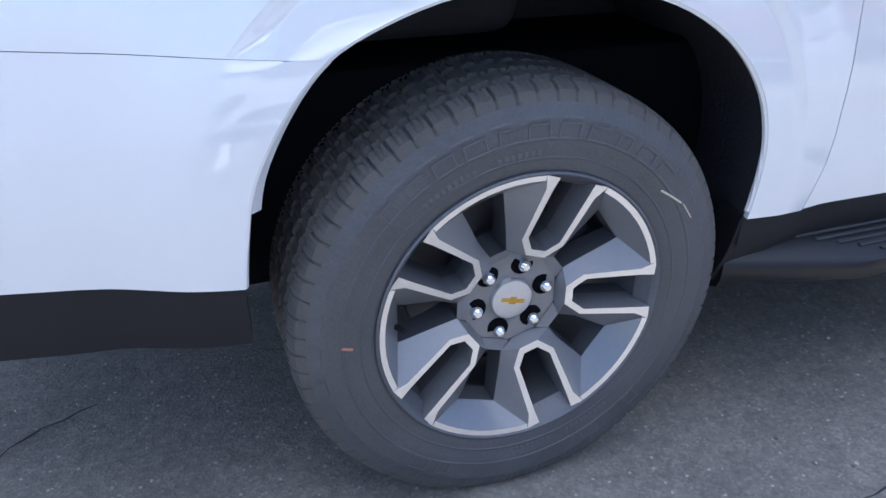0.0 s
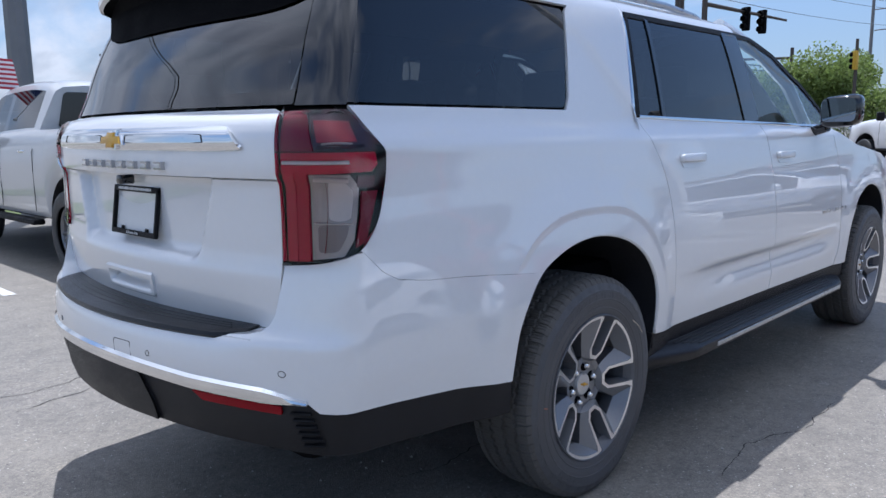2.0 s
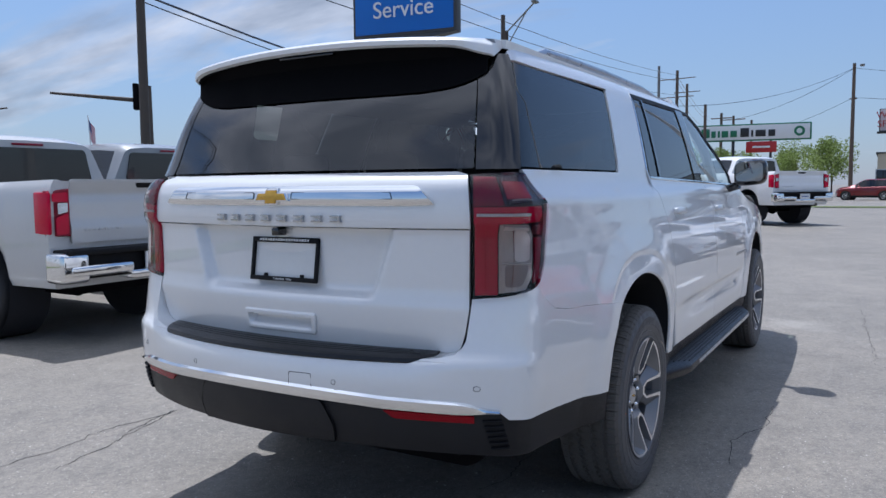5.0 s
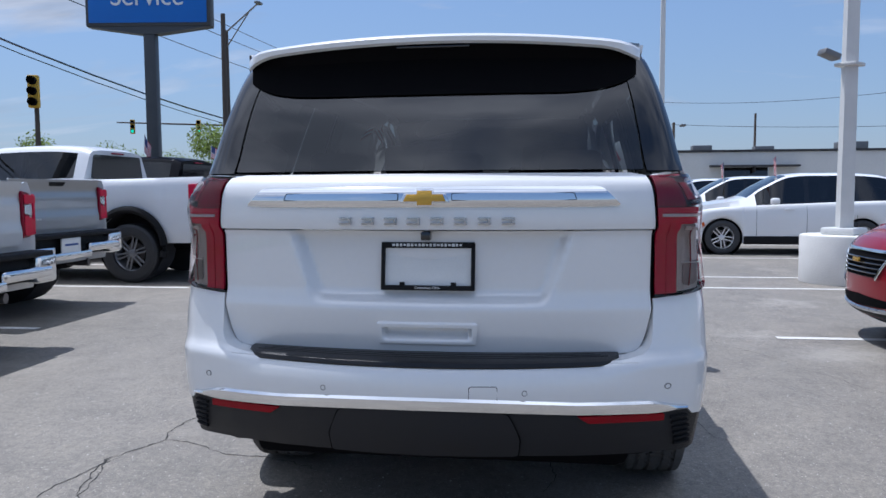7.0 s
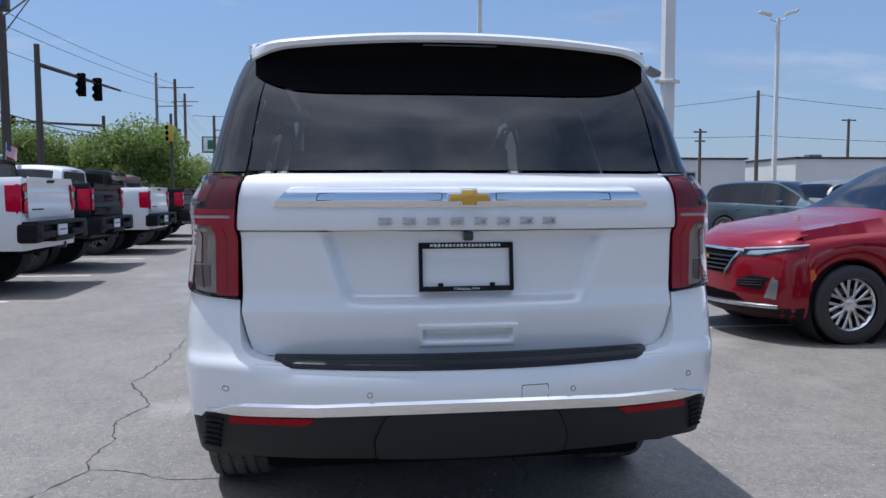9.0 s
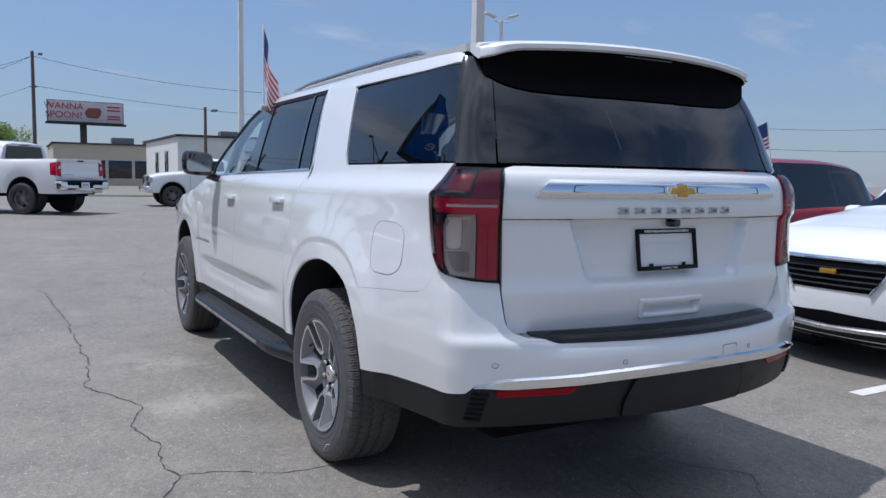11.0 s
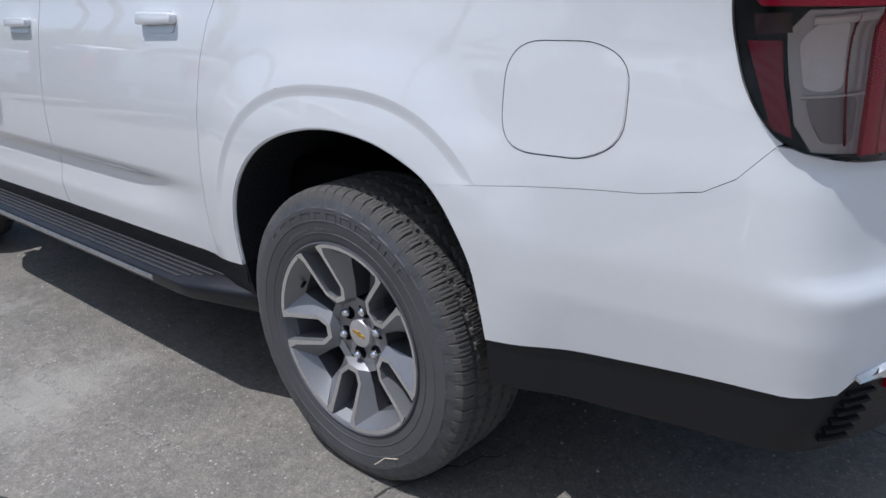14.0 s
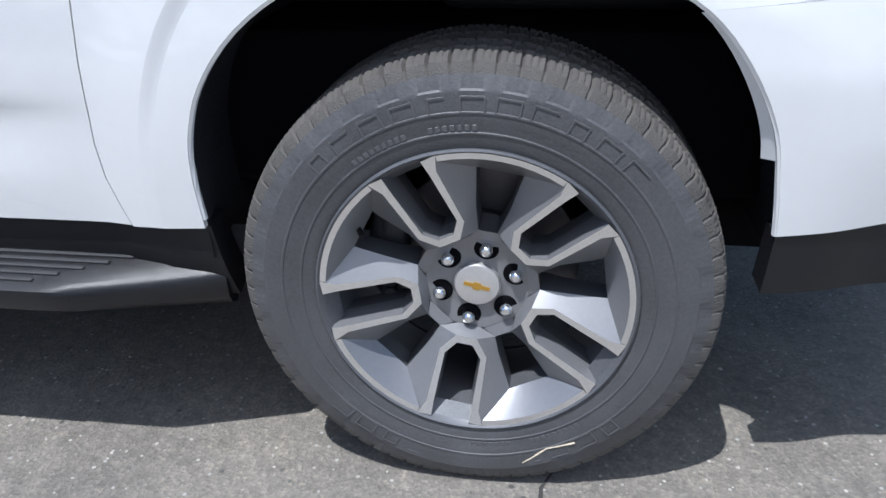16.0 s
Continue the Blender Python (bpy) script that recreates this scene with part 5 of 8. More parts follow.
rim_poly = [(u * 1.16, 1.324 + (v - 1.324) * 1.28) for u, v in bow_poly]
part("emblem_rim", prism(rim_poly, 0.016, lambda u, v, w: tail(u, v, 0.006 + w), 0.003), M_CHROME, gate)
for i in range(8):
    yy = 0.295 - 0.020 - i * (0.59 - 0.040) / 7
    block = joined(prism([(-0.021, -0.012), (0.021, -0.012), (0.021, -0.006), (-0.021, -0.006)], 0.013, lambda u, v, w: tail(yy + u, 1.247 + v, w)),
                   prism([(-0.021, 0.006), (0.021, 0.006), (0.021, 0.012), (-0.021, 0.012)], 0.013, lambda u, v, w: tail(yy + u, 1.247 + v, w)),
                   prism([(-0.019, -0.007), (-0.013, -0.007), (-0.013, 0.007), (-0.019, 0.007)], 0.013, lambda u, v, w: tail(yy + u, 1.247 + v, w)))
    part("badge_block", block, M_LETTER, gate)
# plate holder
pl = thing("license_plate_frame", "black licence plate frame with a blank white insert on the tailgate", "plate frame")
pz, px = 1.091, -1.208
tiltm = Matrix.Translation((px, 0, pz)) @ pose(0, 0, 0, 0, 8, 0)
frame_bm = joined(*[box(s, a, 0.003) for s, a in (((0.014, 0.322, 0.020), (-0.004, 0, 0.072)), ((0.014, 0.322, 0.017), (-0.004, 0, -0.0735)), ((0.014, 0.013, 0.150), (-0.004, 0.1545, 0)), ((0.014, 0.013, 0.150), (-0.004, -0.1545, 0)))])
part("frame", moved(frame_bm, tiltm), M_BLACK, pl, "black plastic frame")
part("plate", moved(box((0.003, 0.30, 0.14), (0.004, 0, 0)), tiltm), M_WHITEPL, pl, "blank white plate insert")
for q, w, z, h in [(0.118 - 0.0128 * i, 0.0085 if i % 4 else 0.0105, 0.072, 0.010 if i % 3 else 0.0075) for i in range(19)]:
    part("text_bar", moved(box((0.002, w, h), (-0.0112, q, z), 0.0005, 1), tiltm), M_WHITEPL, pl)
words = text("Columbus, Ohio", 0.013, tiltm @ pose(-0.0116, 0, -0.0735, 90, 0, -90), M_WHITEPL, "lettering", pl, 0.0004)
for sgn in (-1, 1):
    part("plate_screw", moved(box((0.006, 0.018, 0.012), (-0.003, sgn * 0.088, -0.060), 0.002), tiltm), M_BLACK, pl)
part("camera_pod", box((0.05, 0.034, 0.030), (-1.238, 0, 1.197), 0.006), M_GLOSS, gate, "rear camera under the ledge")
# tailgate grip recess
grip_o = rounded([(-0.166, 0.822), (0.166, 0.822), (0.174, 0.908), (-0.174, 0.908)], 0.020)
GRIP_CUT = False


def grip_surf(u, v):
    e = max(abs(u) / 0.170 - 0.80, abs(v - 0.865) / 0.043 - 0.42, 0.0)
    rim = 1 - step01(0.36, 0.54, e)
    deep = (1 - step01(0.02, 0.10, abs(u) / 0.170 - 0.80)) * step01(0.838, 0.872, v) * (1 - step01(0.882, 0.887, v))
    return tail(u, v, 0.001 + 0.009 * rim - 0.034 * deep)


part("grip_recess", faced(panel([grip_o], grip_surf, 0.007, 0.003, 0.0, 0.010), Vector((-1, 0, 0))), M_WHITE, gate)
# bumper shelf and its step pad
shelf = [(y, 1.0) for y in np.linspace(-0.70, 0.70, 29)] + [(y, 0.0) for y in np.linspace(0.70, -0.70, 29)]
part("bumper_shelf", faced(panel([shelf], lambda u, v: Vector(((1 - v) * (rear_x(u, 0.782, True)) + v * (rear_x(u, 0.80, False) + 0.02), u, 0.7835 + 0.013 * v)), 0.05, 0.5, 0.0, 0.01), Vector((0, 0, 1))), M_WHITE, suv)
pad_bm = bmesh.new()
rows = []
for i in range(41):
    y = -0.640 + 1.28 * i / 40
    tap = step01(0.0, 0.05, 0.640 - abs(y))
    f0, f1 = rear_x(y, 0.765, True) - 0.002 + (1 - tap) * 0.05, rear_x(y, 0.80, False) + 0.012
    f0 = min(f0, f1 - 0.01)
    rows.append([pad_bm.verts.new(q) for q in ((f0 + 0.006, y, 0.776), (f0 + 0.002, y, 0.782), (f0 + 0.006, y, 0.793), (f0 + 0.018, y, 0.7990), (f1, y, 0.804))])
for a, b in zip(rows, rows[1:]):
    for j in range(4):
        pad_bm.faces.new((a[j], a[j + 1], b[j + 1], b[j]))
pad_bm.faces.new(rows[0]), pad_bm.faces.new(rows[-1][::-1])
bmesh.ops.recalc_face_normals(pad_bm, faces=pad_bm.faces[:])
pad = part("step_pad", pad_bm, M_PAD, suv, "black ribbed step pad on the bumper")
for k in range(3):
    f = 0.3 + 0.2 * k
    line = [((1 - f) * (rear_x(y, 0.775, True) + 0.015) + f * rear_x(y, 0.80, False), y, 0.7995 + 0.004 * f) for y in np.linspace(-0.60 + 0.02 * k, 0.60 - 0.02 * k, 24)]
    part("pad_rib", tube(line, 0.003, 6), M_PAD, pad)
# tow eye cover line and centre cover of the valance
eye = rounded([(-0.155, 0.672), (-0.155, 0.722), (-0.245, 0.722), (-0.245, 0.672)], 0.008)
part("tow_cover", tube([skin(-1, True, 0.0)(-u, v) for u, v in eye], 0.0012, 5, True), M_DARK, suv)
cover = rounded([(-0.312, 0.482), (0.312, 0.482), (0.318, 0.545), (0.282, 0.628), (0.255, 0.640), (-0.255, 0.640), (-0.282, 0.628), (-0.318, 0.545)], 0.012)
part("hitch_cover", faced(panel([cover], lambda u, v: skin(1 if u >= 0 else -1, True, 0.006)(abs(u), v), 0.06, 0.03, 0.0, 0.02), Vector((-1, 0, 0))), M_LOWER, suv, "black hitch cover panel")
part("cover_groove", tube([skin(1 if u >= 0 else -1, True, 0.004)(abs(u), v) for u, v in cover], 0.003, 5, True), M_DARK, suv)
# wiper stubs, windscreen, bonnet, nose
screen = [(-0.70, 0.0), (0.70, 0.0), (0.66, 1.0), (-0.66, 1.0)]
part("windscreen", faced(panel([screen], lambda u, v: Vector((2.80 - 0.98 * v - 0.16 * (u / 0.7) ** 2, u * 1.04, 1.335 + 0.53 * v + 0.03 * v * (1 - v))), 0.1, 0.1, 0.0, 0.01), Vector((1, 0, 1))), M_CLEAR, suv)
for side in (-1, 1):
    part("pillar", tube([(2.72, side * 0.79, 1.345), (2.42, side * 0.765, 1.60), (2.10, side * 0.73, 1.75), (1.80, side * 0.69, 1.845), (1.6, side * 0.70, 1.87)], 0.035, 8), M_WHITE, suv)
hood = [(2.74, -0.80), (3.3, -0.86), (3.9, -0.84), (4.22, -0.70), (4.32, 0.0), (4.22, 0.70), (3.9, 0.84), (3.3, 0.86), (2.74, 0.80)]
part("bonnet", faced(panel([hood], lambda u, v: Vector((u, v, 1.355 - 0.10 * (u - 2.74) / 1.5 - 0.06 * step01(3.7, 4.35, u) - 0.10 * (abs(v) / 0.86) ** 4)), 0.15, 0.1, 0.0, 0.05), Vector((0, 0, 1))), M_WHITE, suv)
nose = joined(box((0.36, 1.72, 0.48), (4.13, 0, 0.94), 0.10, 4), box((0.40, 1.86, 0.34), (4.10, 0, 0.56), 0.12, 4))
part("front_fascia", nose, M_WHITE, suv)
part("grille", box((0.05, 1.20, 0.34), (4.31, 0, 0.93), 0.02), M_BLACK, suv)
for side in (-1, 1):
    part("headlamp", box((0.30, 0.34, 0.16), (4.12, side * 0.76, 1.02), 0.05, 3), M_CLEAR, suv)
    part("side_marker", box((0.06, 0.012, 0.10), (3.98, side * 0.955, 0.86), 0.004), M_RED, suv, "amber red side marker")
# underbody and cabin
part("underbody", joined(box((5.1, 1.40, 0.14), (1.5, 0, 0.42), 0.05), box((0.5, 1.5, 0.10), (-0.95, 0, 0.50), 0.04), box((0.12, 1.5, 0.10), (0, 0, 0.40), 0.03), box((0.12, 1.5, 0.10), (3.407, 0, 0.40), 0.03)), M_DARK, suv)
part("cabin_floor", box((3.4, 1.6, 0.30), (0.95, 0, 0.66), 0.02), M_DARK, suv)
part("headliner", panel([[(-0.85, -0.66), (1.85, -0.62), (1.85, 0.62), (-0.85, 0.66)]], lambda u, v: Vector((u, v, roof_z(u, v) - 0.035)), 0.2, 0.2, 0.0, 0.0), material("headliner_cloth", (0.30, 0.29, 0.27), 0.9, 0, 0.1, 8), suv)
for x, n, drop in ((-0.42, 3, 0.17), (0.62, 2, 0.08), (1.72, 2, 0.0)):
    for i in range(n):
        y = (i - (n - 1) / 2) * (0.50 if n == 3 else 0.78)
        wdt = 0.44 if n == 3 else 0.52
        seat = joined(box((0.50, wdt, 0.16), (x + 0.28, y, 0.90), 0.05, 3), box((0.14, wdt, 0.62 - drop), (x + 0.02, y, 1.22 - drop / 2), 0.05, 3, pose(0, 0, 0, 0, -12, 0)), box((0.09, 0.26, 0.17), (x - 0.075, y, 1.60 - drop), 0.04, 3))
        part("seat", seat, M_SEAT, suv, "dark cloth seat with headrest")
part("dashboard", joined(box((0.40, 1.5, 0.30), (2.55, 0, 1.18), 0.08, 3), moved(lathe([(0.18, -0.015), (0.195, 0), (0.18, 0.015), (0.165, 0)], 28, closed=True), Matrix.Translation((2.22, 0.39, 1.22)) @ pose(0, 0, 0, 0, 25, 90))), M_BLACK, suv)


# ---- other vehicles ----
def paint(name, base, metal=0.0, rough=0.3, spec=0.3):
    return material(name, base, rough, metal, 0.03, 3, 0.01, 800, coat=0.9, spec=spec)


P_WHITE = paint("fleet_white", (0.78, 0.78, 0.78))
P_SILVER = paint("silver_paint", (0.30, 0.31, 0.32), 0.55, 0.35)
P_PALE = paint("pale_silver_paint", (0.52, 0.52, 0.515), 0.15, 0.32)
P_BLACK = paint("black_paint", (0.006, 0.006, 0.008), 0.0, 0.4, 0.0)
P_BLACK.node_tree.nodes["Principled BSDF"].inputs["Coat Weight"].default_value = 0.35
P_RED = paint("red_paint", (0.23, 0.0022, 0.011), 0.1, 0.4, 0.1)
P_DKRED = paint("dark_red_paint", (0.17, 0.01, 0.015), 0.2)
P_TEAL = paint("slate_paint", (0.055, 0.085, 0.10), 0.4)
P_TAUPE = paint("taupe_paint", (0.22, 0.20, 0.19), 0.4)
M_WGLASS = glass("car_glass", (0.06, 0.066, 0.072), 1.0, 0.0, 1.7)
M_ORANGE = material("amber_lens", (0.55, 0.10, 0.01), 0.2, 0, 0.1, 10, coat=0.6)
M_HEAD = material("headlamp_inside", (0.50, 0.52, 0.55), 0.15, 0.8, 0.15, 30)


def simple_wheel(R, rim, half, parent, at, spokes=6, face=None, pair=0.0):
    """Tyre and spoked alloy for cars farther off; outer face towards +Y."""
    face = face or M_ALLOY
    ring = lathe([(rim * 0.93, half * 0.45), (rim * 0.995, half * 0.62), (rim * 1.01, half * 0.55), (rim * 0.93, half * 0.2), (rim * 0.88, -half * 0.9)], 40)
    wheel = part("wheel", ring, face, parent, "", 30)
    wheel.matrix_local = at
    part("hub", lathe([(0.0, half * 0.52), (rim * 0.16, half * 0.50), (rim * 0.24, half * 0.42), (rim * 0.25, 0.0)], 24), face, wheel)
    part("brake_disc", lathe([(0.0, -half * 0.25), (rim * 0.62, -half * 0.25), (rim * 0.62, -half * 0.5)], 24), M_STEEL, wheel)
    for off in ((-pair, pair) if pair else (0.0,)):
        b = box((rim * 0.74, half * 0.16, rim * (0.10 if pair else 0.20)), (rim * 0.56, half * 0.42, off * rim), rim * 0.02, 1)
        for v in b.verts:
            v.co.z = v.co.z * (0.8 + 0.5 * v.co.x / rim)
            v.co.y += 0.06 * half * (v.co.x / rim)
        spoke = part("spoke", b, face, wheel, "", 30)
        for i in range(1, spokes):
            other = new("spoke", spoke.data)
            other.parent, other.matrix_local = wheel, pose(0, 0, 0, 0, 360 / spokes * i, 0)
    part("tyre", tyre_mesh(R, half, rim, False), M_RUBBER, wheel, "black tyre")
    return wheel


def arch_floor(x, axles, R, base, foot=0.0):
    """Lower edge of a flank: base, rising over the wheels."""
    z = base
    for xa in axles:
        d = abs(x - xa)
        if d < R:
            z = max(z, foot + math.sqrt(max(0.0, R * R - d * d)) * 1.0)
    return z


def stations(lo, hi, step, extra=()):
    xs = list(np.arange(lo, hi, step)) + [hi] + list(extra)
    return sorted(set(round(float(x), 4) for x in xs if lo - 1e-6 <= x <= hi + 1e-6))


def loft_body(xs, section, pick):
    """Half sections (y, z) along x, mirrored; pick(x, j) names the sheet that the patch belongs to. Returns bmeshes by name."""
    secs = [section(x) for x in xs]
    bms = {}
    for a, b, sa, sb in zip(xs, xs[1:], secs, secs[1:]):
        for j in range(len(sa) - 1):
            name = pick((a + b) / 2, j)
            if name is None:
                continue
            for s in (-1, 1):
                bm = bms.setdefault((name, s if name in ("glass", "pillar") else 0), bmesh.new())
                q = [(a, s * sa[j][0], sa[j][1]), (a, s * sa[j + 1][0], sa[j + 1][1]), (b, s * sb[j + 1][0], sb[j + 1][1]), (b, s * sb[j][0], sb[j][1])]
                q = q if s > 0 else q[::-1]
                bm.faces.new([bm.verts.new(p) for p in q])
    for bm in bms.values():
        bmesh.ops.remove_doubles(bm, verts=bm.verts[:], dist=0.0005)
        bmesh.ops.dissolve_degenerate(bm, edges=bm.edges[:], dist=0.0005)
        bmesh.ops.recalc_face_normals(bm, faces=bm.faces[:])
    return bms


FLANK = ((0.0, 0.945), (0.08, 0.975), (0.25, 0.995), (0.45, 1.0), (0.65, 0.995), (0.80, 0.985), (0.90, 0.968), (0.96, 0.948), (1.0, 0.925))


def front_skin(nose_x, half_w, side, s0, sl, cx, kk=0.10, off=0.0):
    """A car's front sheet, like the tail's but facing +x: u from the middle of the nose round the corner and back."""
    def surf(u, v):
        if u <= s0:
            return Vector((nose_x(u, v) + off, side * u, v))
        if u >= s0 + sl:
            x = cx - (u - s0 - sl)
            return Vector((x, side * (half_w(x, v) + off), v))
        a = (u - s0) / sl * math.pi / 2
        dx, dy = math.cos(a), math.sin(a)
        lo, hi = 0.0, 1.2
        for _ in range(22):
            t = (lo + hi) / 2
            x, y = cx + t * dx, s0 + t * dy
            g1, g2 = x - nose_x(y, v), y - half_w(x, v)
            h = max(0.0, min(1.0, 0.5 + 0.5 * (g1 - g2) / kk))
            g = g2 * (1 - h) + g1 * h + kk * h * (1 - h)
            lo, hi = (t, hi) if g < 0 else (lo, t)
        t = lo + off
        return Vector((cx + t * dx, side * (s0 + t * dy), v))
    return surf


def outward(bm):
    """The same sheet with its faces turned away from the cabin's axis."""
    bm.normal_update()
    if sum(f.normal.dot(Vector((0, f.calc_center_median().y, f.calc_center_median().z - 1.1))) * f.calc_area() for f in bm.faces) < 0:
        bmesh.ops.reverse_faces(bm, faces=bm.faces[:])
    return bm


def pieces_of(bm):
    """The loose pieces of a mesh, each as a mesh of its own."""
    seen, out = set(), []
    bm.verts.index_update()
    for v0 in bm.verts:
        if v0.index in seen:
            continue
        seen.add(v0.index)
        stack, group = [v0], []
        while stack:
            v = stack.pop()
            group.append(v)
            for e in v.link_edges:
                w = e.other_vert(v)
                if w.index not in seen:
                    seen.add(w.index)
                    stack.append(w)
        nb = bmesh.new()
        made = {v.index: nb.verts.new(v.co) for v in group}
        for f in {f for v in group for f in v.link_faces}:
            nb.faces.new([made[v.index] for v in f.verts]).smooth = f.smooth
        out.append(nb)
    return out


def crossover(label, coat, at, group="", wheel_face=None, spokes=5, detail=True):
    """A compact crossover; origin on the ground under the rear axle, nose along +x."""
    car = thing("crossover", label, "car", group)
    axles = (0.0, 2.725)
    roof = curve_through([(-1.05, 1.10), (-0.93, 1.20), (-0.62, 1.555), (-0.35, 1.625), (0.3, 1.668), (1.0, 1.668), (1.35, 1.640), (1.85, 1.42), (2.28, 1.165), (2.7, 1.09), (3.3, 0.98), (3.62, 0.86)])
    belt = curve_through([(-1.05, 1.06), (-0.6, 1.10), (0.2, 1.085), (1.2, 1.045), (2.2, 1.005), (2.9, 0.955), (3.62, 0.80)])
    plan = curve_through([(-1.05, 0.78), (-0.9, 0.845), (-0.5, 0.895), (0.2, 0.918), (1.5, 0.921), (2.6, 0.915), (3.1, 0.89), (3.62, 0.74)])

    def section(x):
        z0 = arch_floor(x, axles, 0.405, 0.235, 0.345)
        zb, zr, w = belt(x), roof(x), plan(x)
        zr = max(zr, zb + 0.03)
        pts = [(w * k, z0 + (zb - z0) * t) for t, k in FLANK]
        g = step01(0.05, 0.30, zr - zb)
        wr = w * (0.90 - 0.21 * g)
        pts += [(w * 0.915, zb + 0.004), (wr + 0.02 * g, zr - 0.045 * g - 0.004), (wr - 0.04 * g, zr - 0.012), (wr * 0.72, zr + 0.008), (wr * 0.38, zr + 0.018), (0.0, zr + 0.020)]
        return pts
    nf = len(FLANK)

    def pick(x, j):
        if j < nf:
            return "body"
        if j == nf:
            return "glass" if -0.80 < x < 2.05 and not any(abs(x - c) < w for c, w in ((1.06, 0.05), (0.10, 0.04))) else ("pillar" if -0.80 < x < 2.05 else "body")
        if j >= nf + 2:
            if 1.42 < x < 2.22:
                return "screen"
            if -0.90 < x < -0.58:
                return "rear_window"
        return "body"
    xs = stations(-1.05, 3.16, 0.045, (-0.405, 0.405, 2.32, 3.13, -0.39, 0.39))
    sheets = loft_body(xs, section, pick)
    names = {"body": ("body", coat), "glass": ("side_window", M_WGLASS), "pillar": ("window_pillar", M_GLOSS), "screen": ("windscreen", M_WGLASS), "rear_window": ("rear_window", M_WGLASS)}
    for (k, _), bm in sheets.items():
        for piece in pieces_of(bm):
            part(names[k][0], outward(piece), names[k][1], car, "", 40)
    tail_cap = bmesh.new()
    s = section(-1.05)
    tail_cap.faces.new([tail_cap.verts.new((-1.05, y, z)) for y, z in s] + [tail_cap.verts.new((-1.05, -y, z)) for y, z in s[:-1][::-1]])
    part("tailgate", tail_cap, coat, car)
    for sd in (-1, 1):
        part("cladding", box((1.9, 0.04, 0.17), (1.36, sd * 0.905, 0.30), 0.015), M_BLACK, car, "black sill cladding")
    part("underbody", box((4.2, 1.56, 0.2), (1.3, 0, 0.36), 0.05), M_DARK, car)
    part("cabin", joined(box((2.7, 1.5, 0.05), (0.65, 0, 0.75)), *[box((0.14, 0.48, 0.66), (x, y, 1.05), 0.05, 2) for x in (0.05, 1.0) for y in (-0.38, 0.38)], box((0.35, 1.45, 0.2), (1.95, 0, 0.98), 0.05)), M_SEAT, car, "dark seats and dashboard")

    def nose_x(y, z):
        prof = nose_z(z)
        return prof - 0.34 * (abs(y) / 0.9) ** 2.4
    nose_z = curve_through([(0.20, 3.46), (0.28, 3.60), (0.40, 3.635), (0.55, 3.64), (0.70, 3.63), (0.82, 3.60), (0.90, 3.55), (0.97, 3.42)])

    def half_w(x, z):
        w = plan(min(x, 3.16)) + 0.0
        zb = belt(min(x, 3.16))
        z0 = 0.235
        t = min(1.0, max(0.0, (z - z0) / (zb - z0)))
        k = np.interp(t, [q[0] for q in FLANK], [q[1] for q in FLANK])
        return w * float(k)
    for sd in (-1, 1):
        sk = lambda o: front_skin(nose_x, half_w, sd, 0.45, 0.42, 3.16, 0.10, o)
        hi = lambda u: 0.93 - 0.03 * (u / 0.87) ** 2
        us = np.linspace(0, 0.87, 12)
        top = [(float(u), 0.930 - 0.008 * float(u)) for u in us]
        front_body = [(0.0, 0.20)] + [(0.0, 0.93)] + top[1:] + [(0.87, 0.24)] + [(0.5, 0.20)]
        part("front_panel", faced(panel([front_body], sk(0.0), 0.05, 0.05, 0.0, 0.02), Vector((1, 0, 0))), coat, car)
        out = Vector((1, sd * 0.3, 0))
        part("grille", faced(panel([[(0.0, 0.60), (0.30, 0.60), (0.44, 0.80), (0.0, 0.82)]], sk(0.006), 0.05, 0.05, 0, 0.01), out), M_DARK, car, "dark grille mesh")
        for z, u1 in ((0.635, 0.325), (0.675, 0.35), (0.715, 0.375), (0.755, 0.405)):
            part("grille_bar", strip_on(sk(0.008), lambda t, z=z, u1=u1: (0.001 + (u1 - 0.01) * t, z), 0.009, 0.012, 10, (1.3, 0)), M_GLOSS, car)
        part("grille_trim", strip_on(sk(0.008), lambda t: (0.001 + 0.48 * t, 0.822 - 0.002 * t), 0.018, 0.016, 14, (1.3, 0)), M_CHROME, car, "chrome bar over the grille")
        part("grille_trim", strip_on(sk(0.008), lambda t: (0.30 + 0.15 * t, 0.595 + 0.22 * t), 0.020, 0.012, 8, (1.3, 0)), M_CHROME, car)
        lamp = part("headlamp", faced(panel([[(0.42, 0.765), (0.62, 0.775), (0.93, 0.885), (0.86, 0.885), (0.48, 0.835)]], sk(0.004), 0.03, 0.02, 0, 0.01), out), M_GLOSS, car, "slim dark headlamp")
        part("lamp_reflector", faced(panel([[(0.50, 0.785), (0.60, 0.79), (0.80, 0.855), (0.52, 0.82)]], sk(0.008), 0.03, 0.02, 0, 0.002), out), M_HEAD, lamp)
        part("daytime_light", strip_on(sk(0.006), lambda t: (0.47 + 0.43 * t, 0.838 + 0.048 * t), 0.008, 0.006, 10, (1.3, 0)), M_CHROME, lamp)
        part("fog_vent", faced(panel([[(0.44, 0.500), (0.62, 0.475), (0.668, 0.590), (0.56, 0.605), (0.46, 0.560)]], sk(0.004), 0.04, 0.04, 0, 0.01), out), M_BLACK, car, "black side intake")
        for z in (0.512, 0.535, 0.558):
            part("vent_slat", strip_on(sk(0.006), lambda t, z=z: (0.47 + 0.16 * t, z + 0.012 * t), 0.004, 0.008, 6, (1.3, 0)), M_GLOSS, car)
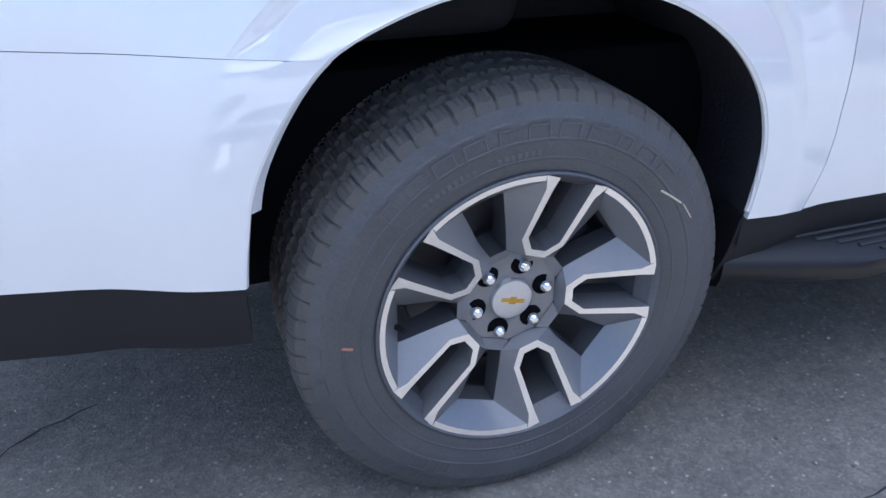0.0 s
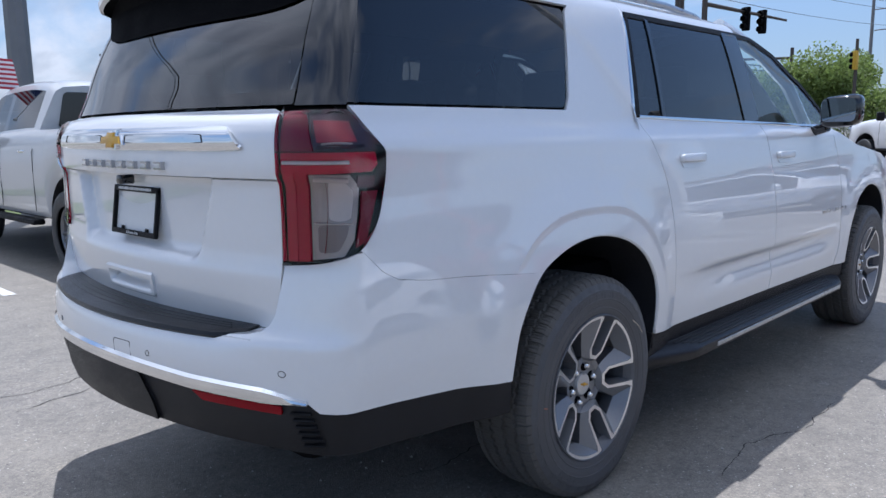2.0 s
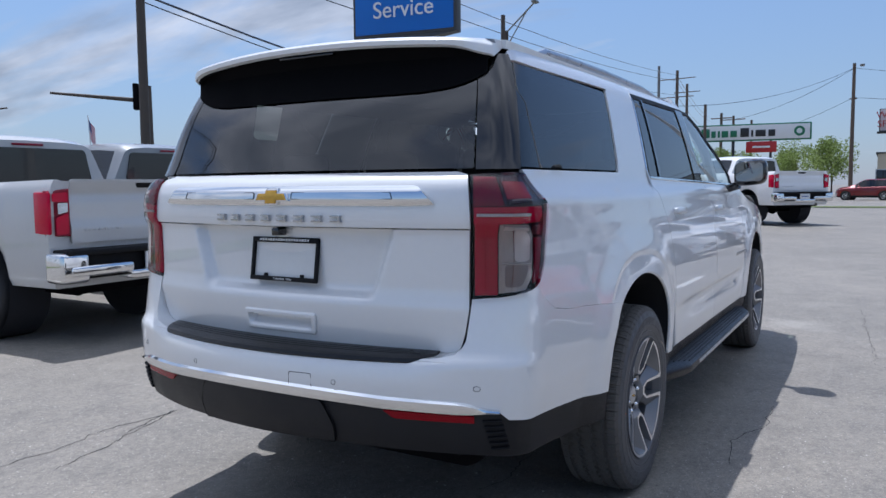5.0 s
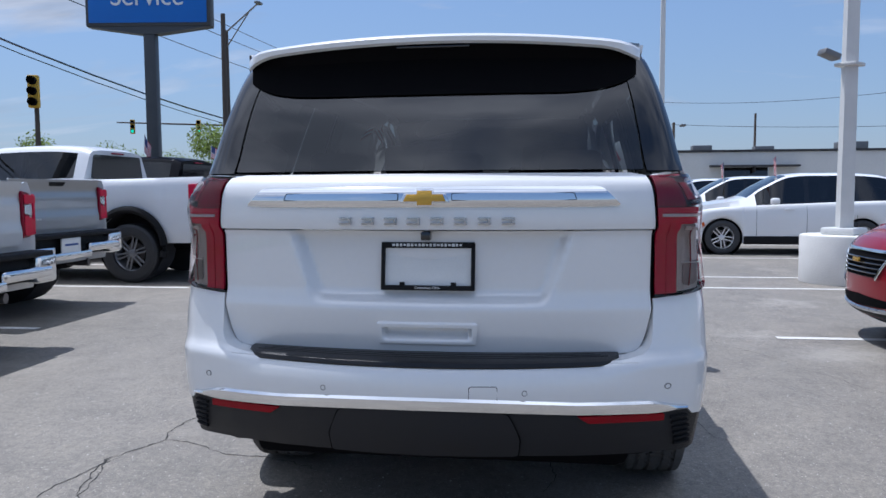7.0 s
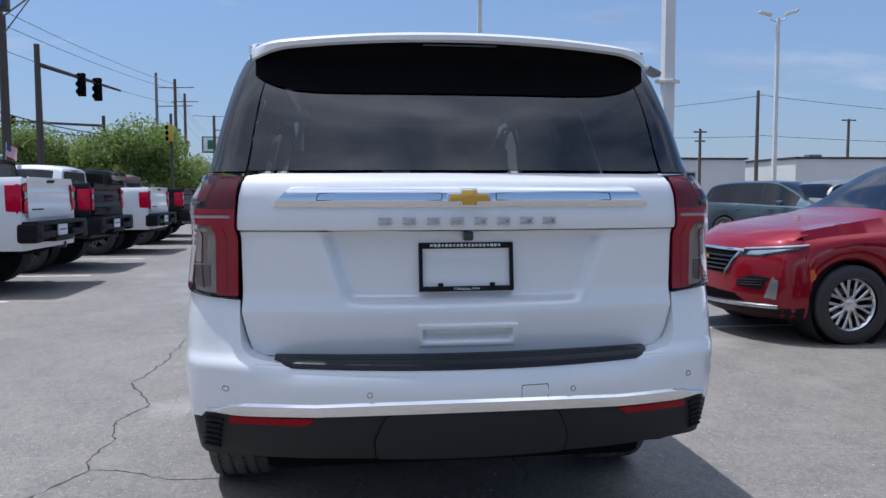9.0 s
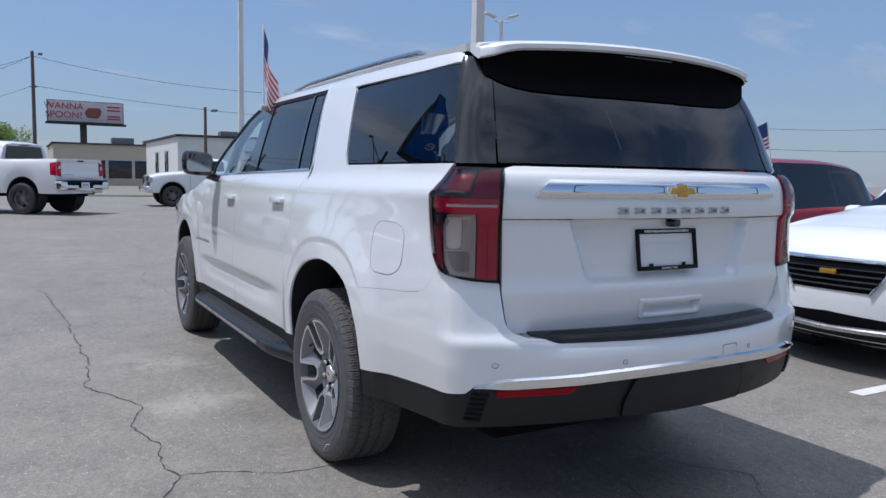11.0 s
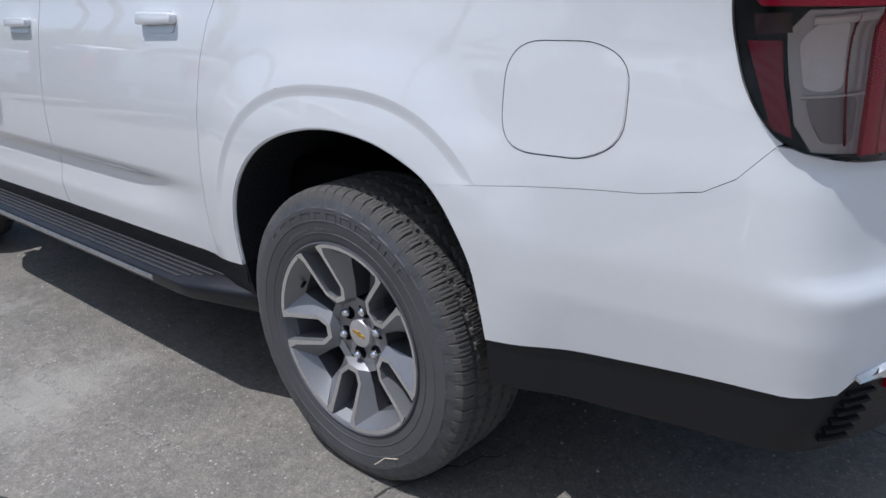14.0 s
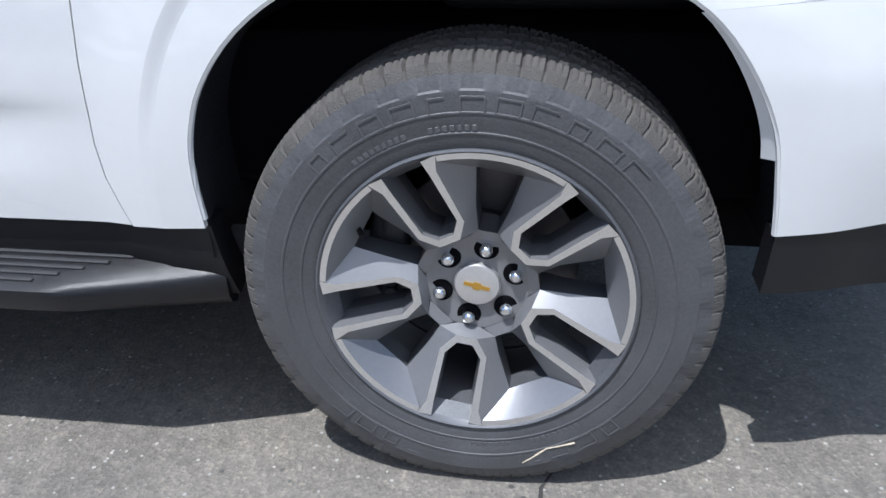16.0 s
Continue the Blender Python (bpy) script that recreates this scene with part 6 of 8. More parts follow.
        part("intake_trim", faced(panel([[(0.64, 0.41), (0.71, 0.40), (0.72, 0.57), (0.685, 0.60)]], sk(0.010), 0.04, 0.04, 0, 0.012), out), M_SATIN, car)
        part("lower_grille", faced(panel([[(0.0, 0.34), (0.50, 0.36), (0.42, 0.42), (0.0, 0.44)]], sk(0.005), 0.05, 0.03, 0, 0.01), out), M_DARK, car)
        part("skid_trim", strip_on(sk(0.004), lambda t: (0.001 + 0.72 * t, 0.315 + 0.02 * t), 0.018, 0.02, 14, (1.3, 0)), M_SATIN, car, "silver skid trim")
        part("chin", faced(panel([[(0.0, 0.20), (0.87, 0.22), (0.87, 0.33), (0.70, 0.315), (0.0, 0.295)]], sk(0.003), 0.06, 0.04, 0, 0.02), out), M_BLACK, car)
        part("side_marker", faced(panel([[(1.00, 0.56), (1.05, 0.60), (1.03, 0.68), (0.99, 0.66)]], lambda u, v: front_skin(nose_x, half_w, sd, 0.45, 0.42, 3.16, 0.1, 0.004)(u - 0.10, v), 0.04, 0.04, 0, 0.004), Vector((0, sd, 0))), M_ORANGE, car, "amber side marker")
        m = box((0.17, 0.19, 0.14), (1.74, sd * 1.02, 1.10), 0.05, 3)
        part("door_mirror", m, coat, car)
        for x in (0.42, 1.42):
            part("door_handle", box((0.20, 0.03, 0.03), (x, sd * 0.925, 0.93), 0.010, 2), coat, car)
        for x in (0.12, 1.08, 2.06):
            cut = [(x + (0.30 * max(0.0, 0.62 - z) if x < 0.5 else 0.0), sd * (plan(x) * 1.0 + 0.0005), z) for z in np.linspace(0.36, 1.0, 9)]
            line = [(px, sd * (half_w(px, z) + 0.0005), z) for px, _, z in cut]
            part("door_seam", tube(line, 0.004, 4), M_DARK, car)
        part("tail_light", faced(panel([[(-1.02, 0.92), (-0.66, 0.95), (-0.74, 1.045), (-1.04, 1.04)]], lambda u, v: Vector((u, sd * (half_w(u, v) + 0.012), v)), 0.08, 0.05, 0, 0.03), Vector((0, sd, 0))), M_RED, car, "red tail light")
        for xa in axles:
            hous = lathe([(0.40, 0.0), (0.40, -0.35), (0.0, -0.35)], 32)
            part("wheel_housing", moved(hous, pose(xa, sd * 0.88, 0.345, 0, 0, 0 if sd > 0 else 180)), M_LINER, car)
            simple_wheel(0.355, 0.235, 0.112, car, pose(xa, sd * 0.80, 0.355, 0, 0, 0 if sd > 0 else 180) @ pose(0, 0, 0, 0, 25, 0), spokes, wheel_face, 0.13)
    def bonnet(u, v):
        y = u * 0.80
        x0, x1 = 3.10, nose_x(y, 0.93) - 0.004
        z0 = section(3.10)
        ys, zs = [q[0] for q in z0][::-1], [q[1] for q in z0][::-1]
        zb = float(np.interp(abs(y), ys[:6], zs[:6])) + 0.003
        return Vector((x0 + (x1 - x0) * v, y, zb + (0.928 - 0.008 * abs(y) - zb) * (0.35 * v + 0.65 * v * v)))
    part("bonnet", faced(panel([[(-1.0, 0.0), (1.0, 0.0), (1.0, 1.0), (-1.0, 1.0)]], bonnet, 0.08, 0.1, 0.0, 0.02), Vector((0, 0, 1))), coat, car)
    part("bonnet_badge", box((0.02, 0.13, 0.035), (3.66, 0, 0.735), 0.006), M_GOLD, car, "gold badge shape")
    car.matrix_world = at
    return car


def pickup(label, coat, at, group="", lift=0.0, flares=False, cab="crew", spokes=6, chrome=True):
    """A full-size pickup; origin on the ground under the rear axle, nose along +x."""
    car = thing("pickup_truck", label, "truck", group)
    bed = 0.0 if cab == "crew" else 0.25
    axles = (0.0, 3.75)
    R = 0.41 + lift * 0.25
    rail = 1.41 + lift
    tail = -1.12
    cab_back, cab_front = (0.74, 3.10) if cab == "crew" else (1.45, 3.10)
    belt = curve_through([(tail, rail + 0.03), (0.6, rail), (0.8, rail), (cab_front - 0.2, 1.34 + lift), (3.3, 1.33 + lift), (4.2, 1.24 + lift), (4.62, 1.15 + lift)])
    plan = curve_through([(tail, 0.985), (-0.6, 1.0), (0.5, 1.005), (2.5, 1.0), (3.75, 0.995), (4.4, 0.96), (4.62, 0.92)])

    def section(x):
        z0 = arch_floor(x, axles, 0.50 + lift * 0.2, 0.52 + lift * 0.6, 0.47 + lift * 0.5)
        zb, w = belt(x), plan(x)
        pts = [(w * k, z0 + (zb - z0) * t) for t, k in FLANK]
        if x > cab_front - 0.25:
            pts += [(w * 0.90, zb + 0.015), (w * 0.62, zb + 0.06), (0.0, zb + 0.07)]
        else:
            pts += [(w * 0.90, zb + 0.004), (w * 0.86, zb - 0.01), (0.0, zb - 0.02)]
        return pts
    nf = len(FLANK)
    xs = stations(tail, 4.62, 0.05, (-0.5, 0.5, 3.25, 4.25, -0.48, 0.48, 3.27, 4.23))
    sheets = loft_body(xs, section, lambda x, j: "body" if j < nf + 1 or x > cab_front - 0.25 else "bed")
    part("body", sheets["body", 0], coat, car, "", 40)
    part("bed_liner", sheets["bed", 0], M_BLACK, car)
    s = section(4.62)
    cap = bmesh.new()
    cap.faces.new([cap.verts.new((4.62, y, z)) for y, z in s] + [cap.verts.new((4.62, -y, z)) for y, z in s[:-1][::-1]])
    part("front_end", cap, coat, car)
    part("front_bumper", box((0.30, 1.96, 0.26), (4.68, 0, 0.62 + lift), 0.06, 3), M_CHROME if chrome else M_BLACK, car)
    part("grille", box((0.12, 1.40, 0.38), (4.64, 0, 0.98 + lift), 0.03, 2), M_GLOSS, car, "dark front grille")
    # cab
    roof = curve_through([(cab_back, 1.86 + lift), (cab_back + 0.18, 1.915 + lift), (cab_back + 0.7, 1.945 + lift), (2.2, 1.925 + lift), (2.45, 1.88 + lift), (3.12, 1.40 + lift), (3.25, 1.36 + lift)])

    def cab_section(x):
        zb = belt(x) - 0.01
        zr = max(roof(x), zb + 0.04)
        g = step01(0.04, 0.4, zr - zb)
        w0 = plan(x) * 0.922
        wr = w0 - 0.20 * g
        return [(w0, zb), (w0 * 0.985, zb + 0.035 * g), (wr + 0.035, zr - 0.10 * g), (wr + 0.005, zr - 0.05 * g), (wr - 0.07, zr - 0.01), (wr * 0.6, zr + 0.012), (0.0, zr + 0.018)]

    def pick(x, j):
        if j == 1 and cab_back + 0.18 < x < 3.0:
            if cab == "crew" and abs(x - 1.86) < 0.06:
                return "pillar"
            return "glass"
        if j >= 4 and 2.50 < x < 3.12:
            return "screen"
        return "body"
    sheets = loft_body(stations(cab_back, 3.25, 0.06, (1.80, 1.92)), cab_section, pick)
    names = {"body": ("cab", coat), "glass": ("side_window", M_WGLASS), "pillar": ("window_pillar", M_GLOSS), "screen": ("windscreen", M_WGLASS)}
    for (k, _), bm in sheets.items():
        for piece in pieces_of(bm):
            part(names[k][0], outward(piece), names[k][1], car, "", 40)
    s = cab_section(cab_back)
    cap = bmesh.new()
    cap.faces.new([cap.verts.new((cab_back, y, z)) for y, z in s] + [cap.verts.new((cab_back, -y, z)) for y, z in s[:-1][::-1]])
    part("cab_back", cap, coat, car)
    rw = rounded([(-0.74, rail + 0.02), (0.74, rail + 0.02), (0.66, 1.80 + lift), (-0.66, 1.80 + lift)], 0.05)
    part("rear_window", prism(rw, 0.012, lambda u, v, w: Vector((cab_back - w, u, v))), M_GLOSS, car, "dark cab rear window")
    part("brake_light", box((0.02, 0.34, 0.025), (cab_back - 0.012, 0, 1.835 + lift), 0.005), M_REDDARK, car)
    part("underbody", box((5.2, 1.3, 0.22), (1.7, 0, 0.52 + lift * 0.7), 0.05), M_DARK, car)
    part("axle", joined(box((0.12, 1.5, 0.12), (0, 0, R), 0.03), moved(lathe([(0.0, -0.14), (0.10, -0.12), (0.14, 0.0), (0.10, 0.12), (0.0, 0.14)], 20), pose(0, 0, R))), M_DARK, car)
    # tailgate and bumper
    z1, z0 = rail + 0.035, 0.90 + lift
    gate_o = rounded([(-0.79, z0), (0.79, z0), (0.79, z1), (-0.79, z1)], 0.015)

    def gate_s(u, v):
        t = (v - z0) / (z1 - z0)
        return Vector((tail - 0.012 - 0.030 * step01(0.80, 1.0, t) - 0.016 * step01(0.40, 0.20, t) + 0.012 * step01(0.62, 0.76, t) * (1 - step01(0.76, 0.86, t)), u, v))
    s = section(tail)
    cap = bmesh.new()
    cap.faces.new([cap.verts.new((tail, y, z)) for y, z in s] + [cap.verts.new((tail, -y, z)) for y, z in s[:-1][::-1]])
    part("bed_end", cap, coat, car)
    gate = part("tailgate", faced(panel([gate_o], gate_s, 0.2, 0.02, 0.0, 0.014), Vector((-1, 0, 0))), coat, car)
    part("handle", prism(rounded([(-0.12, z1 - 0.075), (0.12, z1 - 0.075), (0.145, z1 - 0.03), (-0.145, z1 - 0.03)], 0.015), 0.004, lambda u, v, w: gate_s(u, v) - Vector((w, 0, 0))), M_BLACK, gate, "black tailgate handle")
    for i in range(9):
        part("badge_block", box((0.006, 0.030, 0.022), (tail - 0.030, 0.66 - i * 0.045, z0 + 0.11), 0.002, 1), M_SATIN if chrome else M_BLACK, gate)
    for sd in (-1, 1):
        lamp_o = [(0.80, z0 + 0.06), (0.985, z0 + 0.06), (0.985, z1 - 0.10), (0.80, z1 - 0.08)]
        lamp = part("tail_light", prism(lamp_o, 0.03, lambda u, v, w: Vector((tail - w + 0.05 * max(0.0, u - 0.93) / 0.055, sd * u, v)), 0.008), M_REDDARK, car, "red tail light")
        part("side_lens", box((0.20, 0.035, z1 - z0 - 0.19), (tail + 0.085, sd * 0.972, (z0 + z1) / 2 - 0.015), 0.012), M_RED, lamp)
        part("light_block", prism(rounded([(0.82, z0 + 0.08), (0.93, z0 + 0.08), (0.93, z0 + 0.22), (0.82, z0 + 0.26)], 0.02), 0.006, lambda u, v, w: Vector((tail - 0.03 - w, sd * u, v))), M_RED, lamp)
        part("light_block", prism(rounded([(0.82, z1 - 0.19), (0.96, z1 - 0.19), (0.96, z1 - 0.12), (0.82, z1 - 0.11)], 0.02), 0.006, lambda u, v, w: Vector((tail - 0.03 - w, sd * u, v))), M_RED, lamp)
        part("reverse_block", prism(rounded([(0.82, z0 + 0.27), (0.91, z0 + 0.25), (0.91, z1 - 0.20), (0.82, z1 - 0.20)], 0.01), 0.005, lambda u, v, w: Vector((tail - 0.03 - w, sd * u, v))), M_HEAD, lamp)
    bz = 0.70 + lift
    bm_mat = M_CHROME if chrome else M_BLACK
    part("rear_bumper", joined(box((0.22, 0.62, 0.10), (tail - 0.10, 0.62, bz - 0.03), 0.03, 3), box((0.22, 0.62, 0.10), (tail - 0.10, -0.62, bz - 0.03), 0.03, 3), box((0.26, 0.26, 0.26), (tail - 0.07, 0.87, bz), 0.04, 3), box((0.26, 0.26, 0.26), (tail - 0.07, -0.87, bz), 0.04, 3), box((0.20, 0.70, 0.08), (tail - 0.11, 0, bz - 0.10), 0.02, 2)), bm_mat, car, "stepped rear bumper", 30)
    part("step_pad", joined(box((0.24, 1.90, 0.05), (tail - 0.08, 0, bz + 0.125), 0.015), box((0.12, 1.9, 0.22), (tail - 0.05, 0, bz), 0.02)), M_BLACK, car)
    plate = part("plate_panel", box((0.02, 0.34, 0.17), (tail - 0.17, 0, bz + 0.01), 0.004), M_WHITEPL, car, "white dealer plate insert")
    part("text_bar", box((0.004, 0.24, 0.022), (tail - 0.181, 0, bz + 0.02), 0.001, 1), paint_blue, plate)
    part("exhaust", tube([(tail + 0.3, -0.50, 0.48 + lift), (tail - 0.02, -0.56, 0.47 + lift)], 0.045, 14), M_STEEL, car)
    for sd in (-1, 1):
        for x in ((1.15, 2.15) if cab == "crew" else (1.75,)):
            part("door_handle", box((0.20, 0.03, 0.035), (x, sd * 0.985, 1.19 + lift), 0.012, 2), M_CHROME if chrome else M_BLACK, car)
        for x in ((0.80, 1.86, 3.05) if cab == "crew" else (1.52, 3.05)):
            part("door_seam", tube([(x, sd * (plan(x) * 0.998), z + lift) for z in (0.58, 0.8, 1.05, 1.18)] + [(x, sd * plan(x) * 0.955, 1.31 + lift)], 0.004, 4), M_DARK, car)
        part("sill_step", box((2.3, 0.12, 0.06), (1.95, sd * 0.98, 0.46 + lift), 0.02), M_BLACK, car)
        mir = box((0.14, 0.22, 0.26), (2.78, sd * 1.16, 1.42 + lift), 0.05, 3)
        part("door_mirror", mir, M_CHROME if flares else M_BLACK, car)
        part("headlamp", box((0.16, 0.30, 0.20), (4.60, sd * 0.80, 1.02 + lift), 0.03, 2), M_HEAD, car)
        for xa in axles:
            hous = lathe([(0.49 + lift * 0.2, 0.0), (0.49 + lift * 0.2, -0.38), (0.0, -0.38)], 32)
            part("wheel_housing", moved(hous, pose(xa, sd * 0.965, 0.47 + lift * 0.5, 0, 0, 0 if sd > 0 else 180)), M_LINER, car)
            if flares:
                r0 = 0.50 + lift * 0.2
                arc = [(xa + r * math.cos(a), sd * y, 0.47 + lift * 0.5 + r * math.sin(a)) for r, y in ((r0 + 0.03, 1.02),) for a in np.linspace(-0.25, math.pi + 0.25, 24)]
                part("fender_flare", tube(arc, 0.055, 8), M_BLACK, car, "black fender flare")
            simple_wheel(R, 0.262, 0.135, car, pose(xa, sd * 0.885, R, 0, 0, 0 if sd > 0 else 180) @ pose(0, 0, 0, 0, 15, 0), spokes, M_GREY, 0.10)
    car.matrix_world = at
    return car


paint_blue = material("print_blue", (0.02, 0.07, 0.25), 0.5)


def heading(x, y, deg):
    """A pose on the ground with +x turned deg degrees to the left."""
    return pose(x, y, 0, 0, 0, deg)


# trucks nose-out along the street, tails to the lane
pickup("pale silver crew-cab pickup with chrome rear bumper", P_PALE, heading(1.42, 5.20, 90), "trucks in a row")
pickup("silver grey crew-cab pickup with chrome rear bumper", P_SILVER, heading(4.07, 6.15, 90), "trucks in a row", 0.05)
pickup("white lifted pickup with black fender flares", P_WHITE, heading(7.75, 5.72, 90), "trucks in a row", 0.13, True, chrome=False)
pickup("black crew-cab pickup with dark bumper", P_BLACK, heading(11.0, 5.9, 90), "trucks in a row", 0.10, chrome=False)
pickup("white crew-cab pickup with black bumper", P_WHITE, heading(14.9, 5.9, 90), "trucks in a row", 0.06, chrome=False)
pickup("black crew-cab pickup with dark trim", P_BLACK, heading(18.4, 5.9, 90), "trucks in a row", 0.06, chrome=False)
pickup("dark red crew-cab pickup in the truck row", P_DKRED, heading(21.9, 6.4, 90), "trucks in a row", 0.05)
pickup("white lifted crew-cab pickup across the lane", P_WHITE, heading(24.6, 1.42, 48) @ Matrix.Scale(1.12, 4), "", 0.13, False)
pickup("white regular-cab work truck", P_WHITE, heading(30.5, -7.1, 90), "", 0.08, False, "regular")
# crossovers nose-in along the lane
crossover("bright red compact crossover", P_RED, heading(3.28, -6.75, 90), "", M_ALLOY, 9)
crossover("white crossover with dark alloy wheels", P_WHITE, heading(0.02, -6.55, 90), "parked crossovers", M_ALLOY, 5)
crossover("white crossover with dark alloy wheels", P_WHITE, heading(13.45, -6.75, 90), "parked crossovers", M_ALLOY, 5)
crossover("white crossover with dark alloy wheels", P_WHITE, heading(17.2, -6.5, 90), "parked crossovers", M_ALLOY, 5)
crossover("white crossover with dark alloy wheels", P_WHITE, heading(21.0, -6.3, 90), "parked crossovers", M_ALLOY, 5)
# second row, tails to the lane behind
crossover("slate blue-grey crossover in the second row", P_TEAL, heading(16.2, -10.65, 205), "second row")
crossover("taupe crossover in the second row", P_TAUPE, heading(14.4, -12.0, 285), "second row")
crossover("black crossover in the second row", P_BLACK, heading(21.0, -13.6, 268), "second row")
crossover("dark red crossover far down the lot", P_DKRED, heading(66.0, -1.9, 78), "")


# ---- markings and cracks ----
def flat(points, z, mat, name, label, category, kind=""):
    bm = bmesh.new()
    bm.faces.new([bm.verts.new((x, y, z)) for x, y in points])
    bmesh.ops.recalc_face_normals(bm, faces=bm.faces[:])
    if bm.faces[:][0].normal.z < 0:
        bmesh.ops.reverse_faces(bm, faces=bm.faces[:])
    return tagged(part(name, bm, mat, None, "", 0), label, category, kind=kind)


for x in (-0.5, 3.40, 6.97, 8.32, 11.72, 15.40, 18.92, 22.70):
    flat([(x - 0.05, -2.48), (x + 0.05, -2.48), (x + 0.05, -8.2), (x - 0.05, -8.2)], 0.004, M_LINE, "bay_line", "worn white parking bay line on asphalt", "marking", "structure")
flat([(6.92, -2.38), (8.37, -2.38), (8.37, -2.52), (6.92, -2.52)], 0.005, M_LINE, "bay_line", "worn white parking bay line on asphalt", "marking", "structure")
for x in (-0.3, 3.1, 6.3, 9.4, 12.8):
    flat([(x - 0.05, 4.6), (x + 0.05, 4.6), (x + 0.05, 9.5), (x - 0.05, 9.5)], 0.004, M_LINE, "bay_line", "worn white parking bay line on asphalt", "marking", "structure")


def crack(points, width, seed):
    """A ragged dark crack following a rough line."""
    rng = random.Random(seed)
    bm = bmesh.new()
    pts = []
    for a, b in zip(points, points[1:]):
        a, b = Vector(a), Vector(b)
        n = max(2, int((b - a).length / 0.035))
        for i in range(n):
            pts.append(a.lerp(b, i / n))
    pts.append(Vector(points[-1]))
    drift = 0.0
    rows = []
    for i, p in enumerate(pts):
        d = (pts[min(i + 1, len(pts) - 1)] - pts[max(i - 1, 0)]).normalized()
        nrm = Vector((-d.y, d.x))
        drift = drift * 0.86 + rng.uniform(-0.016, 0.016)
        w = width * 0.62 * rng.uniform(0.25, 1.3) * (0.5 + 0.5 * min(1, i / 4, (len(pts) - 1 - i) / 4))
        c = p + nrm * drift
        rows.append((bm.verts.new((*(c - nrm * w / 2), 0.002)), bm.verts.new((*(c + nrm * w / 2), 0.002))))
    for a, b in zip(rows, rows[1:]):
        bm.faces.new((a[0], b[0], b[1], a[1]))
    bmesh.ops.recalc_face_normals(bm, faces=bm.faces[:])
    for f in bm.faces:
        if f.normal.z < 0:
            f.normal_flip()
    return bm


M_CRACK = material("crack_shadow", (0.045, 0.043, 0.040), 0.95, 0, 0.3, 30)
CRACKS = [
    ([(-0.69, 1.68), (-0.27, 1.78), (0.05, 1.66), (0.17, 1.69), (0.55, 1.67), (0.71, 1.75), (0.86, 1.76), (1.16, 1.68), (1.36, 1.72), (1.62, 1.82), (1.78, 1.90), (2.26, 1.86), (3.25, 1.86), (4.55, 1.92), (6.5, 2.1)], 0.017),
    ([(0.05, 1.66), (0.03, 1.45), (-0.07, 1.34), (-0.12, 1.10), (-0.16, 0.95), (-0.3, 0.7)], 0.012),
    ([(-1.2, 1.52), (-0.71, 1.68), (-0.24, 1.79)], 0.012),
    ([(-1.9, 1.82), (-1.32, 1.79), (-1.06, 1.78), (-0.79, 1.86), (-0.22, 1.79)], 0.010),
    ([(-0.96, -0.10), (-1.16, -0.04), (-1.27, -0.12), (-1.39, -0.21), (-1.30, -0.40), (-1.33, -0.54)], 0.011),
    ([(-1.27, -0.12), (-1.13, -0.22), (-1.05, -0.16)], 0.009),
    ([(-1.39, -0.21), (-1.9, -0.3), (-2.6, -0.45)], 0.008),
    ([(-1.33, -0.54), (-1.12, -0.72), (-0.98, -0.62), (-0.80, -0.48)], 0.010),
    ([(-0.42, -0.38), (-0.20, -0.45), (0.10, -0.40)], 0.009),
    ([(0.45, -1.32), (0.80, -1.22), (1.15, -1.40), (1.60, -1.35)], 0.010),
    ([(0.9, -4.6), (1.5, -2.6), (3.2, -1.9), (6.0, -1.7)], 0.007),
    ([(3.4, -1.6), (3.2, -2.8), (3.0, -4.2)], 0.006),
    ([(4.0, 0.6), (7.0, 0.9), (10.0, 0.2), (14.0, 0.6)], 0.010),
]
bm = joined(*[crack(p, w, 10 + i) for i, (p, w) in enumerate(CRACKS)])
tagged(part("asphalt_crack", bm, M_CRACK, None, "", 0), "thin ragged dark cracks in the asphalt", "crack", kind="stuff")
# pale scuffs where tyres have turned
M_SCUFF = material("scuff_dust", (0.36, 0.335, 0.30), 0.9, 0, 0.1, 20)
sn, sl = M_SCUFF.node_tree.nodes, M_SCUFF.node_tree.links
s_co, s_noise, s_ramp, s_clear, s_mix = sn.new("ShaderNodeTexCoord"), sn.new("ShaderNodeTexNoise"), sn.new("ShaderNodeMapRange"), sn.new("ShaderNodeBsdfTransparent"), sn.new("ShaderNodeMixShader")
s_noise.inputs["Scale"].default_value, s_noise.inputs["Detail"].default_value = 38, 6
s_ramp.inputs["From Min"].default_value, s_ramp.inputs["From Max"].default_value = 0.42, 0.70
s_ramp.inputs["To Min"].default_value, s_ramp.inputs["To Max"].default_value = 0.0, 0.75
sl.new(s_co.outputs["Object"], s_noise.inputs["Vector"]), sl.new(s_noise.outputs["Fac"], s_ramp.inputs["Value"]), sl.new(s_ramp.outputs[0], s_mix.inputs["Fac"])
sl.new(s_clear.outputs[0], s_mix.inputs[1]), sl.new(sn["Principled BSDF"].outputs[0], s_mix.inputs[2]), sl.new(s_mix.outputs[0], sn["Material Output"].inputs["Surface"])
SCUFFS = [([(2.6, 1.30), (1.72, 1.36), (1.20, 1.36), (0.80, 1.33), (0.42, 1.28)], 0.075), ([(0.44, 1.28), (0.40, 1.25), (0.41, 1.20)], 0.05), ([(2.2, 1.50), (1.5, 1.53), (0.9, 1.50), (0.5, 1.47)], 0.05)]
bm = joined(*[crack(p, w, 60 + i) for i, (p, w) in enumerate(SCUFFS)])
for v in bm.verts:
    v.co.z += 0.001
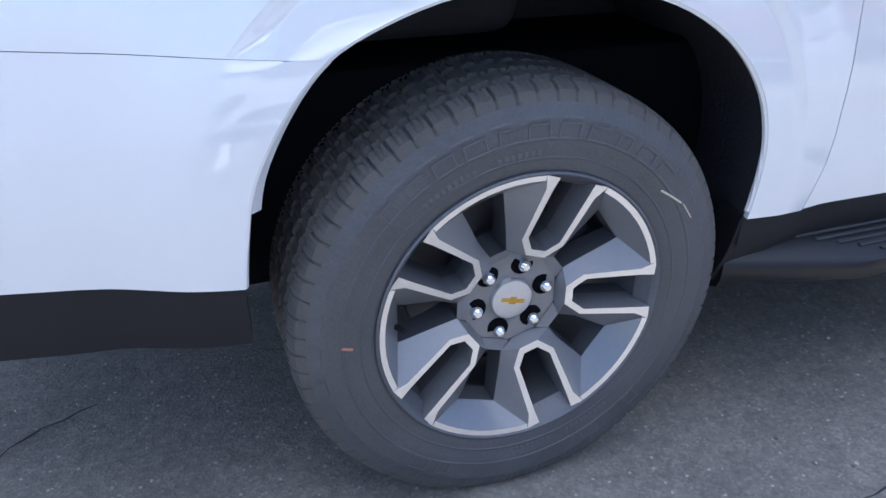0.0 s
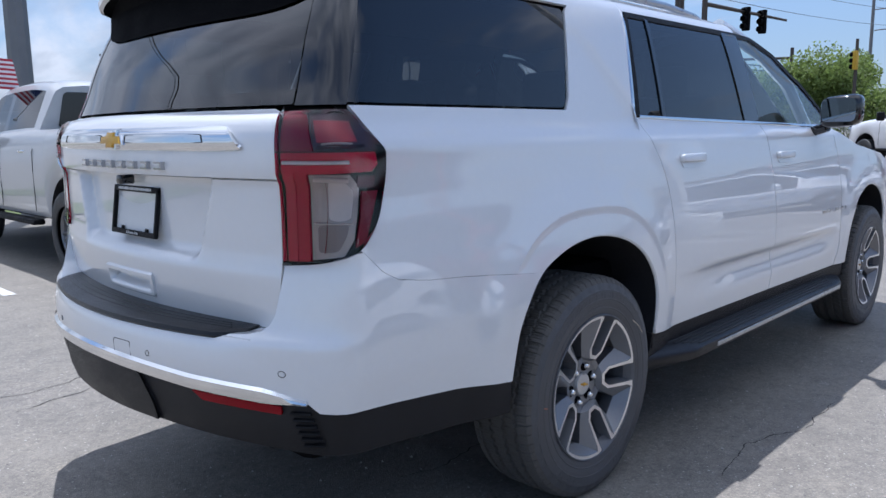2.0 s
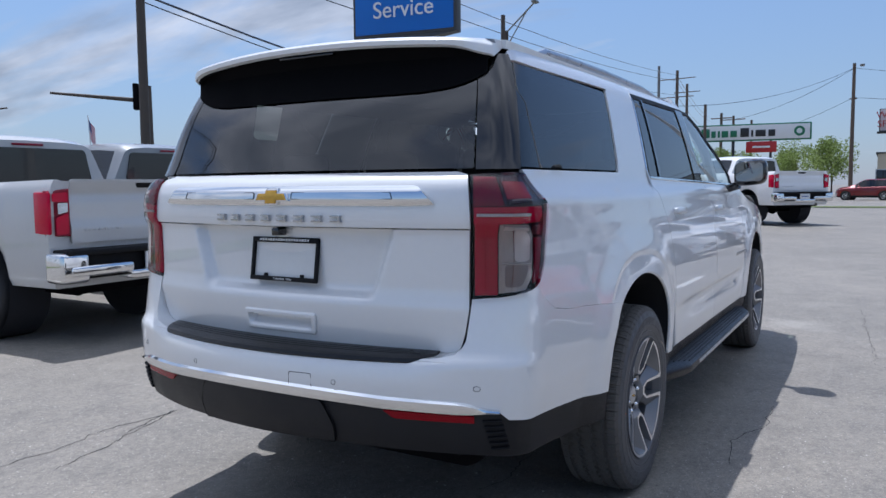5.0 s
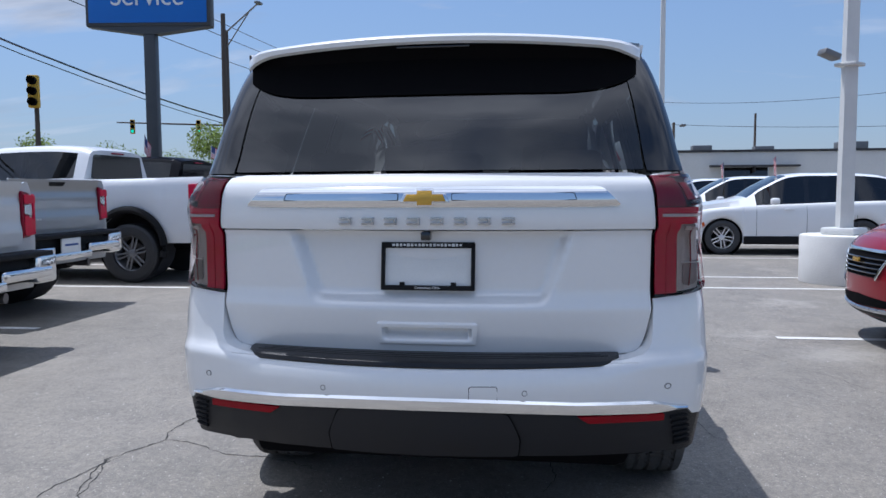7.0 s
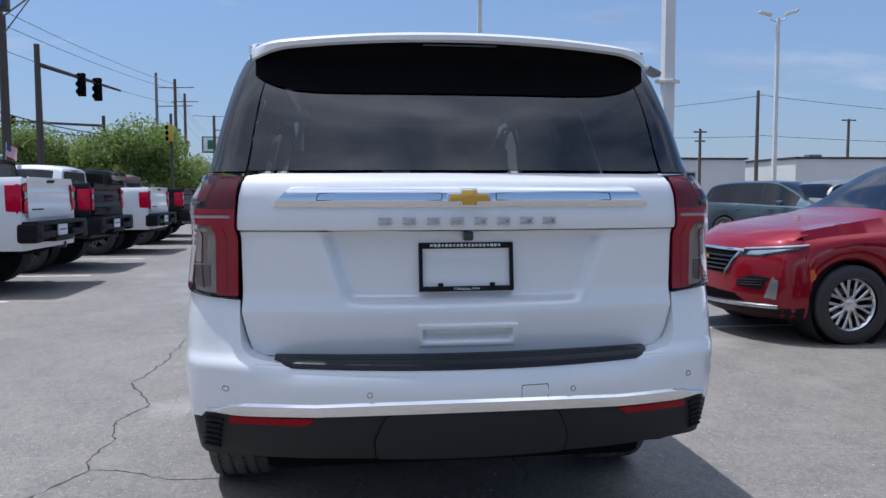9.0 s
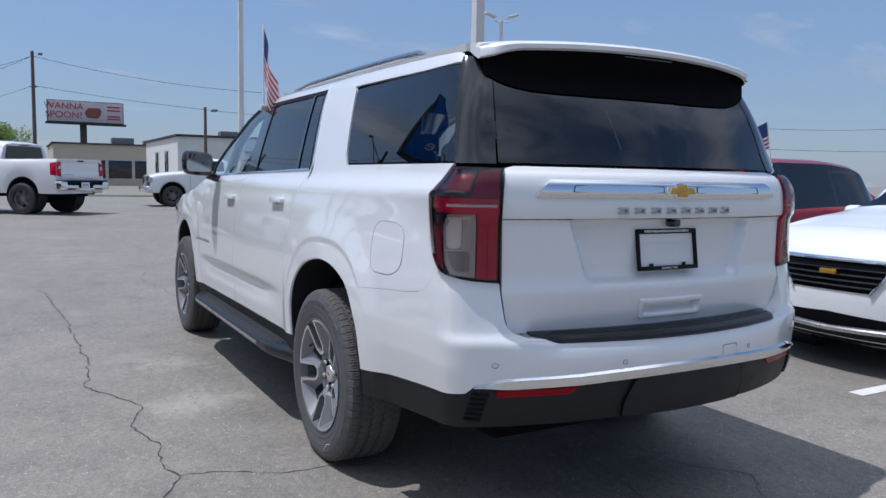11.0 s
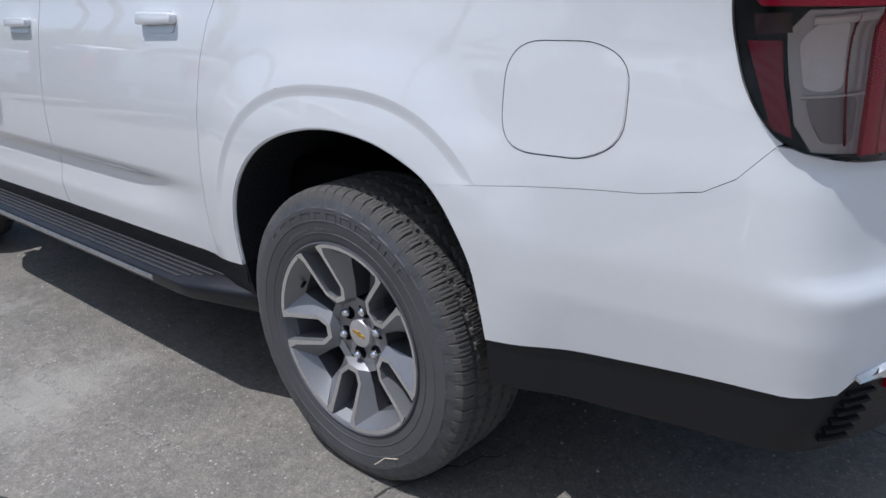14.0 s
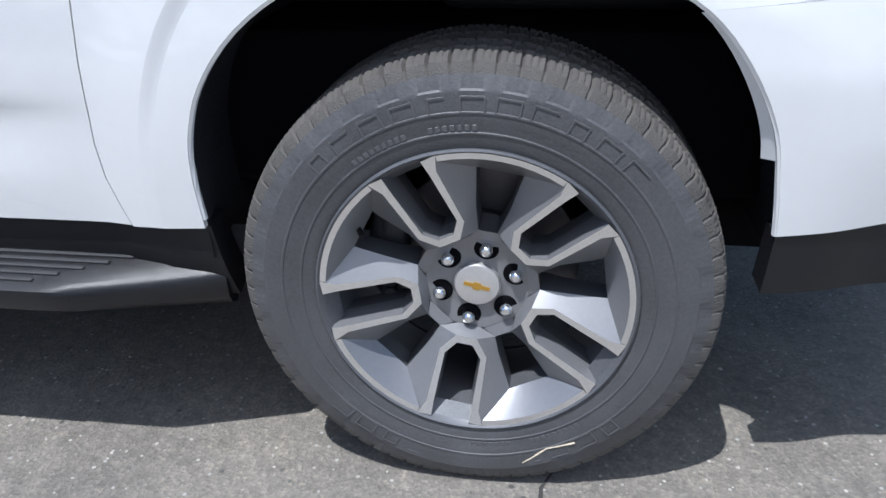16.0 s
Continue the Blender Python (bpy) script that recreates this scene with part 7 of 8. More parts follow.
tagged(part("tyre_scuff", bm, M_SCUFF, None, "", 0), "pale dusty tyre scuffs on the asphalt", "scuff", kind="stuff")
# loose grit near the car
bm = bmesh.new()
rng = random.Random(5)
for _ in range(5200):
    x, y = rng.uniform(-3.4, 6.0), rng.choice((-1, 1)) * rng.uniform(0.0, 4.5)
    s = 0.0014 + 0.0060 * rng.random() ** 3
    b = [bm.verts.new((x + s * rng.uniform(0.6, 1.2) * math.cos(a), y + s * rng.uniform(0.6, 1.2) * math.sin(a), 0.001)) for a in (0, 1.6, 3.1, 4.7)]
    t = bm.verts.new((x, y, s * 0.9))
    for i in range(4):
        bm.faces.new((b[i], b[(i + 1) % 4], t))
tagged(part("loose_grit", bm, material("pale_grit", (0.46, 0.44, 0.40), 0.85, 0, 0.2, 300), None, "", 0), "scattered pale grit on the asphalt", "gravel", kind="stuff")

# ---- verge, street and planting ----
M_GRASS = material("verge_grass", (0.085, 0.115, 0.028), 0.9, 0, 0.35, 2.5, 0.8, 40)
flat([(-60, 11.8), (46, 11.8), (46, 14.2), (-60, 14.2)], 0.03, M_GRASS, "verge", "dry grass verge beside the street", "grass", "structure")
flat([(44, -10), (46.5, -10), (46.5, 14.2), (44, 14.2)], 0.03, M_GRASS, "verge", "dry grass verge beside the street", "grass", "structure")

BARK = material("bark", (0.09, 0.07, 0.05), 0.9, 0, 0.3, 6, 0.6, 30)


def leaf_material(name, base):
    m = material(name, base, 0.65, 0, 0.0)
    n, l = m.node_tree.nodes, m.node_tree.links
    geo, mr, mul = n.new("ShaderNodeNewGeometry"), n.new("ShaderNodeMapRange"), n.new("ShaderNodeVectorMath")
    mr.inputs["To Min"].default_value, mr.inputs["To Max"].default_value = 0.55, 1.55
    mul.operation, mul.inputs[0].default_value = "MULTIPLY", base
    l.new(geo.outputs["Random Per Island"], mr.inputs["Value"]), l.new(mr.outputs[0], mul.inputs[1])
    l.new(mul.outputs[0], n["Principled BSDF"].inputs["Base Color"])
    thin, mix = n.new("ShaderNodeBsdfTranslucent"), n.new("ShaderNodeMixShader")
    mix.inputs["Fac"].default_value = 0.45
    l.new(mul.outputs[0], thin.inputs["Color"])
    l.new(n["Principled BSDF"].outputs[0], mix.inputs[1]), l.new(thin.outputs[0], mix.inputs[2])
    l.new(mix.outputs[0], n["Material Output"].inputs["Surface"])
    return m


LEAF_A, LEAF_B = leaf_material("leaf_green", (0.205, 0.268, 0.074)), leaf_material("leaf_yellow_green", (0.275, 0.320, 0.090))


def tree(name, label, x, y, height, spread, leaf, seed, count=1500, shrub=False):
    rng = random.Random(seed)
    t = thing(name, label, "tree" if not shrub else "bush")
    h0 = height * (0.10 if shrub else 0.30)
    trunk = [tube([(x, y, -0.1), (x + 0.05, y, h0), (x - 0.05, y + 0.1, height * 0.62)], 0.14 * height / 5, 8, taper=0.4)]
    clumps = []
    for i in range(9 if not shrub else 7):
        a, r = rng.uniform(0, 6.28), spread * rng.uniform(0.15, 0.75)
        z = height * rng.uniform(0.32 if shrub else 0.45, 0.88)
        c = Vector((x + r * math.cos(a), y + r * math.sin(a), z))
        clumps.append((c, spread * rng.uniform(0.32, 0.58)))
        trunk.append(tube([(x, y, h0 + 0.25 * height * rng.random()), c * 0.5 + Vector((x, y, h0)) * 0.5, c], 0.05 * height / 5, 5, taper=0.3))
    part("trunk", joined(*trunk), BARK, t)
    bm = bmesh.new()
    for _ in range(count):
        c, r = rng.choice(clumps)
        d = Vector((rng.gauss(0, 1), rng.gauss(0, 1), rng.gauss(0, 0.8))).normalized() * r * rng.uniform(0.45, 1.08)
        p = c + d
        s = rng.uniform(0.045, 0.12) * height / 5
        u = Vector((rng.gauss(0, 1), rng.gauss(0, 1), rng.gauss(0, 1))).normalized()
        w = u.cross(Vector((rng.gauss(0, 1), rng.gauss(0, 1), rng.gauss(0, 1)))).normalized()
        bm.faces.new([bm.verts.new(p + q) for q in (u * s, w * s * 0.6, -u * s, -w * s * 0.6)])
    part("crown", bm, leaf, t, "", 0)
    return t


rng = random.Random(11)
for i in range(0, 15):
    f = i / 14
    x, y = 50 - 12 * f + rng.uniform(-1, 1), 12.2 + 22.8 * f + rng.uniform(-0.6, 0.6)
    low = 1.0 if i < 6 else 0.60
    tree("tree", "bushy green roadside tree", x, y, rng.uniform(5.0, 6.3) * low, rng.uniform(2.2, 3.0) * (0.5 + 0.5 * low), rng.choice((LEAF_A, LEAF_B)), 100 + i, 9500 if i < 6 else 4500, True)
for i, (x, y, h) in enumerate(((30, 37, 3.8), (26, 40, 3.6), (20, 42, 3.8), (84, 3.0, 6.2), (88, 7.0, 5.8), (80, 11.0, 5.4), (72, 12.0, 4.6), (66, 14.5, 4.6), (60, 13.0, 4.4), (26.3, 28.2, 4.5), (28.4, 26.3, 4.2), (30.0, 24.3, 3.9), (32.2, 21.3, 3.7))):
    tree("tree", "leafy green street tree", x, y, h, h * 0.46, LEAF_A, 200 + i, 6000)
for i in range(7):
    tree("bush", "yellow-green leafy roadside bush thicket", 52 - 1.2 * i, 7.4 + 1.6 * i, 2.4 + 0.3 * (i % 3), 1.7, LEAF_B, 300 + i, 3200, True)

# ---- poles, lamps, signals ----
M_POLEW = material("white_pole_paint", (0.62, 0.62, 0.60), 0.45, 0, 0.08, 4)
M_WOOD = material("pole_wood", (0.115, 0.085, 0.065), 0.85, 0, 0.3, 3, 0.5, 25)
M_GALV = material("galvanised_steel", (0.20, 0.20, 0.20), 0.5, 0.6, 0.15, 5)
M_RUST = material("weathered_steel", (0.085, 0.07, 0.06), 0.7, 0.3, 0.25, 4)
M_YELLOW = material("signal_yellow", (0.55, 0.33, 0.02), 0.5, 0, 0.1, 5)
M_GREENL = bpy.data.materials.new("green_light")
M_GREENL.use_nodes = True
M_GREENL.node_tree.nodes["Principled BSDF"].inputs["Base Color"].default_value = (0.02, 0.5, 0.3, 1)
M_GREENL.node_tree.nodes["Principled BSDF"].inputs["Emission Color"].default_value = (0.05, 0.9, 0.55, 1)
M_GREENL.node_tree.nodes["Principled BSDF"].inputs["Emission Strength"].default_value = 0.8
M_CONC = material("painted_concrete", (0.70, 0.69, 0.66), 0.75, 0, 0.08, 3, 0.3, 60)


def lot_lamp(x, y, height, size, planter=False, heads=2, turn=0.0):
    t = thing("lot_lamp", "white steel parking lot lamp post" + (" on a round white concrete base" if planter else " with twin heads"), "lamp post")
    z0 = 0.0
    if planter:
        part("base", lathe([(0.0, 0.0), (0.575, 0.0), (0.580, 0.02), (0.585, 0.66), (0.575, 0.685), (0.55, 0.69), (0.0, 0.69)], 48, "Z"), M_CONC, t, "round white painted concrete base")
        part("base_plate", box((0.46, 0.46, 0.10), (0, 0, 0.74), 0.02), M_POLEW, t)
        z0 = 0.75
    part("post", lathe([(0.0, z0), (size * 0.62, z0), (size * 0.42, height), (0.0, height)], 4, "Z"), M_POLEW, t)
    t.matrix_world = pose(x, y, 0, 0, 0, 45)
    for i in range(heads):
        a = turn + i * 180
        d = Vector((math.cos(radians(a)), math.sin(radians(a)), 0))
        part("arm", tube([(0, 0, height - 0.15), d * 0.35 + Vector((0, 0, height - 0.02))], 0.04, 8), M_POLEW, t)
        part("lamp_head", moved(box((0.60, 0.34, 0.12), (0.62, 0, 0), 0.03), Matrix.Translation((0, 0, height + 0.06)) @ pose(0, 0, 0, 0, -18, a)), M_POLEW, t)
    if planter:
        part("band", box((0.30, 0.30, 0.05), (0, 0, 3.1), 0.01), M_POLEW, t)
        part("floodlight", moved(box((0.26, 0.20, 0.09), (0.34, 0, 0.0), 0.02), Matrix.Translation((0, 0, 3.12)) @ pose(0, 0, 0, 0, -20, 60)), M_GALV, t)
    return t


lot_lamp(7.85, -4.66, 9.2, 0.21, True, 2, 20)
lot_lamp(20.8, -3.95, 9.0, 0.20, False, 2, 0)
lot_lamp(30.5, -20.0, 9.6, 0.22, False, 2, 30)
lot_lamp(28, -62, 6.6, 0.24, False, 2, 70)


def utility_pole(x, y, h, r=0.15, arms=(), lamp=False, mat=None):
    t = thing("utility_pole", "weathered wooden utility pole", "pole")
    part("post", tube([(x, y, -0.2), (x, y, h)], r, 10, taper=0.7), mat or M_WOOD, t)
    for z, w, a in arms:
        d = Vector((math.cos(radians(a)), math.sin(radians(a)), 0)) * w / 2
        part("crossarm", tube([Vector((x, y, z)) - d, Vector((x, y, z)) + d], 0.06, 6), M_WOOD, t)
    if lamp:
        part("lamp_head", box((0.7, 0.35, 0.15), (x, y - 0.6, h - 0.2), 0.05), M_GALV, t)
    return t


utility_pole(71.5, 0.85, 11.6, 0.19, ((8.6, 0.6, 80),), True)
utility_pole(92, 20.6, 15.2, 0.24, ((14.2, 4.6, 80), (12.0, 4.2, 80)))
utility_pole(96, 20.3, 14.0, 0.22, ((13.0, 3.4, 80),))
utility_pole(90, 22.3, 15.6, 0.22, (), False, M_GALV)
utility_pole(62, 11.2, 7.9, 0.16)
utility_pole(74, 12.1, 8.2, 0.17, ((7.7, 2.0, 80),))
utility_pole(80, 12.0, 8.4, 0.17, ((8.0, 2.4, 80),))
utility_pole(92, 12.0, 8.8, 0.18, ((8.3, 2.4, 80),))
utility_pole(50.0, -9.0, 5.9, 0.13, (), True)
utility_pole(72.0, -20.0, 8.5, 0.14)
utility_pole(50.0, -30.2, 9.0, 0.16)
utility_pole(44, -22.8, 5.6, 0.12, ((5.4, 0.9, 90), (4.8, 0.7, 90)))
utility_pole(52, -39.0, 7.2, 0.14, ((7.1, 1.2, 90),))
utility_pole(60, -49.0, 5.8, 0.14, ((5.7, 1.2, 90),))
utility_pole(2.05, 11.2, 10.5, 0.20, (), False, M_GALV)
utility_pole(10.6, 15.6, 11.0, 0.14, (), False, M_RUST)
utility_pole(33.0, 15.6, 10.2, 0.16, (), False, M_RUST)


def wire(a, b, sag, r=0.018):
    a, b = Vector(a), Vector(b)
    pts = []
    for i in range(21):
        s = i / 20
        p = a.lerp(b, s)
        p.z -= sag * 4 * s * (1 - s)
        pts.append(p)
    return tagged(part("power_line", tube(pts, r, 5), M_GLOSS), "black overhead power line strung between poles", "cable")


wire((-10, 16, 10.2), (62, 16, 6.27), 2.84, 0.035)
wire((-10, 16, 10.05), (62, 16, 5.95), 2.84, 0.018)
for z, zz in ((8.6, 13.0), (8.2, 12.0), (7.2, 10.5)):
    wire((92, 20.6, z * 1.7), (24, 22, zz), 0.8, 0.026)
    wire((92, 20.6, z * 1.7), (150, 27, z * 1.6), 1.2, 0.026)
wire((71.5, 0.85, 11.2), (80, 12, 8.0), 0.6)
wire((71.5, 0.85, 11.2), (52, 11.0, 6.9), 0.8)
wire((71.5, 0.85, 11.2), (50, -30.2, 8.6), 1.6)
wire((71.5, 0.85, 8.7), (50, -30.2, 5.6), 0.7)
wire((50, -30.2, 8.7), (40, -80, 7.6), 1.6)
wire((50, -30.2, 5.7), (40, -80, 5.0), 0.7)
wire((71.5, 0.85, 8.7), (92, 12, 6.9), 0.4)


def signal_head(x, y, z, turn, mat, lit=True, label=""):
    t = thing("traffic_signal", label or ("hanging traffic signal showing green" if lit else "hanging traffic signal seen from behind"), "traffic light")
    t.matrix_world = pose(x, y, z, 0, 0, turn)
    part("housing", box((0.20, 0.34, 1.05), (0, 0, 0), 0.04), mat, t)
    for i, zz in enumerate((0.34, 0.0, -0.34)):
        part("lens", moved(lathe([(0.0, 0.012), (0.10, 0.006), (0.12, 0.0)], 20), Matrix.Translation((-0.10, 0, zz)) @ pose(0, 0, 0, 0, 0, 90)), M_GREENL if lit and i == 2 else M_DARK, t)
        part("visor", moved(lathe([(0.125, 0.0), (0.125, 0.20), (0.13, 0.20), (0.13, 0.0)], 20), Matrix.Translation((-0.10, 0, zz)) @ pose(0, 0, 0, 0, 0, 90)), M_DARK, t)
    return t


def mast(px, py, h, ax, ay, az, lamp_to=None, rise=-0.2, both_arms=False):
    t = thing("signal_mast", "brown steel mast arm for traffic signals", "mast")
    part("post", tube([(px, py, -0.1), (px, py, h)], 0.17, 12, taper=0.7), M_RUST, t)
    if not lamp_to or both_arms:
        part("arm", tube([(px, py, az + rise), (ax, ay, az)], 0.10, 10, taper=0.5), M_RUST, t)
    if lamp_to:
        part("lamp_arm", tube([(px, py, h - 0.1), lamp_to], 0.04, 8), M_GALV, t)
        part("lamp_strut", tube([(px, py, h - 0.9), (px + (lamp_to[0] - px) * 0.75, py + (lamp_to[1] - py) * 0.75, h + (lamp_to[2] - h) * 0.72)], 0.03, 8), M_GALV, t)
        part("lamp_head", box((0.5, 0.25, 0.12), lamp_to, 0.04), M_GALV, t)
    return t


mast(31.9, 13.7, 7.9, 34.3, 10.9, 6.25, rise=0.8)
signal_head(33.2, 12.30, 6.36, -12, M_DARK, False)
signal_head(33.7, 11.75, 6.22, -12, M_DARK, False)
mast(54.0, 17.6, 7.0, 49.0, 31.0, 6.5)
for yy, xx in ((30.1, 49.6), (25.5, 50.8), (22.9, 52.0)):
    signal_head(xx, yy, 6.22, 20, M_YELLOW)
mast(17.5, 24.0, 5.5, 14.7, 26.2, 5.1)
signal_head(17.1, 24.25, 5.05, 130, M_DARK, False)
signal_head(19.12, 16.05, 4.62, 18, M_YELLOW, False, "unlit yellow traffic signal fixed to a post")
utility_pole(19.3, 16.1, 5.0, 0.10, (), False, M_RUST)
mast(17.5, 45.2, 6.3, 22.6, 42.7, 6.15, (20.0, 44.1, 7.5), -0.9, True)
signal_head(20.3, 43.9, 5.55, 40, M_DARK, False)
mast(34.0, 15.9, 9.6, 31.0, 17.0, 8.0, (31.6, 13.2, 10.3))
signal_head(45.93, 11.2, 5.2, -100, M_YELLOW, False)
utility_pole(46.05, 11.2, 6.4, 0.12, (), False, M_RUST)

# ---- signs ----
M_BLUE = material("sign_blue", (0.003, 0.14, 0.54), 0.45, 0, 0.05, 2)
M_SIGNW = material("sign_white", (0.75, 0.75, 0.74), 0.4, 0, 0.04, 2)
M_SIGNG = material("sign_green", (0.02, 0.16, 0.08), 0.4, 0, 0.05, 2)
M_SIGNR = material("sign_red", (0.42, 0.02, 0.02), 0.4, 0, 0.05, 2)
M_SIGNK = material("sign_black", (0.02, 0.02, 0.02), 0.4)
sign = thing("service_sign", "tall blue dealer service sign on a grey steel post", "sign", at=pose(12.95, 8.62, 0, 0, 0, -83))
M_SLATE = material("slate_grey_steel", (0.055, 0.060, 0.066), 0.5, 0.2, 0.15, 4)
part("post", box((0.27, 0.25, 5.0), (0, 0, 2.5), 0.03), M_SLATE, sign)
part("soffit", prism([(-1.42, 0.0), (1.42, 0.0), (0.2, -0.17), (-0.2, -0.17)], 0.28, lambda u, v, w: Vector((u, w - 0.14, 5.12 + v))), M_SLATE, sign)
part("cabinet", box((2.86, 0.30, 2.7), (0, 0, 6.47), 0.03), M_SLATE, sign, "grey metal sign cabinet")
part("face", box((2.70, 0.02, 2.54), (0, -0.158, 6.47), 0.004), M_BLUE, sign, "blue sign face")
text("Service", 0.58, pose(0, -0.18, 5.76, 90, 0, 0), M_SIGNW, "lettering", sign)

dt = thing("roadside_sign", "long white sign with green and black bar lettering", "sign", at=pose(72, 9.0, 0, 0, 0, -84))
part("cabinet", box((9.9, 0.5, 1.55), (0, 0, 6.1), 0.05), M_SIGNG, dt)
part("face", box((9.6, 0.04, 1.3), (0, -0.27, 6.1), 0.01), M_SIGNW, dt, "white sign face")
for i, (u, w) in enumerate(((-3.35, 0.62), (-2.75, 0.32), (-2.35, 0.16), (-1.9, 0.48), (-1.25, 0.48), (-0.45, 0.62), (0.1, 0.16), (0.7, 0.72), (1.5, 0.48))):
    part("letter_bar", box((w * 1.2, 0.04, 0.82 if i in (0, 5) else 0.6), (u * 1.18 - 0.1, -0.31, 6.1 if i in (0, 5) else 6.0), 0.02), M_SIGNG if i < 5 else M_SIGNK, dt)
part("ring", moved(lathe([(0.24, 0), (0.45, 0), (0.45, 0.05), (0.24, 0.05)], 28, closed=True), Matrix.Translation((3.95, -0.34, 6.1))), M_SIGNG, dt, "green ring shape")
for u in (-1.6, 1.6):
    part("post", box((0.22, 0.22, 5.4), (u, 0, 2.7), 0.02), M_SIGNK, dt)
part("lower_sign", box((2.6, 0.3, 1.0), (0.8, -0.05, 4.75), 0.03), M_SIGNR, dt, "red lower sign")
part("lower_bar", box((1.5, 0.04, 0.18), (0.8, -0.23, 4.75), 0.02), M_SIGNW, dt)

bb = thing("billboard", "large roadside billboard reading wanna spoon", "billboard", at=pose(96, -5.0, 0, 0, 0, -88))
part("panel", box((8.2, 0.4, 2.5), (0, 0, 8.4), 0.03), M_SIGNK, bb)
part("face", box((8.0, 0.03, 2.35), (0, -0.215, 8.4), 0.005), material("billboard_paper", (0.60, 0.52, 0.52), 0.6, 0, 0.06, 1), bb, "pale billboard poster")
text("WANNA", 1.05, pose(-2.35, -0.25, 8.95, 90, 0, 0), M_SIGNR, "lettering", bb)
text("SPOON?", 1.05, pose(-2.35, -0.25, 7.95, 90, 0, 0), M_SIGNR, "lettering", bb)
part("poster_bowl", prism(rounded([(-0.2, 8.3), (0.1, 7.7), (1.3, 7.7), (1.7, 8.4), (1.5, 8.9), (0.2, 8.9)], 0.2), 0.02, lambda u, v, w: Vector((u, -0.235 - w, v))), material("poster_bowl_colour", (0.25, 0.08, 0.05), 0.6, 0, 0.4, 2), bb)
part("poster_bars", joined(*[box((1.4, 0.02, 0.16), (3.0, -0.245, z), 0.01) for z in (9.1, 8.7, 8.0, 7.7)]), M_SIGNR, bb)
part("catwalk", box((8.6, 1.0, 0.22), (0, -0.2, 7.0), 0.02), M_SIGNK, bb)
part("post", box((0.7, 0.7, 7.0), (-0.3, 0.2, 3.5), 0.05), M_RUST, bb)

# ---- buildings beyond the lot ----
M_WALL = material("painted_block_wall", (0.66, 0.655, 0.63), 0.85, 0, 0.07, 0.6, 0.2, 12)
M_BEIGE = material("beige_wall", (0.50, 0.44, 0.34), 0.85, 0, 0.08, 0.6)
M_ROOF = material("roof_edge", (0.05, 0.05, 0.055), 0.7, 0, 0.2, 1)


def low_building(name, label, x0, x1, y0, y1, h, windows=(), mat=None, units=()):
    t = thing(name, label, "building")
    part("wall", box((x1 - x0, y1 - y0, h), ((x0 + x1) / 2, (y0 + y1) / 2, h / 2)), mat or M_WALL, t)
    part("roof", joined(box((x1 - x0 + 0.3, 0.3, 0.13), ((x0 + x1) / 2, y0, h + 0.05)), box((x1 - x0 + 0.3, 0.3, 0.13), ((x0 + x1) / 2, y1, h + 0.05)), box((0.3, y1 - y0, 0.13), (x0, (y0 + y1) / 2, h + 0.05)), box((0.3, y1 - y0, 0.13), (x1, (y0 + y1) / 2, h + 0.05)), box((x1 - x0, y1 - y0, 0.1), ((x0 + x1) / 2, (y0 + y1) / 2, h))), M_ROOF, t, "dark roof edge")
    for face, a, z, w, hh in windows:
        at = (x0 - 0.02, a, z) if face == "x" else (a, y1 + 0.02, z)
        size = (0.1, w, hh) if face == "x" else (w, 0.1, hh)
        win = part("window", box(size, at, 0.01), M_GLOSS, t, "dark window")
        part("frame", box((0.06, w + 0.2, hh + 0.2) if face == "x" else (w + 0.2, 0.06, hh + 0.2), (at[0] + (0.03 if face == "x" else 0), at[1] - (0.03 if face == "y" else 0), z)), M_SATIN, win)
    for ux, uy, s in units:
        part("roof_unit", box((s, s * 1.4, s * 0.5), (ux, uy, h + 0.1 + s * 0.25), 0.05), M_GALV, t)
    return t


low_building("warehouse", "long low white painted block warehouse", 53.0, 68, -31, -7.7, 4.05, (("y", 57.5, 2.2, 1.2, 1.6), ("y", 62, 2.2, 1.2, 1.6), ("x", -14.5, 1.6, 3.0, 2.6), ("x", -26, 2.6, 1.6, 0.8)), None, ((56, -12, 1.0), (58, -17, 1.0), (57, -23, 1.4)))
part_canopy = thing("canopy", "thin dark canopy on the warehouse front", "canopy")
part("roof", box((0.8, 6.0, 0.14), (52.6, -15, 3.0), 0.02), M_ROOF, part_canopy)
part("bracket", box((0.5, 0.1, 0.4), (52.7, -15, 2.75), 0.02), M_ROOF, part_canopy)
low_building("warehouse", "low white warehouse with a pale side wall", 51.0, 72, -44, -34.0, 4.05, (), None, ((55, -38, 0.8),))
low_building("warehouse", "beige low building behind the lot", 70.0, 84, -66, -58.0, 4.8, (), M_BEIGE)
low_building("store", "pale low store with a dark window band", 84.0, 100, -14.5, -1.0, 4.3, tuple(("x", -12.5 + 2.6 * i, 1.7, 2.3, 1.9) for i in range(5)), M_BEIGE, ((88, -8, 1.6), (88, -11, 1.2)))

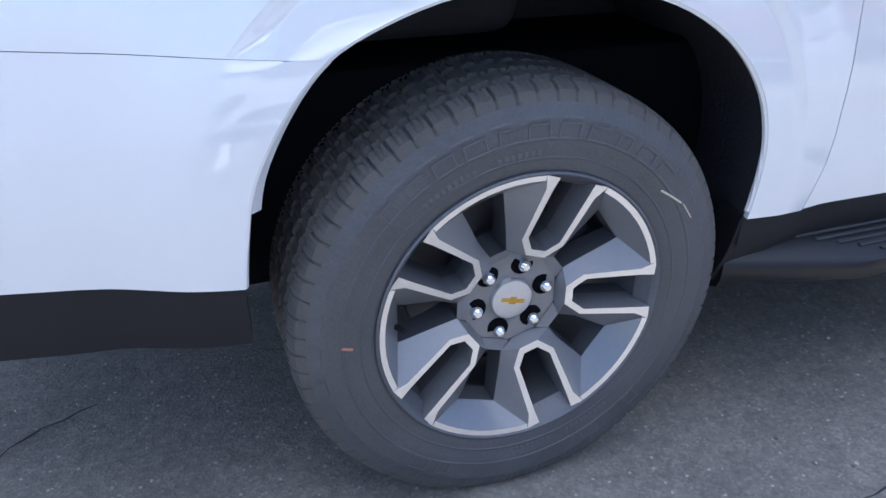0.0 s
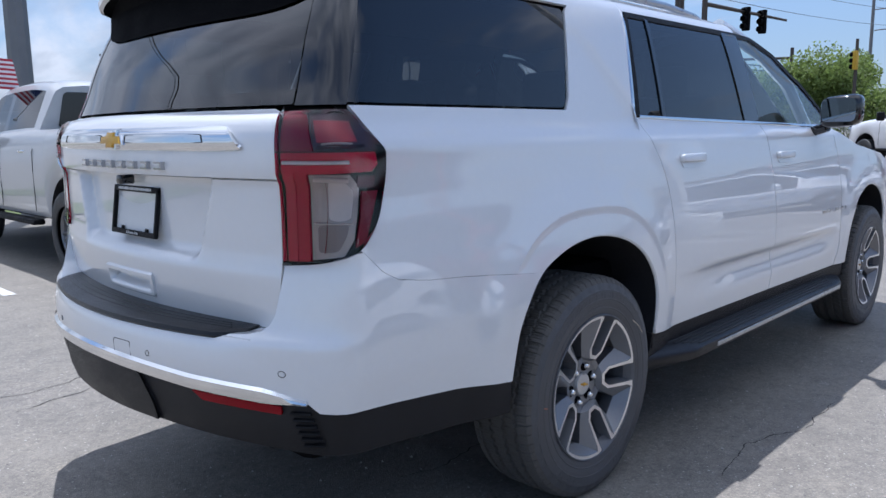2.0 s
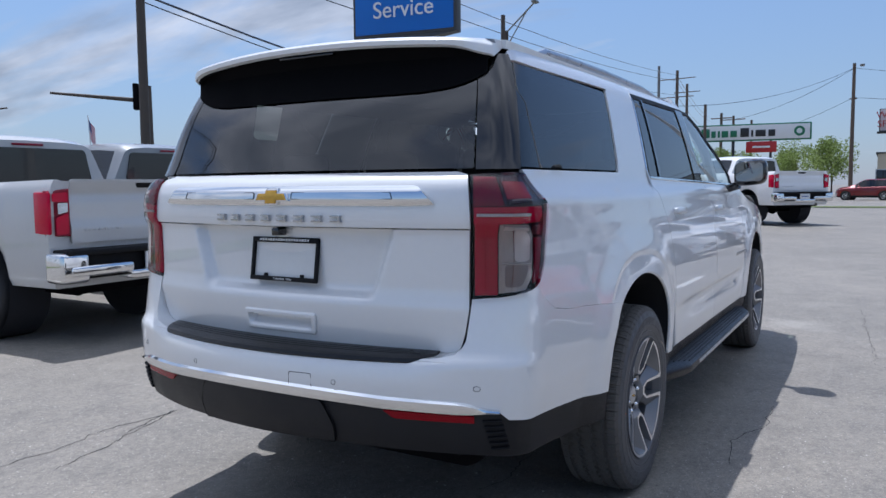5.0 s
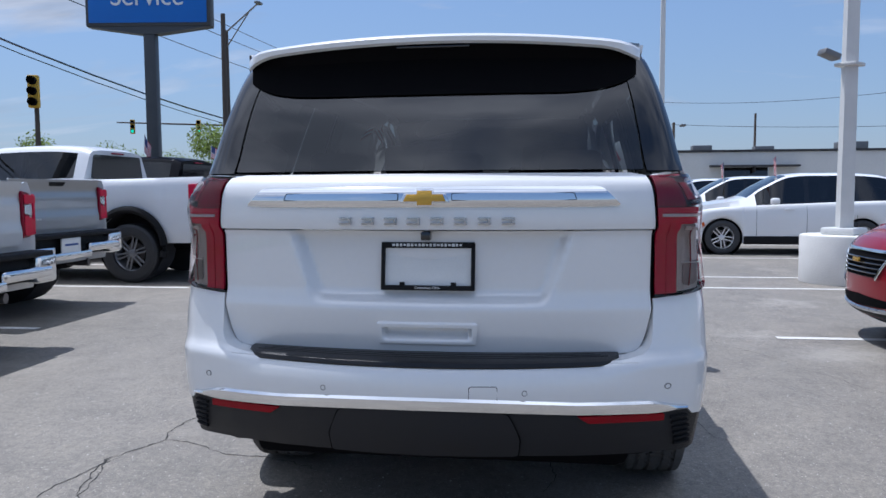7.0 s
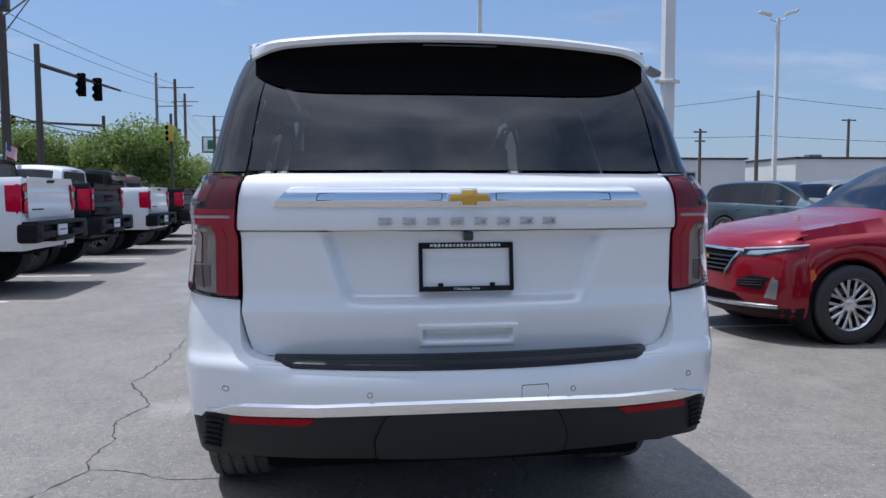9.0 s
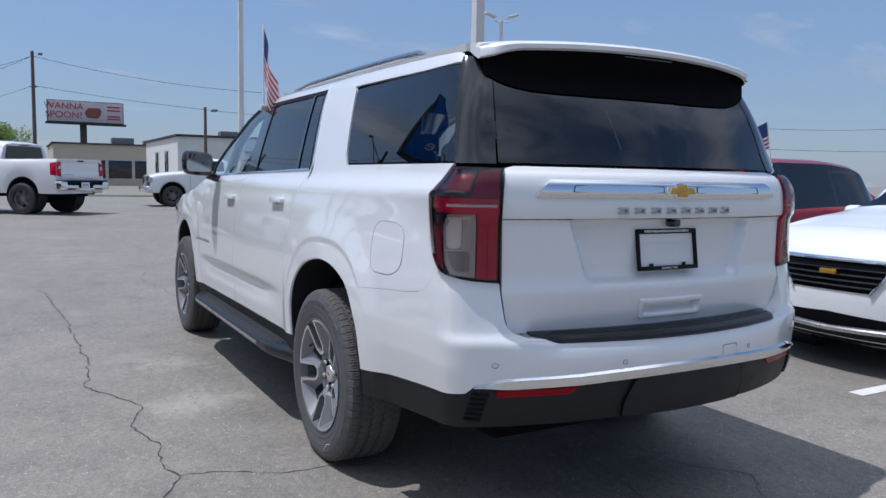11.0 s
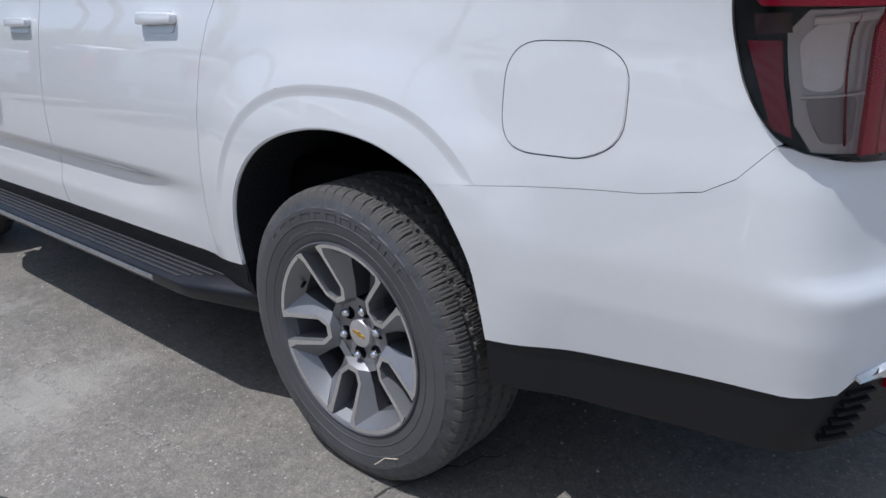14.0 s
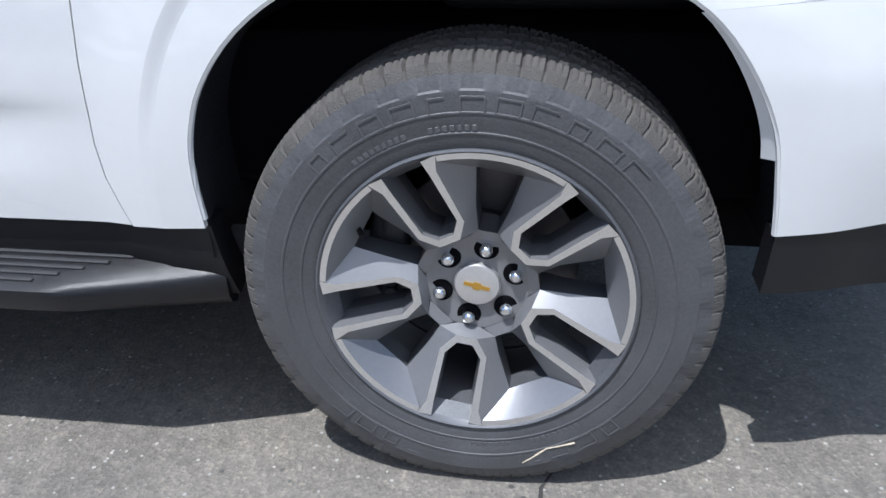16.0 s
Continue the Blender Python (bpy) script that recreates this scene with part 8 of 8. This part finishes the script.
# ---- window flags ----
M_FR, M_FW, M_FB = material("flag_red", (0.42, 0.03, 0.05), 0.7, 0, 0.1, 20), material("flag_white", (0.70, 0.68, 0.68), 0.7, 0, 0.06, 20), material("flag_blue", (0.03, 0.05, 0.16), 0.7, 0, 0.1, 20)


def window_flag(x, y, z, turn, lean, size=0.38, droop=0.0):
    t = thing("window_flag", "small striped flag clipped to a car window", "flag")
    t.matrix_world = pose(x, y, z, 0, 0, turn) @ pose(0, 0, 0, 0, lean, 0)
    part("stick", tube([(0, 0, 0), (0, 0, size * 1.35)], 0.006, 6), M_WHITEPL, t)
    part("clip", box((0.02, 0.06, 0.04), (0, 0, 0), 0.006), M_WHITEPL, t)
    bm = bmesh.new()
    nu = 10

    def at(i, k):
        u, v = i / nu, k / 13
        fall = droop * u
        return Vector((u * size * 1.25 * (1 - droop * 0.75), 0.05 * size * math.sin(u * 7 + v) * u * 2, size * 1.33 - v * size * 0.80 - fall * size * 0.9))
    for k in range(13):
        for i in range(nu):
            f = bm.faces.new([bm.verts.new(at(*q)) for q in ((i, k), (i + 1, k), (i + 1, k + 1), (i, k + 1))])
            f.material_index = 2 if (i < nu * 0.4 and k < 7) else (0 if k % 2 == 0 else 1)
    bmesh.ops.remove_doubles(bm, verts=bm.verts[:], dist=0.0005)
    part("cloth", bm, (M_FR, M_FW, M_FB), t, "red and white striped cloth with a blue corner", 60)
    return t


window_flag(1.62, 0.815, 1.80, 200, 0, 0.40, 1.02)
window_flag(0.40, 7.55, 1.68, -19, -8, 0.44, 0.22)
window_flag(3.40, 7.70, 1.90, 30, -6, 0.36, 0.8)
window_flag(6.97, 8.45, 1.98, -20, 5, 0.36, 0.3)
window_flag(10.70, 7.65, 1.98, -20, 5, 0.40, 0.8)
window_flag(14.0, 7.75, 2.0, -20, 5, 0.36, 0.3)
window_flag(2.53, -5.46, 1.58, 62, 8, 0.38, 0.35)
window_flag(12.75, -5.1, 1.55, 160, 10, 0.40, 0.3)
window_flag(16.5, -4.9, 1.55, 160, 10, 0.40, 0.3)
